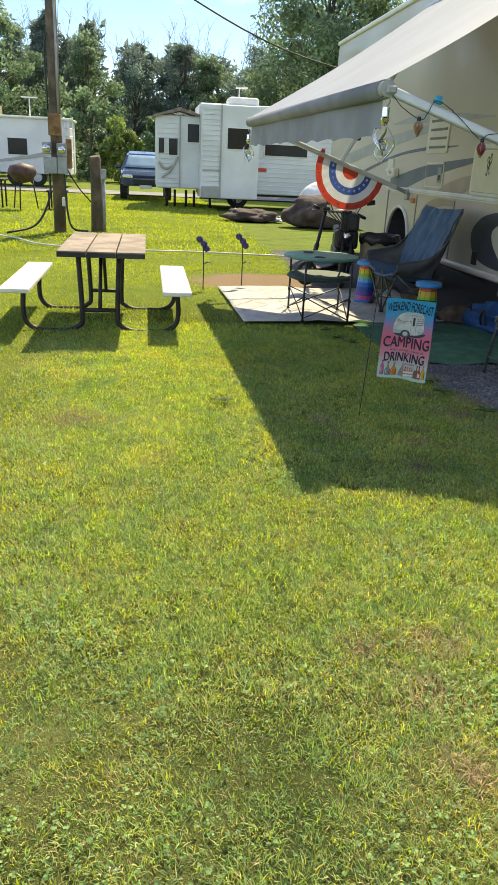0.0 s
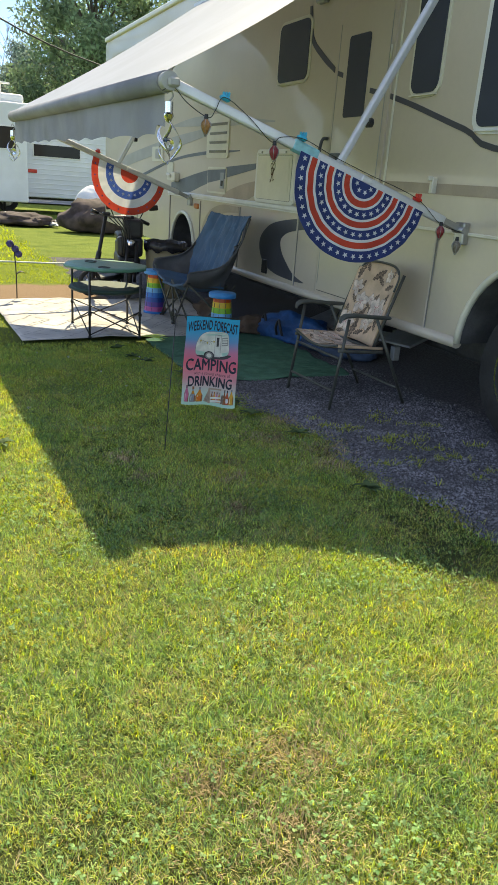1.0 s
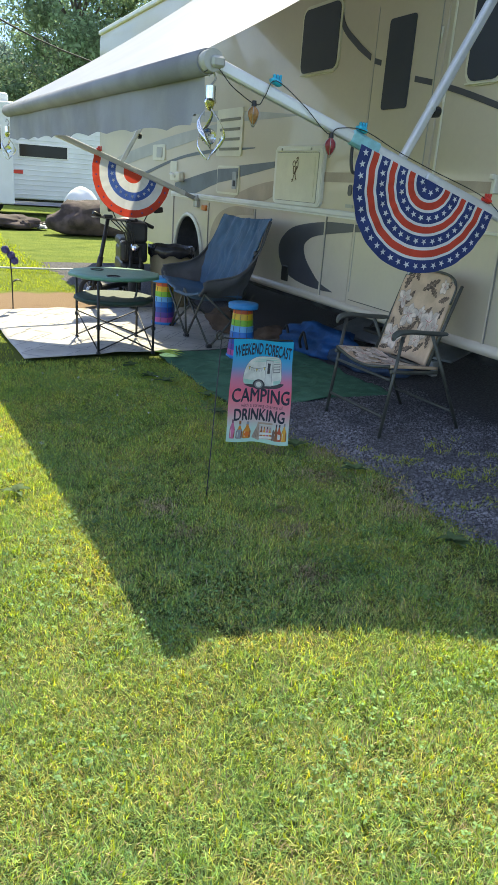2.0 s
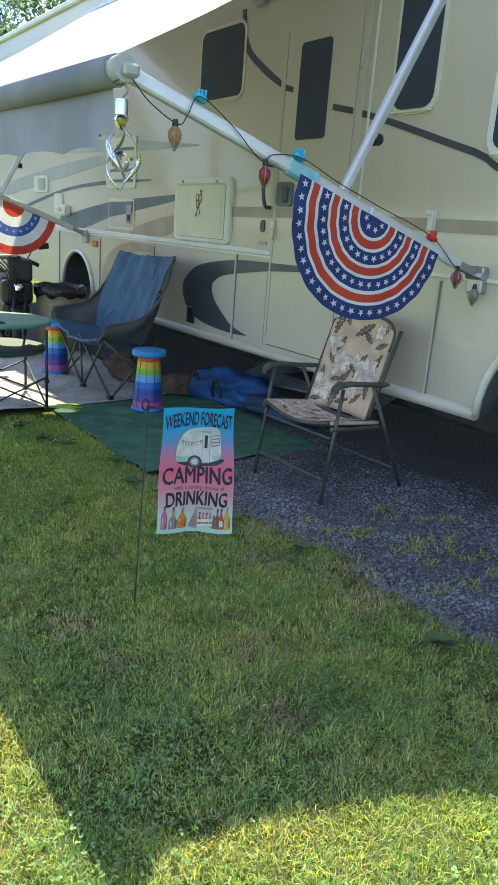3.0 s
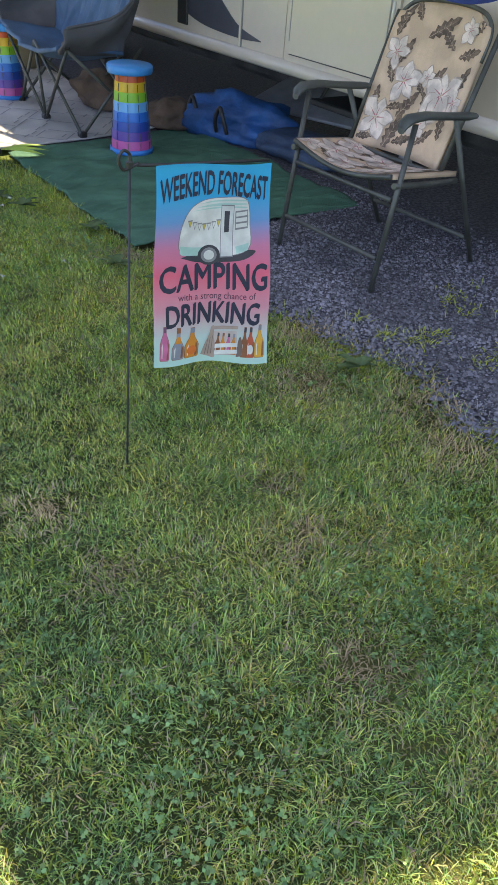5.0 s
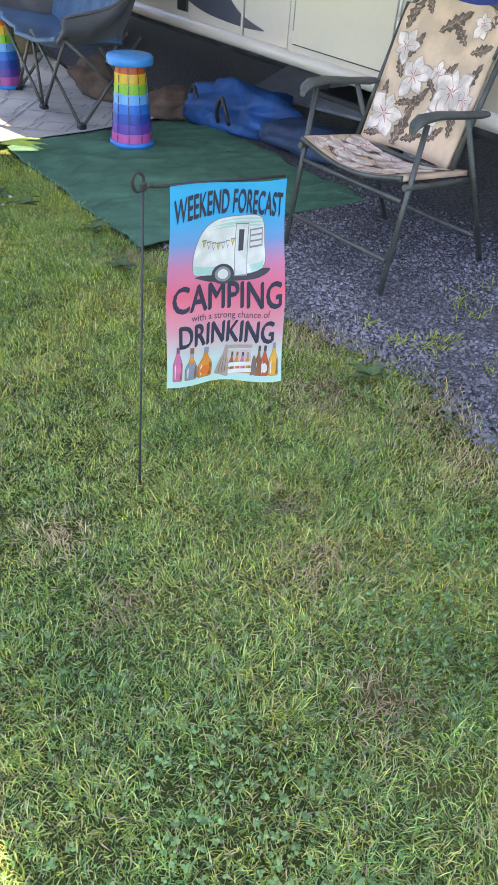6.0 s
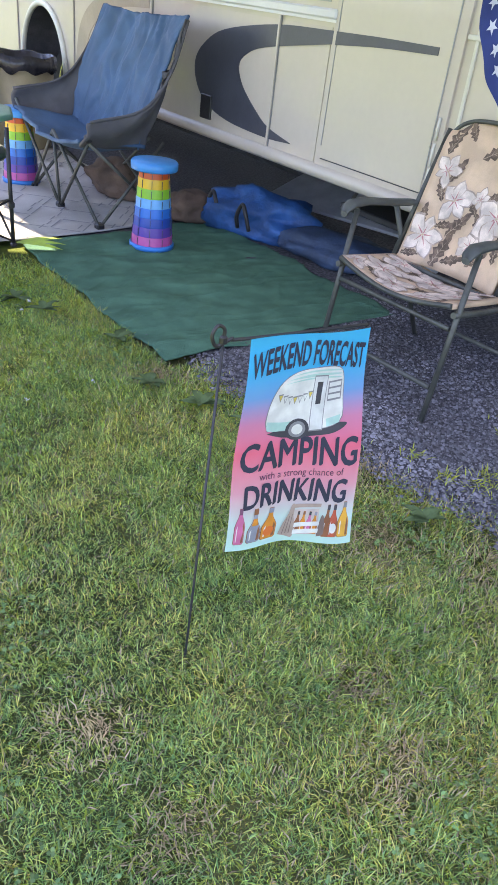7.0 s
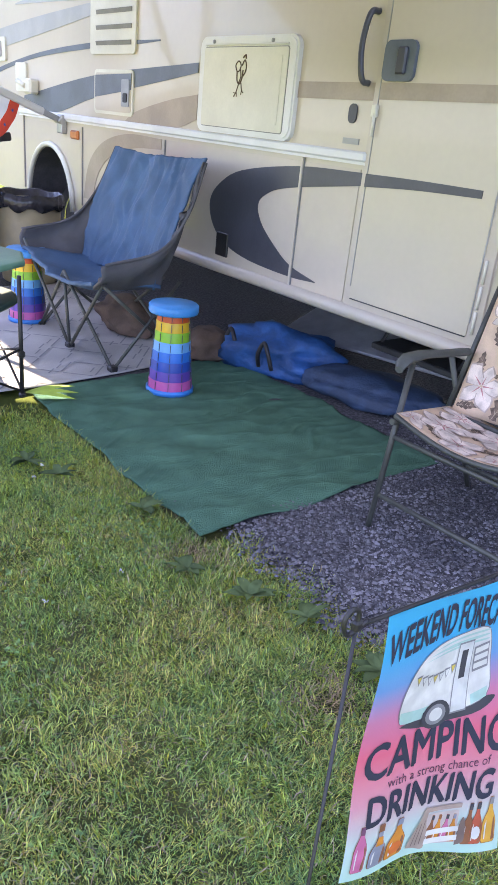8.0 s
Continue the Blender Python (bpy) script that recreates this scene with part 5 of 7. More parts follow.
    def bottle(u, w, h, body, neck, lab=None, b0=0.962, fat=0.5):
        half = [(0.0, 0.0), (0.40, 0.0), (0.5, 0.05), (0.5, fat * 0.8), (0.40, fat), (0.20, fat + 0.16), (0.15, fat + 0.24), (0.14, 1.0), (0.0, 1.0)]
        outline = [(u - a * w, b0 - c * h) for a, c in half] + [(u + a * w, b0 - c * h) for a, c in reversed(half[1:-1])]
        shape("bottle_edge", [(u + (a - u) * 1.10, b0 - h / 2 + (c - b0 + h / 2) * 1.025) for a, c in outline], brown, 0.0024)
        shape("bottle_print", outline, body, 0.003)
        shape("bottle_shade", [(u + w * 0.24, b0 - h * 0.03), (u + w * 0.45, b0 - h * 0.06), (u + w * 0.45, b0 - h * fat * 0.8), (u + w * 0.30, b0 - h * fat)], brown, 0.0033)
        shape("bottle_gleam", [(u - w * 0.34, b0 - h * 0.08), (u - w * 0.36, b0 - h * fat * 0.7), (u - w * 0.24, b0 - h * fat * 0.9), (u - w * 0.26, b0 - h * 0.08)], WH, 0.0040)
        shape("bottle_cap", [(u - w * 0.17, b0 - h * 0.84), (u - w * 0.17, b0 - h), (u + w * 0.17, b0 - h), (u + w * 0.17, b0 - h * 0.84)], neck, 0.0036)
        if lab:
            shape("bottle_label", [(u + w * 0.38 * math.cos(q), b0 - h * fat * 0.48 + h * 0.16 * math.sin(q)) for q in (k * 0.5236 for k in range(12))], lab, 0.0044)
    orange, brown, slate = ink("orange_ink", (0.66, 0.25, 0.03)), ink("brown_ink", (0.28, 0.11, 0.05)), ink("slate_ink", (0.27, 0.29, 0.35))
    bottle(0.085, 0.075, 0.185, pnk, ink("plum_ink", (0.20, 0.08, 0.14)), fat=0.62)
    bottle(0.205, 0.105, 0.175, slate, brown, fat=0.46)
    shape("bottle_neck", [(0.178, 0.872), (0.190, 0.835), (0.220, 0.835), (0.232, 0.872)], orange, 0.0042)
    bottle(0.335, 0.125, 0.165, orange, slate, ink("deep_orange_ink", (0.66, 0.16, 0.03)), fat=0.52)
    wood, wood_d = ink("wood_ink", (0.40, 0.30, 0.25)), ink("dark_wood_ink", (0.20, 0.14, 0.12))
    shape("crate_back", [(0.52, 0.83), (0.73, 0.82), (0.745, 0.955), (0.55, 0.965)], ink("pale_wood_ink", (0.55, 0.46, 0.43)), 0.0022)
    for k, u in enumerate((0.578, 0.622, 0.668, 0.71)):
        bottle(u, 0.048, 0.115, (brown, orange, pnk, orange)[k], (DK, brown, DK, slate)[k], b0=0.952)
    shape("crate_end", sm([(0.425, 0.955), (0.455, 0.90), (0.49, 0.845), (0.505, 0.80), (0.53, 0.80), (0.535, 0.86), (0.552, 0.90), (0.555, 0.975), (0.49, 0.968), (0.425, 0.955)]), wood, 0.0046)
    for k in range(3):
        shape("wood_grain", [(0.462 + 0.028 * k, 0.955), (0.482 + 0.02 * k, 0.87 - 0.01 * k), (0.486 + 0.02 * k, 0.87 - 0.01 * k), (0.468 + 0.028 * k, 0.957)], wood_d, 0.0050)
    shape("crate_end", sm([(0.735, 0.965), (0.74, 0.90), (0.755, 0.85), (0.775, 0.87), (0.785, 0.935), (0.775, 0.955), (0.735, 0.965)]), wood_d, 0.0046)
    shape("crate_handle", [(0.515, 0.798), (0.735, 0.79), (0.735, 0.808), (0.515, 0.818)], wood, 0.0046)
    for v0 in (0.900, 0.938):
        shape("crate_rail", [(0.553, v0), (0.742, v0 - 0.016), (0.742, v0 + 0.006), (0.553, v0 + 0.024)], WH, 0.0048)
    bottle(0.80, 0.060, 0.165, brown, DK, fat=0.5)
    bottle(0.848, 0.066, 0.165, ink("red_ink", (0.5, 0.10, 0.05)), DK, WH, fat=0.55)
    bottle(0.925, 0.078, 0.175, ink("gold_ink", (0.68, 0.36, 0.05)), GREY_I, fat=0.55)
    return e


# ---- floor coverings ----
def build_mats():
    bm = B()

    def cp(u, v):
        x, y = 2.08 + (3.34 - 2.08) * u, 6.37 + 0.045 * u + (7.82 - 6.37) * v + 0.11 * u * v
        return Vector((x + 0.012 * math.sin(v * 14), y + 0.010 * math.sin(u * 11), PAD + 0.016 + 0.009 * math.sin(x * 6 + y * 17 + 2 * math.sin(x * 5)) * math.sin(y * 5 + x * 3) + 0.008 * math.sin(y * 34 + x * 7 + 3 * noise.noise((x * 3, y * 3, 2))) * noise.noise((x * 2.3, y * 2.3, 4)) + 0.004 * noise.noise((x * 5, y * 16, 1)) + 0.009 * (1 - min(1.0, abs(noise.noise((x * 2.2, y * 9 + 0.8 * noise.noise((x * 5, y * 5, 7)), 3))) * 4)) ** 2))
    sheet(bm, cp, 90, 170, 0.006)
    tagged(part("carpet", bm, CARPET, smooth=True), "rumpled dark green outdoor carpet lying on the gravel", "carpet")
    e = thing("ground_mat", (2.0, 8.8, 0), "pale grey patterned outdoor mat spread on the ground", "mat")
    o, ax, ay = Vector((1.03, 7.70, 0)), Vector((2.2, 0.32, 0)), Vector((-0.06, 1.95, 0))

    def mp(u, v, off=0.0):
        p = o + ax * u + ay * v
        p.z = 0.022 + float(drop(p.x)) + off + 0.006 * math.sin(p.x * 5.3 + p.y * 2) * math.sin(p.y * 4.1) + 0.010 * max(0, 1 - abs(v - 0.5) * 18) + 0.008 * max(0, 1 - abs(u - 0.33) * 20)
        return p
    bm = B()
    sheet(bm, mp, 44, 44, 0.006)
    base = part("mat_sheet", bm, MAT_L, e, smooth=True)
    rnd = random.Random(3)
    for i in range(17):
        for j in range(15):
            u, v, s = (i + 0.5) / 17, (j + 0.5) / 15, 0.026
            k = (i + j) % 2
            for lines in ([((-s, -s * 1.1), (s, s * 1.1)), ((-s, 0.0), (0.0, s * 1.1))] if k else [((-s, s * 1.1), (s, -s * 1.1)), ((0, -s * 1.1), (s, 0))]):
                (a, b), (c, d) = lines
                bm = B()
                dx, dy = c - a, d - b
                ln = math.hypot(dx, dy)
                nx, ny = -dy / ln * 0.0022, dx / ln * 0.0022
                bm.faces.new([bm.verts.new(mp(u + p, v + q, 0.004)) for p, q in ((a - nx, b - ny), (c - nx, d - ny), (c + nx, d + ny), (a + nx, b + ny))])
                if rnd.random() < 0.5:
                    part("pattern_line", bm, MAT_D, base)
                else:
                    bm.free()


# ---- seats and tables ----
def build_stool(at, label):
    e = thing("telescopic_stool", at, label, "stool", "rainbow telescopic stools")
    at = Vector(at)
    cols = [(0.62, 0.09, 0.015), (0.72, 0.44, 0.02), (0.22, 0.50, 0.03), (0.12, 0.38, 0.70), (0.01, 0.15, 0.56), (0.012, 0.065, 0.36), (0.10, 0.05, 0.33), (0.46, 0.08, 0.30)]
    bm = B()
    lathe(bm, [(0.098, 0.0), (0.117, 0.002), (0.118, 0.022), (0.106, 0.028)], at, 32)
    part("base_ring", bm, mat("blue_stool_plastic", (0.02, 0.20, 0.60), 0.4, var=0.08, scale=15, bump=0.01), e, "blue base ring")
    z1, z0 = 0.402, 0.022
    for k, c in enumerate(cols):
        t0, t1 = k / 8, (k + 1) / 8
        zt_, zb_ = z1 + (z0 - z1) * t0, z1 + (z0 - z1) * t1
        rt, rb = 0.074 + 0.034 * t0, 0.074 + 0.034 * t1
        bm = B()
        lathe(bm, [(rt - 0.002, zt_ + 0.012), (rt + 0.002, zt_), (rb + 0.001, zb_ + 0.006), (rb + 0.002, zb_ - 0.012), (rb - 0.004, zb_ - 0.012)], at, 48,
              wave=lambda v, a, zb_=zb_: Vector((v.x, v.y, v.z + (0.009 * abs(math.sin(a * 5)) if v.z < zb_ + 0.001 else 0))))
        ring = part("ring", bm, mat("stool_plastic", c, 0.4, var=0.08, scale=15, bump=0.01), e)
        for q in range(10):
            a = (q + 0.5) * math.pi / 5
            bm = B()
            box(bm, at + Vector((math.cos(a) * (rb + 0.0015), math.sin(a) * (rb + 0.0015), (zt_ + zb_) / 2)), (0.003, 0.0028, (zt_ - zb_) * 0.8), Matrix.Rotation(a, 3, "Z"))
            part("slot", bm, S_DARK, ring)
    bm = B()
    lathe(bm, [(0.104, 0.392), (0.116, 0.394), (0.119, 0.402), (0.119, 0.428), (0.112, 0.436), (0.03, 0.438), (0.0, 0.438)], at, 36)
    part("seat", bm, mat("blue_stool_seat", (0.03, 0.26, 0.62), 0.38, var=0.08, scale=15, bump=0.01), e, "sky-blue round seat")


def build_camp_chair():
    e = thing("camp_chair", (2.8, 8.45, 0), "oversized blue and grey folding camp chair on the mat", "camp chair")
    yl, yr = 8.98, 7.98

    def wr(p, a=0.011):
        ridge = (1 - min(1.0, abs(noise.noise((p.y * 9 + 1.3 * noise.noise((p.z * 4, p.y * 3, 3)), p.z * 2.0, 6))) * 3.2)) ** 2
        fold = a * 1.5 * ridge + a * 1.3 * noise.noise((p.y * 11, p.z * 3.2, 1)) + a * 1.1 * abs(noise.noise((p.y * 19 + p.z * 4, p.z * 6, 8))) + a * 0.5 * math.sin(p.y * 33 + 5 * p.z)
        return Vector((p.x - fold, p.y, p.z + a * 0.9 * noise.noise((p.y * 8, p.x * 8, 5))))
    bm = B()

    def back(u, v):
        p = lerp(lerp((3.10, yl - 0.02, 1.06), (3.12, yr + 0.015, 1.08), u), lerp((2.86, 8.90, 0.40), (2.86, 8.03, 0.41), u), v)
        p.x += 0.06 * math.sin(math.pi * u) * (0.4 + 0.6 * v) - 0.03 * math.sin(math.pi * v)
        p.z -= 0.02 * math.sin(math.pi * u) * (1 - v)
        return wr(p)
    sheet(bm, back, 90, 60, 0.012)
    part("backrest", bm, CHAIR_BLUE, e, "creased blue fabric back", smooth=True)
    bm = B()

    def seat(u, v):
        p = lerp(lerp((2.90, 8.90, 0.42), (2.90, 8.03, 0.42), u), lerp((2.50, 8.92, 0.47), (2.50, 8.0, 0.46), u), v)
        p.z -= 0.09 * math.sin(math.pi * u) * math.sin(math.pi * (0.25 + 0.6 * v)) + 0.03 * v * math.sin(math.pi * u)
        return wr(p)
    sheet(bm, seat, 40, 24, 0.02)
    part("seat", bm, CHAIR_BLUE, e, smooth=True)
    for y, s in ((yl, 1), (yr, -1)):
        bm = B()

        def wing(u, v, y=y, s=s):
            ty = y + 0.02 * s
            top = curve([(3.10, ty - 0.03 * s, 1.06), (2.99, ty, 0.80), (2.82, ty + 0.015 * s, 0.625), (2.52, ty + 0.02 * s, 0.565)], 4)
            k = u * (len(top) - 1)
            i = min(int(k), len(top) - 2)
            a = top[i].lerp(top[i + 1], k - i)
            b = lerp((2.90, y - 0.06 * s, 0.41), (2.51, y - 0.04 * s, 0.43), u)
            p = lerp(a, b, v)
            p.y += 0.045 * s * math.sin(math.pi * v) * min(1.0, u * 2.5)
            return wr(p, 0.012)
        sheet(bm, wing, 36, 24, 0.012)
        w = part("side_wing", bm, CHAIR_GREY, e, "grey fabric side panel", smooth=True)
        bm = B()
        ty = y + 0.02 * s
        tube(bm, curve([(3.10, ty - 0.03 * s, 1.06), (2.99, ty, 0.805), (2.82, ty + 0.015 * s, 0.63), (2.52, ty + 0.02 * s, 0.57)], 5), 0.008, 8)
        part("piping", bm, CHAIR_GREY, w)
    f1, f2, f3, r1, r2 = (2.58, 7.96, 0.02), (2.55, 8.42, 0.02), (2.57, 8.88, 0.02), (3.05, 8.06, 0.02), (3.05, 8.86, 0.02)
    hub = (2.53, 8.45, 0.44)
    for a, b in ((f1, hub), (f1, (3.0, 8.02, 0.45)), (f2, (2.52, 8.98, 0.52)), (f2, hub), (f2, (2.53, 7.97, 0.48)), (f3, hub), (f3, (3.0, 8.94, 0.45)), (r1, (2.98, 8.8, 0.45)), (r2, (2.98, 8.15, 0.45)), (r1, (2.53, 7.98, 0.46)), (r2, (2.53, 8.95, 0.46))):
        bm = B()
        tube(bm, [a, b], 0.0095, 8)
        part("leg", bm, GREEN_TUBE, e)
    for f in (f1, f2, f3, r1, r2):
        bm = B()
        box(bm, (f[0], f[1], 0.03), (0.045, 0.05, 0.035), bevel=0.008)
        part("foot", bm, BLACK, e)
    bm = B()
    box(bm, (2.52, 7.97, 0.485), (0.04, 0.035, 0.04), bevel=0.008)
    part("joint", bm, BLACK, e)
    settle(e)


def floral_material():
    """Beige chair fabric printed with pale blossoms and brown leaves."""
    m = mat("floral_vinyl", (0.60, 0.43, 0.29), 0.6, var=0.16, scale=9, bump=0.03, grain=300)
    return m


def build_lawn_chair():
    e = thing("folding_lawn_chair", (2.95, 5.92, 0), "folding lawn chair with beige floral padded seat and grey frame", "lawn chair")
    fab = floral_material()
    pet = mat("cream_blossom_print", (0.70, 0.59, 0.51), 0.65, var=0.25, scale=20, bump=0.02, grain=300)
    lf = mat("brown_leaf_print", (0.15, 0.10, 0.07), 0.65, var=0.45, scale=40, bump=0.02, grain=300)
    y0, y1 = 5.65, 6.17

    def seat(u, v, off=0.0):
        x = 2.70 + (3.06 - 2.70) * v
        return Vector((x, y1 + (y0 - y1) * u, 0.425 + off - 0.045 * math.sin(math.pi * u) * (1.0 - v * 0.3) - 0.02 * v + 0.012 * (1 - v)))

    def back(u, v, off=0.0):
        w = 1 - 0.20 * max(0, (v - 0.80) / 0.20) ** 2.2
        yy = (y0 + y1) / 2 + (y1 - y0) / 2 * (1 - 2 * u) * w
        yy = 5.93 + (yy - 5.91) * 0.86
        p = lerp((3.0, yy, 0.40), (3.17, yy, 0.925), v)
        n = Vector((-0.93, 0, 0.36))
        p.z -= 0.05 * max(0, abs(2 * u - 1) - 0.72) / 0.28 * max(0, (v - 0.9) / 0.1)
        return p + n * off + Vector((0.03 * math.sin(math.pi * u), 0, 0))
    parts = []
    for nm, fn, nu, nv in (("seat", seat, 16, 12), ("backrest", back, 16, 20)):
        bm = B()
        sheet(bm, fn, nu, nv)
        bm.normal_update()
        bmesh.ops.solidify(bm, geom=list(bm.faces), thickness=0.018)
        parts.append(part(nm, bm, fab, e, "beige floral fabric", smooth=True))
    rnd = random.Random(12)

    heart = mat("rose_blossom_heart", (0.50, 0.20, 0.20), 0.65, var=0.2, scale=20, bump=0.02, grain=300)
    edge = mat("grey_brown_petal_edge", (0.46, 0.36, 0.30), 0.65, var=0.3, scale=40, bump=0.02, grain=300)
    vein = mat("pale_leaf_vein", (0.40, 0.30, 0.21), 0.65, var=0.2, scale=20, bump=0.02, grain=300)

    def printed(name, fn, pa, pts, off, mt):
        bm = B()
        bm.faces.new([bm.verts.new(fn(min(0.985, max(0.015, p)), min(0.985, max(0.015, q)), off)) for p, q in pts])
        bmesh.ops.triangulate(bm, faces=bm.faces)
        part(name, bm, mt, pa)

    def turn(cu, cv, a, r, asp, q):
        return [(cu + (math.cos(a) * t - math.sin(a) * w) * r, cv + (math.sin(a) * t + math.cos(a) * w) * r * asp) for t, w in q]

    def bloom(fn, pa, cu, cv, r, asp):
        n = rnd.randint(5, 6)
        for k in range(n):
            a = k * 6.2832 / n + rnd.uniform(-0.3, 0.3) + cu * 9
            ln, fat, bend = r * rnd.uniform(0.8, 1.25), rnd.uniform(0.26, 0.38), rnd.uniform(-0.12, 0.12)
            q = [(0.04, 0.04), (0.25, fat * 0.6), (0.45, fat), (0.62, fat * 0.9 + bend), (0.82, fat * 0.6 + bend), (1.0, bend), (0.84, -fat * 0.5 + bend), (0.66, -fat * 0.95 + bend), (0.45, -fat * 0.9), (0.22, -fat * 0.6)]
            printed("petal_shade", fn, pa, turn(cu, cv, a, ln * 1.07, asp, [(t, w * 1.12) for t, w in q]), 0.0022 + 0.0005 * k, edge)
            printed("blossom_print", fn, pa, turn(cu, cv, a, ln, asp, q), 0.0024 + 0.0005 * k, pet)
            printed("petal_streak", fn, pa, turn(cu, cv, a, ln, asp, [(0.08, 0.03), (0.55, 0.02 + bend * 0.5), (0.08, -0.04)]), 0.0026 + 0.0005 * k, heart)

    def leafy(fn, pa, cu, cv, r, a, asp):
        up = [(-1, 0), (-0.75, 0.2), (-0.62, 0.13), (-0.42, 0.36), (-0.28, 0.22), (-0.05, 0.42), (0.1, 0.25), (0.35, 0.34), (0.45, 0.18), (0.72, 0.2), (1, 0)]
        lo = [(t, -w * rnd.uniform(0.7, 1.1)) for t, w in reversed(up[1:-1])]
        printed("leaf_print", fn, pa, turn(cu, cv, a, r, asp, up + lo), 0.0013 + rnd.uniform(0, 0.0006), lf)
        printed("leaf_vein", fn, pa, turn(cu, cv, a, r, asp, [(-0.95, 0.015), (0.8, 0.0), (-0.95, -0.02)]), 0.0021, vein)
        for t, w in ((-0.45, 0.2), (-0.05, 0.26), (0.3, 0.2), (-0.3, -0.2), (0.1, -0.24)):
            printed("leaf_vein", fn, pa, turn(cu, cv, a, r, asp, [(t - 0.12, 0.0), (t + 0.1, w), (t - 0.06, 0.0)]), 0.0021, vein)
    for cu, cv, r, a in ((0.10, 0.86, 0.15, 1.4), (0.20, 0.92, 0.10, 2.2), (0.52, 0.84, 0.17, 0.6), (0.60, 0.78, 0.13, 2.5), (0.22, 0.66, 0.12, 1.2), (0.14, 0.52, 0.11, 2.0), (0.42, 0.33, 0.15, 1.0), (0.48, 0.46, 0.10, 2.4), (0.30, 0.30, 0.10, 0.3), (0.36, 0.13, 0.18, 1.3), (0.50, 0.10, 0.12, 0.4), (0.62, 0.54, 0.12, 0.9), (0.90, 0.55, 0.14, 1.2), (0.88, 0.72, 0.12, 0.4), (0.60, 0.34, 0.13, 2.0), (0.86, 0.28, 0.14, 1.7), (0.72, 0.16, 0.12, 0.8), (0.08, 0.34, 0.10, 1.6), (0.92, 0.90, 0.10, 1.0), (0.10, 0.06, 0.10, 0.2)):
        leafy(back, parts[1], cu, cv, r, a, 0.8)
    for cu, cv, r in ((0.13, 0.64, 0.12), (0.30, 0.47, 0.17), (0.74, 0.44, 0.19), (0.15, 0.20, 0.17), (0.90, 0.42, 0.13), (0.60, 0.22, 0.11), (0.80, 0.86, 0.10), (0.52, 0.52, 0.08)):
        bloom(back, parts[1], cu, cv, r, 0.85)
    for cu, cv, r, a in ((0.1, 0.75, 0.14, 0.5), (0.35, 0.6, 0.15, 2.0), (0.7, 0.35, 0.15, 0.9), (0.75, 0.8, 0.15, 2.4), (0.55, 0.3, 0.12, 0.2), (0.92, 0.6, 0.12, 1.4), (0.25, 0.15, 0.12, 2.8), (0.12, 0.45, 0.12, 1.1), (0.5, 0.85, 0.12, 0.4), (0.85, 0.12, 0.12, 1.9)):
        leafy(seat, parts[0], cu, cv, r, a, 1.2)
    for cu, cv, r in ((0.2, 0.35, 0.2), (0.52, 0.62, 0.22), (0.84, 0.4, 0.19), (0.42, 0.16, 0.17), (0.70, 0.12, 0.15), (0.18, 0.72, 0.18), (0.82, 0.80, 0.17), (0.06, 0.12, 0.13)):
        bloom(seat, parts[0], cu, cv, r, 1.2)
    for y in (y0 - 0.012, y1 + 0.012):
        for q in ([(2.675, y, 0.0), (2.755, y, 0.60)], [(2.97, y, 0.60), (3.29, y, 0.0)], [(3.0, 5.93 + (y - 5.91) * 0.9, 0.38), (3.185, 5.93 + (y - 5.91) * 0.9, 0.87)]):
            bm = B()
            tube(bm, q, 0.0105, 10)
            part("leg" if q[0][2] < 0.7 and q[1][2] < 0.7 else "back_post", bm, GREEN_TUBE, e)
        bm = B()
        arm_line = [(2.685, 0.585, 0.016, 0.010), (2.692, 0.605, 0.024, 0.016), (2.72, 0.620, 0.029, 0.016), (2.80, 0.624, 0.027, 0.014), (2.93, 0.612, 0.022, 0.013), (3.04, 0.604, 0.023, 0.014), (3.075, 0.603, 0.018, 0.010)]
        rings = [[bm.verts.new((ax_, y + w_ * math.cos(q * math.pi / 5), az_ + h_ * math.sin(q * math.pi / 5))) for q in range(10)] for ax_, az_, w_, h_ in arm_line]
        for ra, rb in zip(rings, rings[1:]):
            for q in range(10):
                bm.faces.new((ra[q], ra[(q + 1) % 10], rb[(q + 1) % 10], rb[q])).smooth = True
        bm.faces.new(rings[0]), bm.faces.new(list(reversed(rings[-1])))
        part("armrest", bm, ARMREST, e, "grey-green moulded plastic armrest")
        bm = B()
        tube(bm, curve([(2.70, y, 0.40), (2.85, y, 0.385), (3.05, y, 0.375)], 4), 0.0115, 8)
        part("seat_rail", bm, GREEN_TUBE, e)
    for q in ([(2.69, y0, 0.13), (2.69, y1, 0.13)], [(2.715, y0, 0.345), (2.715, y1, 0.345)], [(3.22, y0, 0.12), (3.22, y1, 0.12)], [(3.0, y0, 0.39), (3.0, y1, 0.39)]):
        bm = B()
        tube(bm, q, 0.009, 8)
        part("stretcher", bm, GREEN_TUBE, e)
    bm = B()
    tube(bm, curve([(3.13, 5.705, 0.76), (3.165, 5.715, 0.86), (3.18, 5.78, 0.912), (3.185, 5.93, 0.925), (3.18, 6.08, 0.912), (3.165, 6.145, 0.86), (3.13, 6.155, 0.76)], 5), 0.008, 8)
    part("back_frame", bm, GREEN_TUBE, e)
    bm = B()
    tube(bm, [seat(k / 14, 0.0, 0.004) + Vector((-0.004, 0, -0.012)) for k in range(15)], 0.0095, 8)
    part("seat_bar", bm, GREEN_TUBE, e, "bowed front bar under the seat edge")
    e.rotation_euler.z = radians(3)
    settle(e)


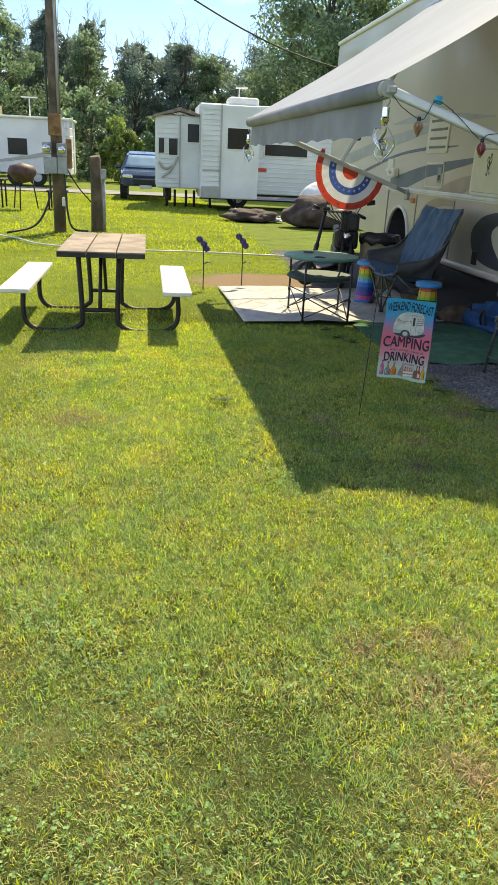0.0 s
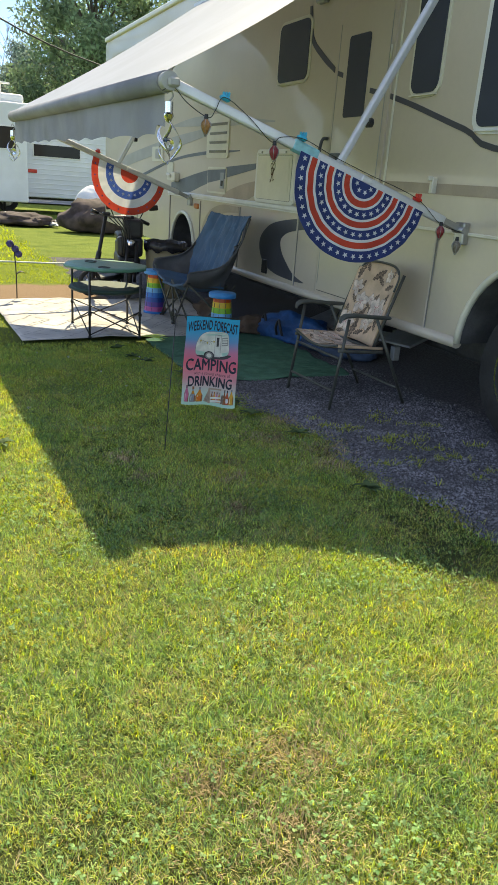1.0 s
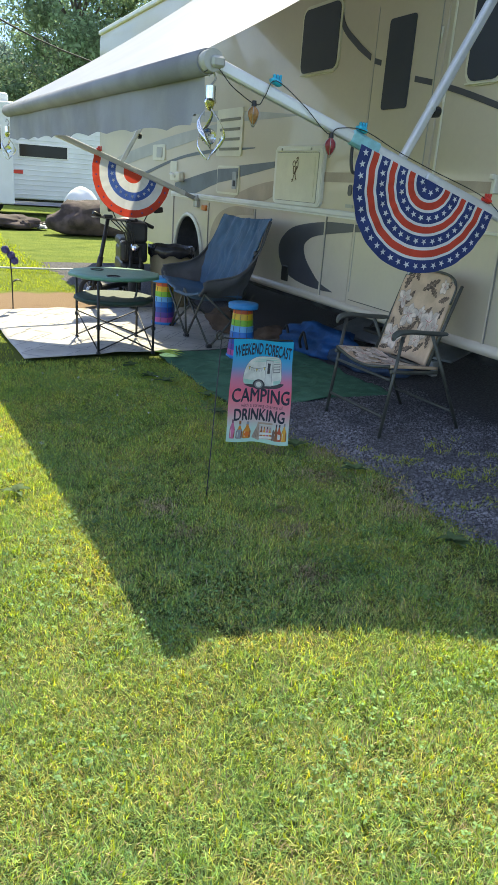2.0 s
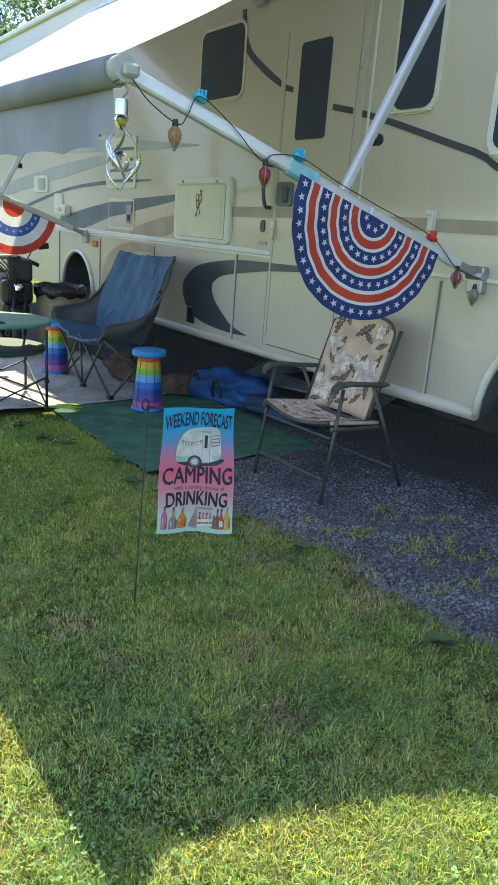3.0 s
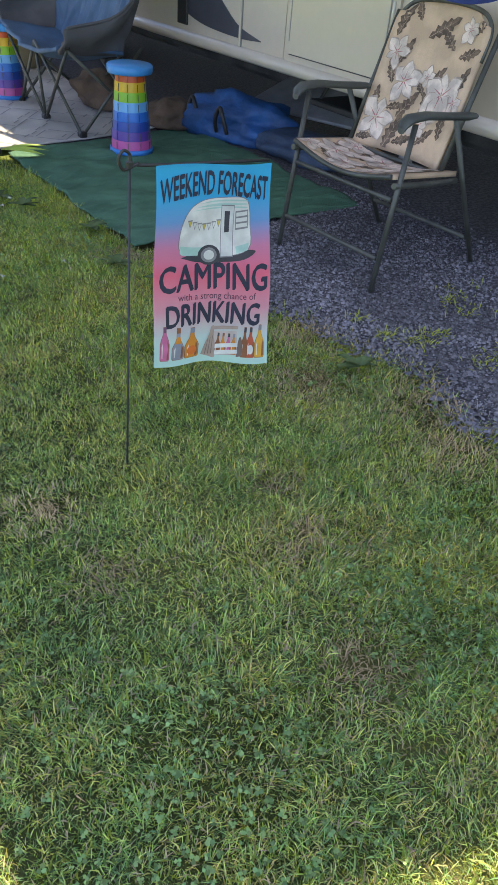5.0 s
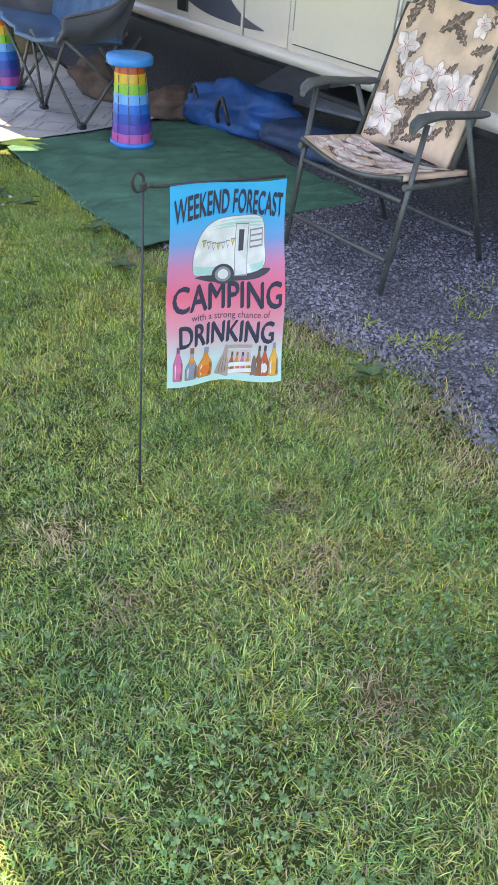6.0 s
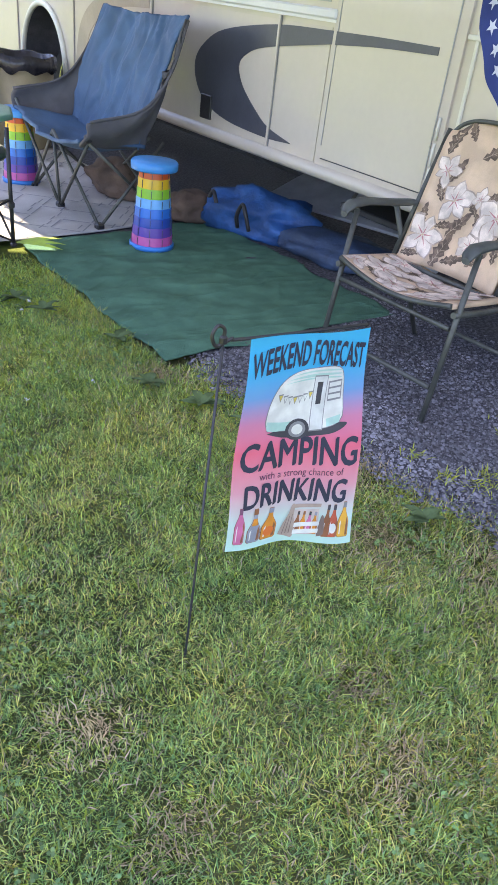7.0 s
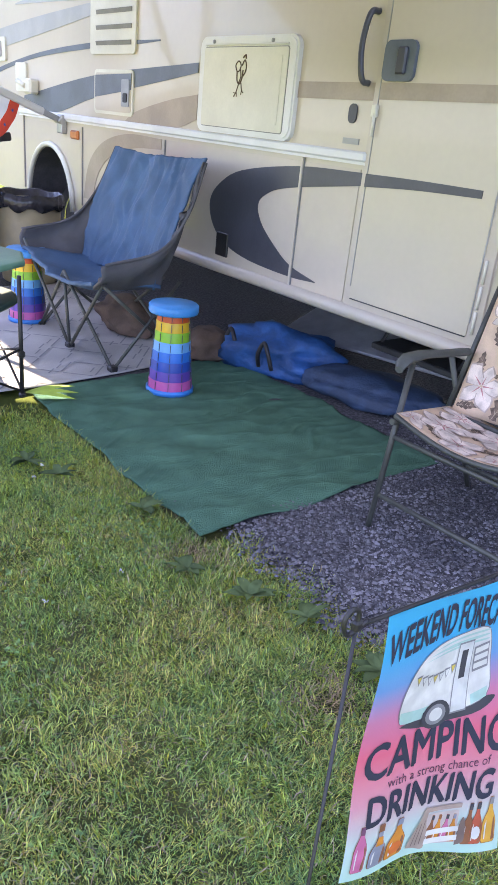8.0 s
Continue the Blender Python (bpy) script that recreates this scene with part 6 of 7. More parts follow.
def build_camp_table():
    e = thing("folding_camp_table", (1.87, 8.1, 0), "round green fabric folding camp table with black legs on the mat", "table")
    c = Vector((1.815, 8.14, 0))
    bm = B()
    lathe(bm, [(0.345, 0.553), (0.366, 0.558), (0.369, 0.577), (0.355, 0.584), (0.2, 0.578), (0.0, 0.576)], c, 10)
    part("tabletop", bm, TABLE_G, e, "pale green fabric top")
    bm = B()
    lathe(bm, [(0.30, 0.36), (0.33, 0.385), (0.31, 0.40), (0.15, 0.345), (0.0, 0.34)], c, 12)
    part("lower_shelf", bm, TABLE_D, e, "dark green sagging shelf")
    for k, u in enumerate((0.3, 0.62)):
        bm = B()
        lathe(bm, [(0.05, 0.572), (0.055, 0.585), (0.048, 0.586), (0.044, 0.578)], c + Vector((0.22 * math.cos(k * 2.4 + 2), 0.22 * math.sin(k * 2.4 + 2), 0)), 16)
        part("cup_ring", bm, BLACK, e)
    feet = [(1.59, 7.77), (2.01, 7.73), (2.07, 8.36), (1.57, 8.40)]
    for k, (x, y) in enumerate(feet):
        bm = B()
        tube(bm, [(x, y, 0.012), (x, y, 0.56)], 0.010, 8)
        leg = part("leg", bm, BLACK, e)
        bm = B()
        box(bm, (x, y, 0.022), (0.03, 0.03, 0.022), bevel=0.006)
        part("foot_cap", bm, BLACK, leg)
        bm = B()
        box(bm, (x, y, 0.215), (0.03, 0.03, 0.03), bevel=0.006)
        part("joint", bm, BLACK, leg)
        x2, y2 = feet[(k + 1) % 4]
        for za, zc in ((0.04, 0.24), (0.24, 0.04)):
            bm = B()
            tube(bm, [(x, y, za), (x2, y2, zc)], 0.006, 6)
            part("cross_brace", bm, BLACK, e)


def build_picnic_table():
    e = thing("picnic_table", (-0.18, 7.85, 0), "weathered picnic table on dark bent steel tube frame", "picnic table")
    zt = 0.67
    y0, y1 = 7.08, 8.62
    for k in range(3):
        bm = B()
        w = 0.222
        box(bm, (-0.545 + 0.115 + k * 0.232, (y0 + y1) / 2, zt - 0.006), (w, y1 - y0, 0.012), bevel=0.003)
        box(bm, (-0.545 + 0.115 + k * 0.232, (y0 + y1) / 2, zt - 0.03), (w - 0.004, y1 - y0 - 0.004, 0.035), bevel=0.003, mi=1)
        part("top_board", bm, [WOOD, WOOD_EDGE], e, "weathered grey-brown board")
    for y in (7.36, 8.34):
        for x in (-0.40, -0.07):
            bm = B()
            out = -0.86 if x < -0.2 else 0.42
            bx = x + (0.02 if x < -0.2 else -0.02)
            sg = -1 if out < x else 1
            tube(bm, curve([(x, y, zt - 0.05), (bx, y, 0.11), (bx + 0.03 * sg, y, 0.03), (bx + 0.12 * sg, y, -0.012), ((x + out) / 2, y, -0.016), (out - 0.12 * sg, y, -0.012), (out - 0.03 * sg, y, 0.04), (out, y, 0.14), (out - 0.01 * sg, y, 0.33)], 5), 0.021, 10)
            part("tube_leg", bm, DARK_TUBE, e, "dark painted steel tube leg")
        bm = B()
        tube(bm, [(-0.40, y, 0.16), (-0.07, y, 0.16)], 0.018, 8)
        part("cross_bar", bm, DARK_TUBE, e)
        bm = B()
        tube(bm, [(-0.40, y, zt - 0.06), (-0.07, y, zt - 0.06)], 0.02, 8)
        part("cross_bar", bm, DARK_TUBE, e)
        bm = B()
        tube(bm, [(-0.235, y, 0.16), (-0.235, 7.85 + (y - 7.85) * 0.35, zt - 0.06)], 0.016, 8)
        part("brace", bm, DARK_TUBE, e)
    for x0, sgn in ((-0.90, -1), (0.42, 1)):
        bm = B()
        box(bm, (x0 - 0.02 * sgn, (y0 + y1) / 2, 0.355), (0.235, y1 - y0 + 0.04, 0.035), bevel=0.006)
        b = part("bench_board", bm, BENCH_W, e, "white painted bench board")


# ---- clutter round the motorhome ----
def lump(name, c, s, material, label, category, seed, yaw=0.0, rough=0.25):
    bm = B()
    bmesh.ops.create_icosphere(bm, subdivisions=4, radius=1.0)
    m = Matrix.Rotation(yaw, 3, "Z")
    for v in bm.verts:
        d = v.co.copy()
        k = 1 + rough * noise.noise(d * 1.7 + Vector((seed, 0, 0))) + rough * 0.4 * noise.noise(d * 5 + Vector((0, seed, 0)))
        p = Vector((d.x * s[0], d.y * s[1], d.z * s[2])) * k
        p.z = max(p.z, -s[2] * 0.62)
        v.co = m @ p + Vector((c[0], c[1], c[2] + s[2] * 0.62))
    ob = tagged(part(name, bm, material, smooth=True), label, category)
    return settle(ob) if 2.2 < c[0] < 6 and c[1] < 12 else ob


def build_clutter():
    lump("storage_bag", (3.50, 7.68, 0.008), (0.22, 0.34, 0.15), BAG_BLUE, "bright blue soft bag lying under the motorhome", "bag", 1.3, 0.5, 0.35)
    bag = bpy.data.objects["storage_bag"]
    for y in (7.55, 7.85):
        bm = B()
        tube(bm, curve([(3.27, y - 0.05, 0.06), (3.25, y - 0.03, 0.15), (3.26, y + 0.02, 0.19), (3.25, y + 0.05, 0.12), (3.27, y + 0.06, 0.05)], 4), 0.012, 6)
        part("strap", bm, BLACK, bag, "black webbing strap")
    lump("folded_bag", (3.62, 7.10, 0.008), (0.20, 0.40, 0.085), BAG_SLATE, "slate-blue folded fabric bag under the motorhome", "bag", 4.1, 0.35, 0.25)
    lump("dark_bag", (3.02, 8.62, 0.03), (0.15, 0.24, 0.12), BROWN_BAG, "dark brown bag pushed under the camp chair", "bag", 3.3, 0.1, 0.3)
    lump("canvas_bag", (3.22, 8.05, 0.008), (0.17, 0.16, 0.10), BROWN_BAG, "brown canvas bag on the ground beside the stool", "bag", 7.7, 0.2, 0.3)
    e = thing("loose_board", (4.1, 7.2, 0), "pale board lying under the motorhome", "board")
    bm = B()
    box(bm, (4.15, 7.35, 0.20), (0.55, 1.5, 0.02), Matrix.Rotation(radians(-18), 3, "Y") @ Matrix.Rotation(radians(8), 3, "Z"), bevel=0.004)
    box(bm, (3.98, 6.75, 0.06), (0.06, 0.06, 0.12), bevel=0.004)
    box(bm, (3.98, 7.95, 0.06), (0.06, 0.06, 0.12), bevel=0.004)
    part("board", bm, GREYBOX, e)
    e = thing("folding_step", (3.6, 6.75, 0), "dark folded entry step hanging below the door", "step")
    bm = B()
    box(bm, (3.62, 6.75, 0.33), (0.34, 0.5, 0.03), bevel=0.006)
    part("tread", bm, BLACK, e)
    for y in (6.52, 6.98):
        bm = B()
        tube(bm, [(3.62, y, 0.50), (3.5, y, 0.34), (3.75, y, 0.30)], 0.012, 6)
        part("bracket", bm, BLACK, e)
    # bin
    e = thing("rubbish_bin", (2.95, 10.05, 0), "tan rubbish bin with a black liner folded over the rim", "bin")
    c = Vector((2.98, 10.08, 0))
    bm = B()
    lathe(bm, [(0.19, 0.0), (0.20, 0.01), (0.235, 0.58)], c, 24)
    part("tub", bm, TAN, e)
    bm = B()
    lathe(bm, [(0.215, 0.46), (0.236, 0.625), (0.248, 0.632), (0.252, 0.58), (0.248, 0.53)], c, 72, wave=lambda v, a: Vector((v.x * (1 + 0.012 * math.sin(a * 23) + 0.01 * math.sin(a * 9)), v.y * (1 + 0.012 * math.sin(a * 23) + 0.01 * math.sin(a * 9)), v.z + 0.006 * math.sin(a * 7 + 1) + (0.018 * math.sin(a * 9) if v.z < 0.56 else 0))))
    part("liner", bm, BINBAG, e, "shiny black plastic liner")
    # small yellow-green leaf shape of three flat blades by the table foot
    e = thing("yellow_green_leaf_shape", (2.12, 7.72, 0), "yellow-green leaf shape lying by the table foot", "ornament")
    for k, a in enumerate((-0.5, -0.15, 0.25)):
        bm = B()
        ca, sa = math.cos(a - 0.3), math.sin(a - 0.3)
        sheet(bm, lambda u, v, ca=ca, sa=sa: Vector((2.03 + ca * v * 0.24 - sa * (u - 0.5) * 0.05 * math.sin(math.pi * min(1, v * 0.9 + 0.1)), 7.74 + sa * v * 0.24 + ca * (u - 0.5) * 0.05 * math.sin(math.pi * min(1, v * 0.9 + 0.1)), 0.028 + 0.012 * math.sin(v * 3))), 2, 6)
        part("blade", bm, mat("flat_yellow_green", (0.42, 0.62, 0.06), 0.5, var=0.1, scale=20, bump=0.0), e)


def bike_wheel(parent, c, r, turn, w=0.16):
    """A small spoked wheel; turn is the heading of its axle about z."""
    c, rot = Vector(c), Matrix.Rotation(turn, 3, "Z")
    bm = B()
    ring = [c + rot @ Vector((math.cos(a) * r * (1 - w), 0, math.sin(a) * r * (1 - w))) for a in (k * math.pi / 14 for k in range(29))]
    tube(bm, ring, r * w, 8, cap=False)
    wh = part("wheel", bm, RUBBER, parent)
    bm = B()
    bmesh.ops.create_cone(bm, cap_ends=True, segments=14, radius1=r * 0.3, radius2=r * 0.3, depth=0.05, matrix=Matrix.Translation(c) @ rot.to_4x4() @ Matrix.Rotation(radians(90), 4, "X"))
    part("hub", bm, STEEL, wh)
    for k in range(6):
        a = k * math.pi / 3
        bm = B()
        tube(bm, [c + rot @ Vector((math.cos(a) * r * 0.25, 0, math.sin(a) * r * 0.25)), c + rot @ Vector((math.cos(a) * r * 0.78, 0, math.sin(a) * r * 0.78))], 0.006, 5)
        part("spoke", bm, STEEL, wh)


def build_scooter():
    e = thing("electric_scooter", (2.2, 10.1, 0), "black stand-up electric scooter leaning by the camp table", "scooter")

    def T(name, pts, r, mt=BLACK, p=e):
        bm = B()
        tube(bm, pts, r, 8)
        return part(name, bm, mt, p)
    bike_wheel(e, (2.09, 10.05, 0.15), 0.15, 0.35)
    bike_wheel(e, (2.62, 10.62, 0.13), 0.13, 0.8)
    T("stem", [(2.13, 10.06, 0.20), (2.19, 10.06, 0.45), (2.27, 10.05, 0.88)], 0.021)
    T("stem_sleeve", [(2.17, 10.06, 0.36), (2.20, 10.06, 0.50)], 0.030)
    T("fork", [(2.12, 10.02, 0.30), (2.09, 10.0, 0.15)], 0.012)
    T("fork", [(2.12, 10.11, 0.30), (2.09, 10.10, 0.15)], 0.012)
    hb = T("handlebar", curve([(2.12, 10.0, 0.935), (2.20, 10.02, 0.90), (2.29, 10.05, 0.885), (2.44, 10.08, 0.87), (2.55, 10.10, 0.86)], 4), 0.012, STEEL)
    T("grip", [(2.10, 9.995, 0.94), (2.18, 10.015, 0.907)], 0.019, BLACK, hb)
    T("grip", [(2.48, 10.09, 0.866), (2.57, 10.105, 0.858)], 0.019, BLACK, hb)
    T("brake_lever", [(2.19, 9.99, 0.895), (2.08, 9.95, 0.90)], 0.006, STEEL, hb)
    bm = B()
    box(bm, (2.27, 10.04, 0.905), (0.09, 0.06, 0.035), bevel=0.01)
    part("display", bm, BLACK, e)
    bm = B()
    box(bm, (2.36, 10.34, 0.17), (0.62, 0.17, 0.06), Matrix.Rotation(radians(45), 3, "Z"), bevel=0.015)
    part("deck", bm, BLACK, e)
    for k in range(5):
        T("cable", curve([(2.30 + 0.05 * k, 10.04, 0.87), (2.44 + 0.025 * k, 10.0, 0.72), (2.45 + 0.025 * k, 10.03, 0.46)], 4), 0.006)

    m = thing("moped", (2.7, 10.0, 0), "black electric moped with mirrors and a carry box", "moped")
    bike_wheel(m, (2.58, 9.66, 0.19), 0.19, radians(72), 0.22)
    bike_wheel(m, (2.80, 10.75, 0.19), 0.19, radians(80), 0.22)
    T("fork", [(2.55, 9.66, 0.19), (2.62, 9.84, 0.62)], 0.018, BLACK, m)
    T("fork", [(2.65, 9.64, 0.19), (2.72, 9.82, 0.62)], 0.018, BLACK, m)
    T("head_tube", [(2.67, 9.84, 0.50), (2.70, 9.98, 0.88)], 0.028, BLACK, m)
    T("handlebar", curve([(2.46, 10.02, 0.86), (2.58, 9.98, 0.88), (2.72, 9.97, 0.87), (2.90, 10.04, 0.81)], 4), 0.013, STEEL, m)
    T("grip", [(2.80, 10.0, 0.845), (2.92, 10.05, 0.80)], 0.020, BLACK, m)
    for nm, c, sz, bv in (("carry_box", (2.69, 9.90, 0.755), (0.22, 0.18, 0.20), 0.035), ("front_apron", (2.665, 9.92, 0.555), (0.29, 0.16, 0.22), 0.04), ("body_shell", (2.72, 10.25, 0.34), (0.26, 0.70, 0.22), 0.05), ("saddle", (2.76, 10.45, 0.62), (0.24, 0.5, 0.10), 0.035), ("rear_shell", (2.78, 10.55, 0.47), (0.22, 0.45, 0.2), 0.04), ("mudguard", (2.60, 9.68, 0.40), (0.11, 0.24, 0.03), 0.012)):
        bm = B()
        box(bm, c, sz, Matrix.Rotation(radians(-10), 3, "Z"), bevel=bv, seg=3)
        part(nm, bm, BLACK, m)
    bm = B()
    bmesh.ops.create_uvsphere(bm, u_segments=14, v_segments=8, radius=0.055, matrix=Matrix.Translation((2.655, 9.835, 0.60)))
    part("headlight", bm, CHROME, m)
    for a, b in (((2.50, 10.01, 0.87), (2.42, 10.02, 0.97)), ((2.80, 10.0, 0.86), (2.93, 10.05, 0.975))):
        st = T("mirror_stalk", curve([a, lerp(a, b, 0.6) + Vector((0, 0, 0.045)), b], 4), 0.006, BLACK, m)
        bm = B()
        box(bm, Vector(b) + Vector((0.045, 0, 0.008)), (0.11, 0.03, 0.06), Matrix.Rotation(radians(-8), 3, "Y"), bevel=0.014, seg=2)
        part("mirror", bm, BLACK, st)
    m.location += Vector((-0.10, 0.20, 0))


def build_garden_stakes():
    for x, y, h in ((0.79, 9.58, 0.55), (1.25, 9.72, 0.58)):
        e = thing("garden_stake", (x, y, 0), "purple pompom flower stake standing in the lawn", "garden ornament", "purple flower stakes")
        bm = B()
        tube(bm, curve([(x, y, -0.05), (x, y, 0.3), (x - 0.015, y, h)], 4), 0.006, 6)
        part("stem", bm, DARK_TUBE, e)
        rnd = random.Random(int(x * 100))
        for dx, dz in ((-0.05, 0.0), (0.0, -0.05), (0.03, -0.10)):
            bm = B()
            bmesh.ops.create_icosphere(bm, subdivisions=3, radius=0.036, matrix=Matrix.Translation((x + dx, y, h + dz)))
            for v in bm.verts:
                d = v.co - Vector((x + dx, y, h + dz))
                v.co += d * 0.25 * noise.noise(d * 90)
            part("pompom", bm, PURPLE, e, smooth=True)
        bm = B()
        sheet(bm, lambda u, v, x=x, y=y: Vector((x + 0.005 + v * 0.09, y + (u - 0.5) * 0.09 * math.sin(math.pi * v), 0.27 + 0.03 * math.sin(v * 3))), 2, 5, 0.006)
        part("leaf", bm, DARK_TUBE, e)


def build_utilities():
    e = thing("utility_pole", (-1.46, 15.75, 0), "weathered wooden utility pole with meter boxes and conduits", "utility pole")
    bm = B()
    tube(bm, [(-1.47, 15.75, -0.3), (-1.47, 15.75, 2.5), (-1.46, 15.75, 7.5)], 0.115, 14, r2=0.085)
    part("pole", bm, POLE_WOOD, e)
    for c, s, mt, nm in (((-1.47, 15.58, 1.85), (0.22, 0.14, 0.36), RUST, "breaker_box"), ((-1.62, 15.58, 1.46), (0.16, 0.12, 0.2), GREYBOX, "meter_box"), ((-1.36, 15.58, 1.44), (0.18, 0.12, 0.22), GREYBOX, "meter_box"), ((-1.57, 15.58, 1.17), (0.24, 0.12, 0.28), GREYBOX, "outlet_box"), ((-1.36, 15.58, 1.18), (0.17, 0.12, 0.3), GREYBOX, "outlet_box"), ((-1.24, 15.6, 1.38), (0.1, 0.1, 0.5), RUST, "cable_cover"), ((-1.36, 15.58, 0.55), (0.07, 0.06, 0.16), WHITE, "tag_plate")):
        bm = B()
        box(bm, c, s, bevel=0.012)
        b = part(nm, bm, mt, e)
        if nm == "meter_box":
            bm = B()
            lathe(bm, [(0.07, 0.0), (0.068, 0.05), (0.04, 0.075), (0.0, 0.08)], (c[0], c[1] - 0.06, c[2]), 18, Matrix.Rotation(radians(90), 3, "X"))
            part("meter_glass", bm, CHROME, b)
    for q, r, mt in (([(-1.6, 15.62, 1.05), (-1.62, 15.55, 0.6), (-1.85, 15.3, 0.15), (-2.3, 14.9, 0.03)], 0.02, BLACK), ([(-1.34, 15.6, 1.05), (-1.3, 15.5, 0.4), (-1.2, 15.4, 0.1), (-0.95, 15.6, 0.04)], 0.018, BLACK), ([(-1.28, 15.6, 1.1), (-1.1, 15.7, 0.8), (-0.9, 15.9, 0.55)], 0.012, BLACK), ([(-1.58, 15.64, 2.1), (-1.60, 15.64, 3.0), (-1.55, 15.66, 3.3)], 0.014, BLACK), ([(-1.40, 15.62, 2.05), (-1.40, 15.63, 6.5)], 0.02, GREYBOX)):
        bm = B()
        tube(bm, curve(q, 5), r, 8)
        part("conduit", bm, mt, e)
    e = thing("timber_post", (-0.80, 16.1, 0), "short weathered timber post with a conduit", "post")
    bm = B()
    tube(bm, [(-0.81, 16.1, -0.2), (-0.80, 16.1, 0.6), (-0.81, 16.08, 1.30), (-0.82, 16.07, 1.36)], 0.12, 12, r2=0.095)
    part("post", bm, POLE_WOOD, e)
    bm = B()
    tube(bm, [(-0.66, 16.0, 0.0), (-0.66, 16.0, 1.0)], 0.03, 8)
    box(bm, (-0.66, 15.97, 1.05), (0.1, 0.1, 0.18), bevel=0.01)
    part("conduit", bm, GREYBOX, e)
    # overhead wire
    e = thing("overhead_wire", (1.0, 17, 4.2), "black overhead service wire", "cable")
    bm = B()
    tube(bm, curve([(-1.46, 15.75, 5.6), (0.2, 16.6, 4.75), (1.0, 17.0, 4.23), (3.6, 18.6, 3.55), (8.0, 21.5, 3.3)], 6), 0.016, 6)
    part("wire", bm, BLACK, e)
    # hose across the lawn
    e = thing("garden_hose", (0, 13, 0), "pale garden hose lying across the lawn", "hose")
    bm = B()
    tube(bm, curve([(-4.5, 15.6, 0.02), (-2.35, 14.5, 0.025), (-1.43, 13.3, 0.025), (0.0, 12.9, 0.03), (1.0, 12.9, 0.03), (2.27, 12.75, 0.03), (3.3, 12.9, 0.03)], 6), 0.013, 8)
    part("hose", bm, HOSE, e)
    # charcoal grill and chairs far off
    e = thing("kettle_grill", (-3.0, 21.5, 0), "rusty round kettle grill on thin legs", "grill")
    bm = B()
    lathe(bm, [(0.0, 0.62), (0.22, 0.68), (0.34, 0.85), (0.36, 0.92), (0.30, 1.05), (0.0, 1.12)], (-3.0, 21.5, 0), 24)
    part("bowl", bm, mat("rusted_enamel", (0.10, 0.05, 0.045), 0.6, var=0.3, scale=8, bump=0.05), e)
    for k in range(3):
        a = k * 2.094 + 0.4
        bm = B()
        tube(bm, [(-3.0 + 0.25 * math.cos(a), 21.5 + 0.25 * math.sin(a), 0.7), (-3.0 + 0.36 * math.cos(a), 21.5 + 0.36 * math.sin(a), 0.0)], 0.018, 6)
        part("leg", bm, DARK_TUBE, e)
    for k, x in enumerate((-4.0, -2.2)):
        e = thing("picnic_bench" if k else "patio_table", (x, 22.0, 0), "dark metal outdoor furniture standing on the far lawn", "outdoor table")
        bm = B()
        box(bm, (x, 22.0, 0.68 if k == 0 else 0.45), (1.0 if k == 0 else 0.5, 0.7, 0.05), bevel=0.01)
        part("top", bm, DARK_TUBE, e)
        for sx in (-1, 1):
            for sy in (-1, 1):
                bm = B()
                tube(bm, [(x + sx * (0.42 if k == 0 else 0.2), 22 + sy * 0.28, 0), (x + sx * (0.42 if k == 0 else 0.2), 22 + sy * 0.28, 0.66 if k == 0 else 0.44)], 0.025, 6)
                part("leg", bm, DARK_TUBE, e)


# ---- neighbouring trailers ----
def trailer_box(parent, name, x0, x1, y0, y1, z0, z1, ribs=True, mt=None):
    bm = B()
    box(bm, ((x0 + x1) / 2, (y0 + y1) / 2, (z0 + z1) / 2), (x1 - x0, y1 - y0, z1 - z0), bevel=0.04, seg=2)
    b = part(name, bm, mt or TRAILER_W, parent)
    if ribs:
        n = int((z1 - z0) / 0.13)
        for k in range(1, n):
            z = z0 + (z1 - z0) * k / n
            bm = B()
            box(bm, ((x0 + x1) / 2, y0 - 0.006, z), (x1 - x0 - 0.1, 0.016, 0.022), bevel=0.004)
            part("siding_rib", bm, TRAILER_W, b)
    return b


def far_window(parent, x0, x1, z0, z1, y):
    bm = B()
    box(bm, ((x0 + x1) / 2, y - 0.01, (z0 + z1) / 2), (x1 - x0 + 0.07, 0.03, z1 - z0 + 0.07), bevel=0.01)
    w = part("window", bm, WHITE, parent)
    bm = B()
    box(bm, ((x0 + x1) / 2, y - 0.022, (z0 + z1) / 2), (x1 - x0, 0.03, z1 - z0), bevel=0.008)
    part("pane", bm, DARK_PANE, w)


def small_wheel(parent, x, y, r):
    bm = B()
    bmesh.ops.create_cone(bm, cap_ends=True, segments=24, radius1=r, radius2=r, depth=0.22, matrix=Matrix.Translation((x, y, r)) @ Matrix.Rotation(radians(90), 4, "X"))
    bmesh.ops.bevel(bm, geom=list(bm.edges), offset=0.02, segments=1, affect="EDGES")
    w = part("wheel", bm, RUBBER, parent)
    bm = B()
    bmesh.ops.create_cone(bm, cap_ends=True, segments=18, radius1=r * 0.55, radius2=r * 0.5, depth=0.03, matrix=Matrix.Translation((x, y - 0.12, r)) @ Matrix.Rotation(radians(90), 4, "X"))
    part("rim", bm, STEEL, w)


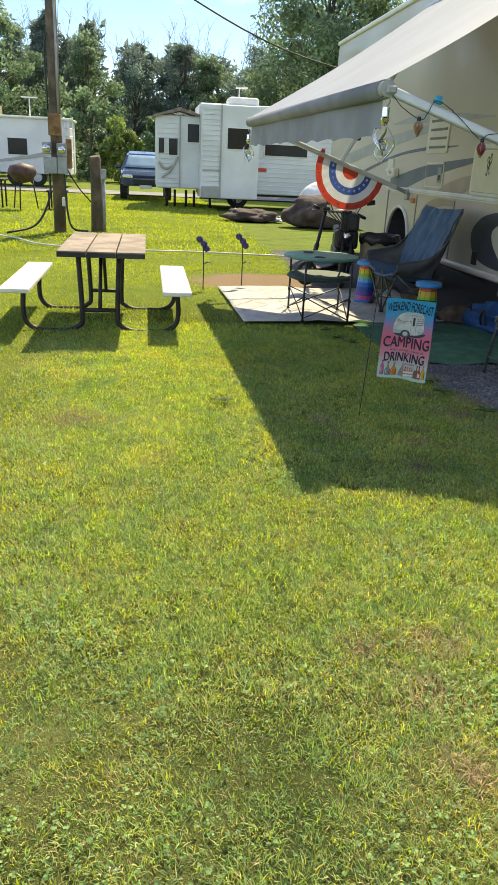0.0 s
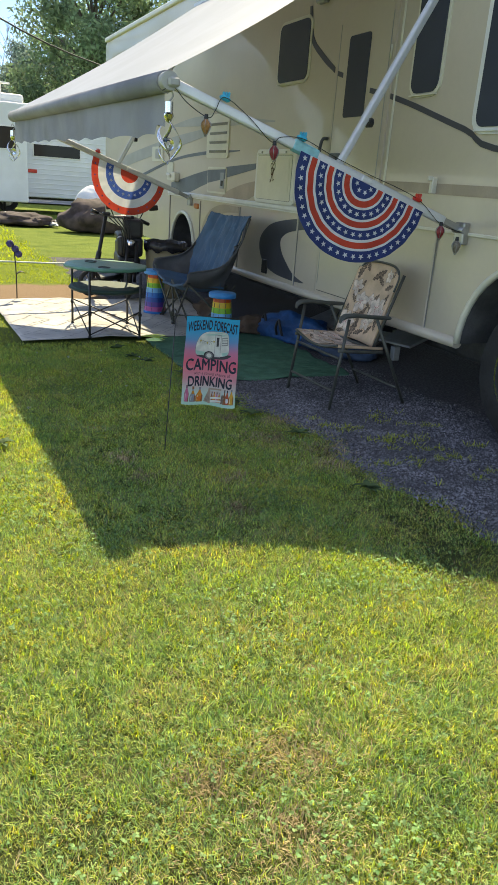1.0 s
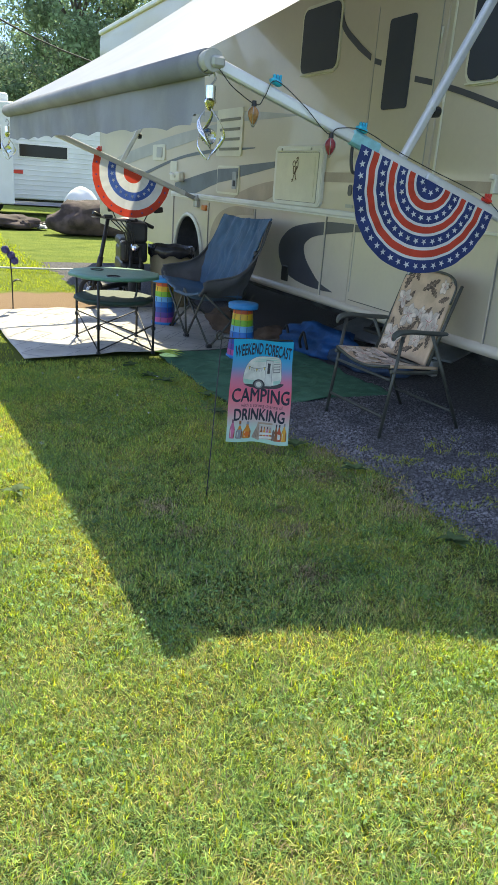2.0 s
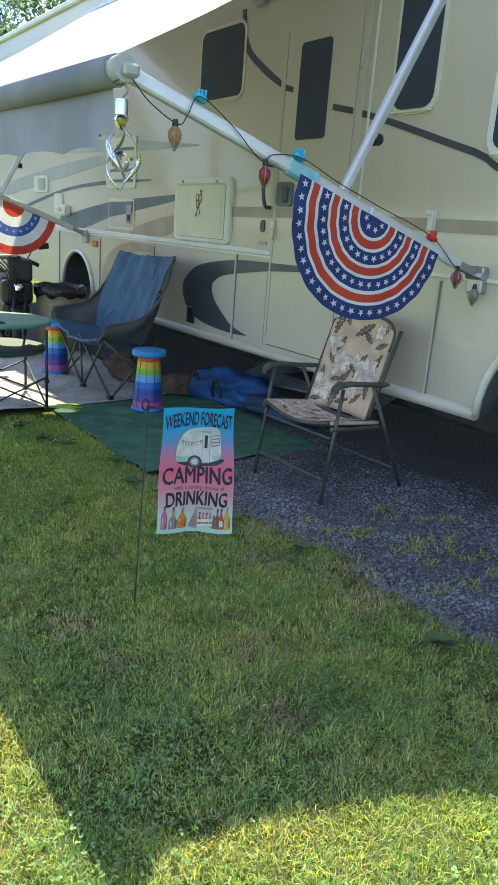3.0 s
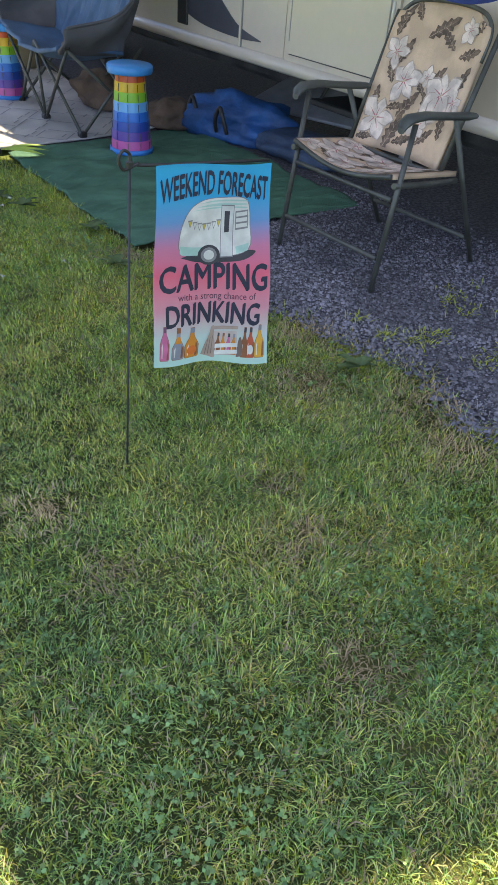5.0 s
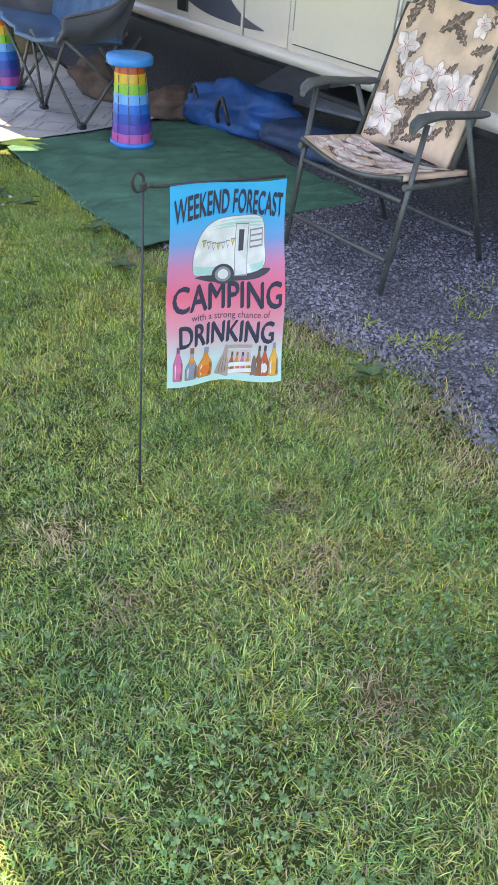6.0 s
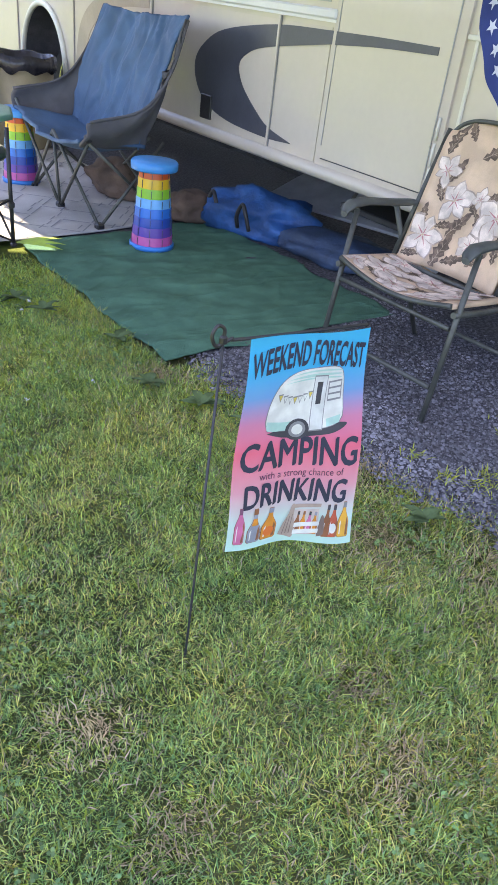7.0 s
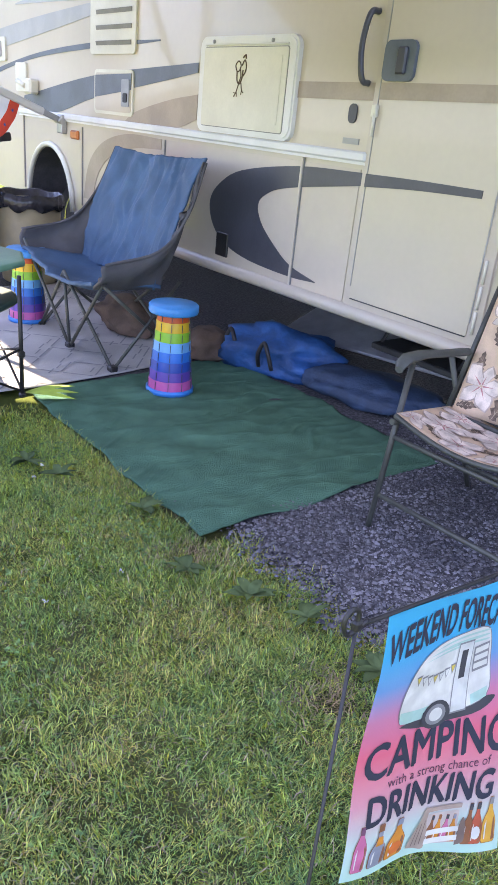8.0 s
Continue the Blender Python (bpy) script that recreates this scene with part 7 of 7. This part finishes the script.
def build_trailers():
    # travel trailer with two slide-outs facing the lawn
    t = thing("travel_trailer", (3.5, 27, 0), "white travel trailer with ribbed siding and open slide-outs", "trailer")
    trailer_box(t, "body", 1.75, 9.6, 25.4, 27.9, 0.45, 3.02, ribs=True)
    s1 = trailer_box(t, "slide_out", 1.72, 3.45, 24.2, 25.5, 0.33, 2.92, ribs=False)
    s2 = trailer_box(t, "end_wall", 0.42, 1.74, 24.9, 27.9, 0.55, 2.60, ribs=False)
    for k in range(17):
        z = 0.55 + k * 0.14
        bm = B()
        box(bm, (2.02, 24.185, z), (0.52, 0.02, 0.02), bevel=0.004)
        part("siding_rib", bm, TRAILER_W, s1)
    for k in range(14):
        z = 0.7 + k * 0.14
        bm = B()
        box(bm, (0.78, 24.885, z), (0.66, 0.02, 0.02), bevel=0.004)
        part("siding_rib", bm, TRAILER_W, s2)
    bm = B()
    box(bm, (2.31, 24.17, 1.62), (0.04, 0.05, 2.6), bevel=0.008)
    part("corner_trim", bm, S_GREY, s1)
    bm = B()
    box(bm, (1.13, 24.87, 1.58), (0.03, 0.05, 2.0), bevel=0.008)
    part("corner_trim", bm, S_GREY, s2)
    bm = B()
    prism(bm, [(0.32, 2.58), (1.13, 2.82), (1.80, 2.62), (1.80, 2.56), (1.13, 2.72), (0.32, 2.52)], lambda a, b, d: Vector((a, 24.75 + (1 - d), b)), 1.0)
    part("awning_topper", bm, WOOD, s2, "sagging tan slide cover")
    far_window(s1, 2.50, 3.14, 1.74, 2.30, 24.2)
    far_window(s2, 1.36, 1.70, 1.88, 2.38, 24.9)
    far_window(s2, 0.50, 0.66, 1.55, 1.95, 24.9)
    far_window(s2, 0.80, 1.06, 1.50, 1.95, 24.9)
    far_window(t, 3.80, 5.15, 1.62, 1.94, 25.4)
    bm = B()
    for q in ([(0.5, 1.3), (0.7, 1.1), (1.0, 1.25)], [(0.6, 0.85), (0.85, 1.05), (1.08, 1.45)]):
        tube(bm, curve([(a, 24.87, b) for a, b in q], 4), 0.035, 6)
    part("decal", bm, S_GREY, s2)
    for x0, z0, w, h, nm, mt in ((3.62, 1.14, 0.26, 0.10, "tail_lamp", RED_P), (1.78, 1.10, 0.5, 0.05, "decal", S_GREY)):
        bm = B()
        box(bm, (x0 + w / 2, (25.38 if nm == "tail_lamp" else 24.18), z0 + h / 2), (w, 0.03, h), bevel=0.01)
        part(nm, bm, mt, t)
    bm = B()
    box(bm, (2.02, 24.18, 0.5), (0.56, 0.03, 0.32), bevel=0.01)
    part("lower_panel", bm, S_GREY, s1)
    bm = B()
    box(bm, (3.1, 25.9, 3.12), (0.95, 0.8, 0.24), bevel=0.08, seg=2)
    part("roof_unit", bm, WHITE, t)
    bm = B()
    tube(bm, [(2.95, 25.6, 3.0), (2.95, 25.6, 3.5)], 0.02, 6)
    box(bm, (3.02, 25.6, 3.5), (0.36, 0.2, 0.04), bevel=0.01)
    part("antenna", bm, WHITE, t)
    bm = B()
    box(bm, (4.6, 26.2, 3.08), (0.8, 0.6, 0.16), bevel=0.05)
    part("roof_vent", bm, WHITE, t)
    for x in (3.0, 6.5, 7.3):
        small_wheel(t, x, 25.6, 0.34)
    for x in (0.75, 1.0, 1.35, 1.6, 2.1, 2.9):
        bm = B()
        tube(bm, [(x, 25.2, 0.0), (x, 25.2, 0.5)], 0.04, 6)
        part("jack", bm, DARK_TUBE, t)
    bm = B()
    box(bm, (5.3, 26.8, 0.42), (7.0, 1.6, 0.1), bevel=0.01)
    part("chassis", bm, BLACK, t)
    # things heaped beside the trailer
    lump("tarpaulin", (4.5, 19.3, 0.0), (1.05, 0.6, 0.47), TARP, "large heap under a brown-black rumpled tarpaulin beside the trailer", "tarpaulin", 2.2, 0.1, 0.22)
    lump("tarpaulin", (2.8, 20.6, 0.0), (0.7, 0.5, 0.17), TARP, "low dark bundle on the grass beside the trailer", "tarpaulin", 5.2, 0.2, 0.35)
    lump("propane_cover", (4.45, 20.6, 0.0), (0.45, 0.34, 0.60), TRAILER_W, "pale domed cover standing by the trailer", "cover", 7.2, 0.1, 0.06)
    rnd = random.Random(8)
    for k in range(12):
        x, y = rnd.uniform(2.4, 5.2), rnd.uniform(20.2, 22.0)
        lump("stone", (x, y, 0.0), (rnd.uniform(0.1, 0.22), rnd.uniform(0.1, 0.2), rnd.uniform(0.05, 0.12)), GREYBOX if k % 3 else TARP, "grey stone in the heap behind the lawn", "stone", k + 0.5, 0, 0.4)
    # white fifth-wheel trailer far off by the road
    t = thing("caravan_trailer", (-5.5, 36, 0), "white trailer with dark window and rear ladder", "trailer")
    trailer_box(t, "body", -12.0, -3.15, 35.8, 38.3, 0.52, 2.72, ribs=False)
    bm = B()
    box(bm, (-7.5, 37.0, 2.76), (8.9, 2.7, 0.10), bevel=0.03)
    part("roof", bm, WHITE, t)
    far_window(t, -5.75, -4.95, 1.27, 1.92, 35.8)
    far_window(t, -8.5, -7.6, 1.27, 1.92, 35.8)
    bm = B()
    prism(bm, band([(-6.4, 1.0), (-5.0, 1.25), (-3.9, 1.5), (-3.3, 1.55)], [(-6.4, 0.9), (-5.0, 1.1), (-3.9, 1.3), (-3.3, 1.45)]), lambda a, b, d: Vector((a, 35.8 - d, b)), 0.02)
    part("decal", bm, S_GREY, t)
    for x in (-5.5, -4.6):
        small_wheel(t, x, 36.0, 0.38)
    for x in (-3.35, -3.0):
        bm = B()
        tube(bm, curve([(x, 35.75, 0.6), (x, 35.72, 2.6), (x - 0.05, 35.9, 2.82)], 4), 0.025, 6)
        part("ladder_rail", bm, ALU, t)
    for k in range(6):
        bm = B()
        tube(bm, [(-3.35, 35.73, 0.8 + k * 0.32), (-3.0, 35.73, 0.8 + k * 0.32)], 0.02, 6)
        part("rung", bm, ALU, t)
    bm = B()
    tube(bm, [(-4.9, 36.8, 2.8), (-4.9, 36.8, 3.6)], 0.03, 6)
    box(bm, (-4.9, 36.8, 3.6), (0.7, 0.1, 0.05), bevel=0.01)
    part("antenna", bm, ALU, t)
    bm = B()
    box(bm, (-6.6, 37, 3.0), (0.9, 0.8, 0.5), bevel=0.12, seg=2)
    part("roof_unit", bm, TAN, t)


def build_car():
    e = thing("parked_car", (0.0, 29.5, 0), "dark blue car parked beside the trailer, seen from the front", "car")
    x0, x1, y0, y1 = -0.75, 0.95, 28.0, 32.2
    prof = [(28.0, 0.45), (28.0, 0.78), (28.25, 0.92), (29.1, 1.02), (29.8, 1.50), (30.6, 1.60), (31.7, 1.52), (32.2, 1.05), (32.2, 0.42)]
    bm = B()
    prism(bm, prof, lambda a, b, d: Vector((x0 + (x1 - x0) * d, a, b)), 1.0)
    g = [bm.verts.new(Vector((x0, a, b))) for a, b in reversed(prof)]
    bm.faces.new(g)
    bmesh.ops.remove_doubles(bm, verts=bm.verts, dist=1e-4)
    bmesh.ops.recalc_face_normals(bm, faces=bm.faces)
    for v in bm.verts:
        if v.co.z > 1.3:
            v.co.x = 0.1 + (v.co.x - 0.1) * 0.78
    bmesh.ops.bevel(bm, geom=list(bm.edges), offset=0.06, segments=2, affect="EDGES")
    part("body", bm, CAR_BLUE, e)
    bm = B()
    sheet(bm, lambda u, v: Vector((0.1 + (u - 0.5) * (1.46 - 0.25 * v), 29.08 + 0.62 * v - 0.02, 1.06 + 0.40 * v)), 8, 4, 0.02)
    part("windscreen", bm, SKY_TONED_WINDSHIELD, e, "windscreen with the reflected sky put into its blue colour")
    for sx in (-1, 1):
        bm = B()
        box(bm, (0.1 + sx * 0.62, 28.0, 0.76), (0.34, 0.1, 0.13), bevel=0.03)
        part("headlight", bm, CHROME, e)
        bm = B()
        box(bm, (0.1 + sx * 0.98, 29.3, 1.06), (0.2, 0.1, 0.13), bevel=0.03)
        part("wing_mirror", bm, CAR_BLUE, e)
        for y in (28.75, 31.4):
            bm = B()
            bmesh.ops.create_cone(bm, cap_ends=True, segments=24, radius1=0.34, radius2=0.34, depth=0.22, matrix=Matrix.Translation((0.1 + sx * 0.78, y, 0.34)) @ Matrix.Rotation(radians(90), 4, "Y"))
            w = part("wheel", bm, RUBBER, e)
            bm = B()
            bmesh.ops.create_cone(bm, cap_ends=True, segments=18, radius1=0.2, radius2=0.2, depth=0.24, matrix=Matrix.Translation((0.1 + sx * 0.78, y, 0.34)) @ Matrix.Rotation(radians(90), 4, "Y"))
            part("rim", bm, STEEL, w)
    bm = B()
    box(bm, (0.1, 27.97, 0.60), (0.9, 0.06, 0.2), bevel=0.02)
    part("grille", bm, BLACK, e)
    bm = B()
    box(bm, (0.1, 27.93, 0.44), (0.42, 0.03, 0.11), bevel=0.008)
    part("plate_bar", bm, WHITE, e)


def build_road():
    bm = B()
    sheet(bm, lambda u, v: Vector((-60 + 120 * u, 31.5 + 3.2 * v + 2.0 * (u - 0.5), 0.012)), 40, 2)
    tagged(part("road", bm, SHADE_ROAD), "pale grey campground road", "road", kind="structure")


# ---- trees ----
def foliage(name, centres, radii, per, size, material, parent, seed):
    rng = np.random.default_rng(seed)
    C, R = np.asarray(centres, float), np.asarray(radii, float)
    k = len(C) * per
    idx = np.repeat(np.arange(len(C)), per)
    d = rng.normal(size=(k, 3))
    d /= np.linalg.norm(d, axis=1)[:, None]
    rad = rng.random(k) ** 0.45
    P = C[idx] + d * rad[:, None] * R[idx][:, None] * np.array([1, 1, 0.8])
    n = rng.normal(size=(k, 3)) + np.array([0, 0, 0.6])
    n /= np.linalg.norm(n, axis=1)[:, None]
    t = np.cross(n, rng.normal(size=(k, 3)))
    t /= np.linalg.norm(t, axis=1)[:, None]
    b = np.cross(n, t)
    s = size * (0.5 + rng.random(k))[:, None]
    V = np.stack([P - t * s, P + b * s * 0.45, P + t * s, P - b * s * 0.45], 1).reshape(-1, 3)
    F = np.arange(k * 4).reshape(k, 4)
    return cloud_mesh(name, V, F, material, parent)


def tree(x, y, h, w, material, seed, label, per=170, size=0.16, clumps=42, base=0.25, bare=0, name="tree"):
    rnd = random.Random(seed)
    e = thing(name, (x, y, 0), label, "tree", "trees behind the campground")
    bm = B()
    tube(bm, [(x, y, -0.2), (x + rnd.uniform(-0.2, 0.2), y, h * 0.4), (x + rnd.uniform(-0.4, 0.4), y, h * 0.85)], 0.018 * h + 0.06, 8, r2=0.03)
    cs, rs = [], []
    for k in range(clumps):
        t = base + (1 - base) * (k + 0.5) / clumps
        prof = math.sin(math.pi * min(1, (t - base) / (1 - base) * 0.86 + 0.12)) ** 0.75
        a = rnd.uniform(0, 6.283)
        rr = w * prof * rnd.uniform(0.25, 1.0)
        c = Vector((x + math.cos(a) * rr, y + math.sin(a) * rr, h * t * rnd.uniform(0.94, 1.03)))
        cs.append(c)
        rs.append(w * rnd.uniform(0.15, 0.34))
        if k % 2 == 0:
            s0 = Vector((x, y, c.z * 0.72))
            tube(bm, curve([s0, lerp(s0, c, 0.5) + Vector((0, 0, 0.2)), c], 2), 0.008 * h * 0.6 + 0.01, 5, r2=0.01)
    for k in range(bare):
        a, rr = rnd.uniform(0, 6.28), rnd.uniform(0.1, w * 0.9)
        s0 = Vector((x + math.cos(a) * rr * 0.4, y + math.sin(a) * rr * 0.4, h * 0.5))
        tip = Vector((x + math.cos(a) * rr, y + math.sin(a) * rr, h * rnd.uniform(0.98, 1.16)))
        tube(bm, [s0, lerp(s0, tip, 0.6), tip], 0.035, 4, r2=0.008)
        for q in range(9):
            f = rnd.uniform(0.5, 0.98)
            p = lerp(s0, tip, f)
            tube(bm, [p, p + Vector((rnd.uniform(-0.7, 0.7), rnd.uniform(-0.3, 0.3), rnd.uniform(0.4, 1.1)))], 0.013, 3, r2=0.004)
    part("trunk", bm, BARK, e)
    foliage("crown", cs, rs, per, size, material, e, seed)


def build_trees():
    # broad tree beyond the trailer
    tree(8.9, 40, 12.2, 5.0, HAZED_LEAF_A, 101, "large leafy green tree beyond the trailer", per=480, size=0.11, clumps=84, base=0.16)
    tree(16.5, 43, 13.5, 5.5, HAZED_LEAF_A, 102, "large leafy green tree beyond the trailer", per=300, size=0.15, clumps=70, base=0.16)
    # wood edge
    rnd = random.Random(77)
    k = 0
    for i in range(13):
        x = -21 + i * 2.9 + rnd.uniform(-0.7, 0.7)
        y = 60 + rnd.uniform(-2.5, 4)
        h = rnd.uniform(8.3, 9.7) if x > -6 else rnd.uniform(9.6, 12.0)
        tree(x, y, h, rnd.uniform(2.2, 3.0), HAZED_LEAF_B if k % 3 else HAZED_LEAF_A, 200 + i, "slender dark green tree at the wood edge", per=290, size=0.105, clumps=60, base=0.04, bare=9 if x > -8 else 1)
        k += 1
    for i in range(16):
        x = -26 + i * 3.6
        tree(x, 68 + rnd.uniform(-2, 2), rnd.uniform(9.0, 10.4), 3.4, HAZED_LEAF_B, 300 + i, "dark tree standing deeper in the wood", per=80, size=0.30, clumps=44, base=0.03, bare=8)
    tree(-9.3, 50, 10.4, 3.4, HAZED_LEAF_A, 401, "leafy tree at the wood edge above the white trailer", per=330, size=0.10, clumps=60, base=0.06)
    tree(-12.6, 52, 11.5, 3.6, HAZED_LEAF_B, 402, "leafy tree at the wood edge above the white trailer", per=300, size=0.10, clumps=56, base=0.06)
    # shrubs
    for i, (x, y, h, w, mt) in enumerate(((-3.2, 47, 4.6, 1.9, HAZED_LEAF_A), (-1.4, 46, 3.4, 1.4, LEAF_C), (-5.2, 49, 5.2, 2.0, HAZED_LEAF_A), (0.6, 48, 3.6, 1.8, HAZED_LEAF_A), (-0.9, 45, 2.6, 1.0, LEAF_C), (-7.5, 50, 4.6, 2.2, HAZED_LEAF_A), (2.6, 50, 4.0, 2.0, HAZED_LEAF_B), (5.2, 51, 4.6, 2.2, HAZED_LEAF_B))):
        tree(x, y, h, w, mt, 500 + i, "bushy shrub in front of the wood", per=130, size=0.12, clumps=34, base=0.05, name="shrub")


# ---- assemble ----
build_ground()
build_road()
build_gravel()
build_trees()
build_motorhome()
build_awning()
build_trailers()
build_car()
build_utilities()
build_mats()
build_picnic_table()
build_lawn_chair()
build_camp_chair()
build_camp_table()
build_stool((2.705, 7.595, 0.022 + PAD), "rainbow-banded plastic telescopic stool on the green carpet")
build_stool((2.53, 8.98, 0.03 + PAD), "rainbow-banded plastic telescopic stool on the pale mat")
build_scooter()
build_clutter()
A1 = Vector((2.195, 5.40, 1.525))
A2 = Vector((3.02, 5.355, 1.255))
build_bunting(A1, A2, [(1.0, NAVY), (0.855, CLOTH_W), (0.825, RED), (0.745, CLOTH_W), (0.71, NAVY), (0.59, CLOTH_W), (0.56, RED), (0.485, CLOTH_W), (0.455, NAVY), (0.335, CLOTH_W), (0.305, RED), (0.225, CLOTH_W), (0.195, NAVY)],
              [(0.925, 25, 0.040, CLOTH_W), (0.65, 19, 0.038, CLOTH_W), (0.395, 12, 0.038, CLOTH_W), (0.12, 4, 0.036, CLOTH_W)], "red, white and blue starred fan bunting hung from the awning arm")
F1 = lerp(FAR, FAR_M, 0.41) + Vector((0, -0.03, -0.03))
F2 = lerp(FAR, FAR_M, 0.83) + Vector((0, -0.03, -0.03))
build_bunting(F1, F2, [(1.0, RED), (0.83, CLOTH_W), (0.63, BLUE_P), (0.44, CLOTH_W), (0.24, RED)],
              [(0.53, 11, 0.05, CLOTH_W), (0.915, 11, 0.032, BLUE_P)], "sunlit red, white and blue fan bunting on the rear awning arm")
build_string_lights()
build_flag()
build_garden_stakes()
build_weeds()
build_clover()
build_tufts()
lawn_blades("lawn_grass", -0.7, 2.6, 1.9, 7.75, 620000, 0.030, 0.0021, 1, BLADE, "short mown green grass blades", lean=1.0, clump=0.25)
lawn_blades("fine_grass", -0.5, 2.6, 1.95, 7.6, 620000, 0.024, 0.0026, 12, BLADE, "fine flattened grass blades", lean=1.2, simple=True)
lawn_blades("lawn_undergrowth", -0.3, 2.6, 2.0, 7.0, 260000, 0.020, 0.0034, 8, SHADED_THATCH, "fine low brownish grass and thatch, coloured dark for the shade between the blades", lean=1.1, simple=True)
lawn_blades("lawn_grass", -4.0, 2.6, 1.0, 13.5, 210000, 0.034, 0.0062, 2, FAR_BLADE, "short mown green grass blades", simple=True)
lawn_blades("far_grass", -11.0, 8.0, 12.6, 31.0, 200000, 0.05, 0.018, 3, FAR_BLADE, "mown lawn further off", simple=True)
lawn_blades("dry_grass", -0.9, 2.6, 1.9, 7.2, 420000, 0.034, 0.0026, 4, STRAW, "dry straw-coloured blades among the grass", lean=1.05, dry=0.15)
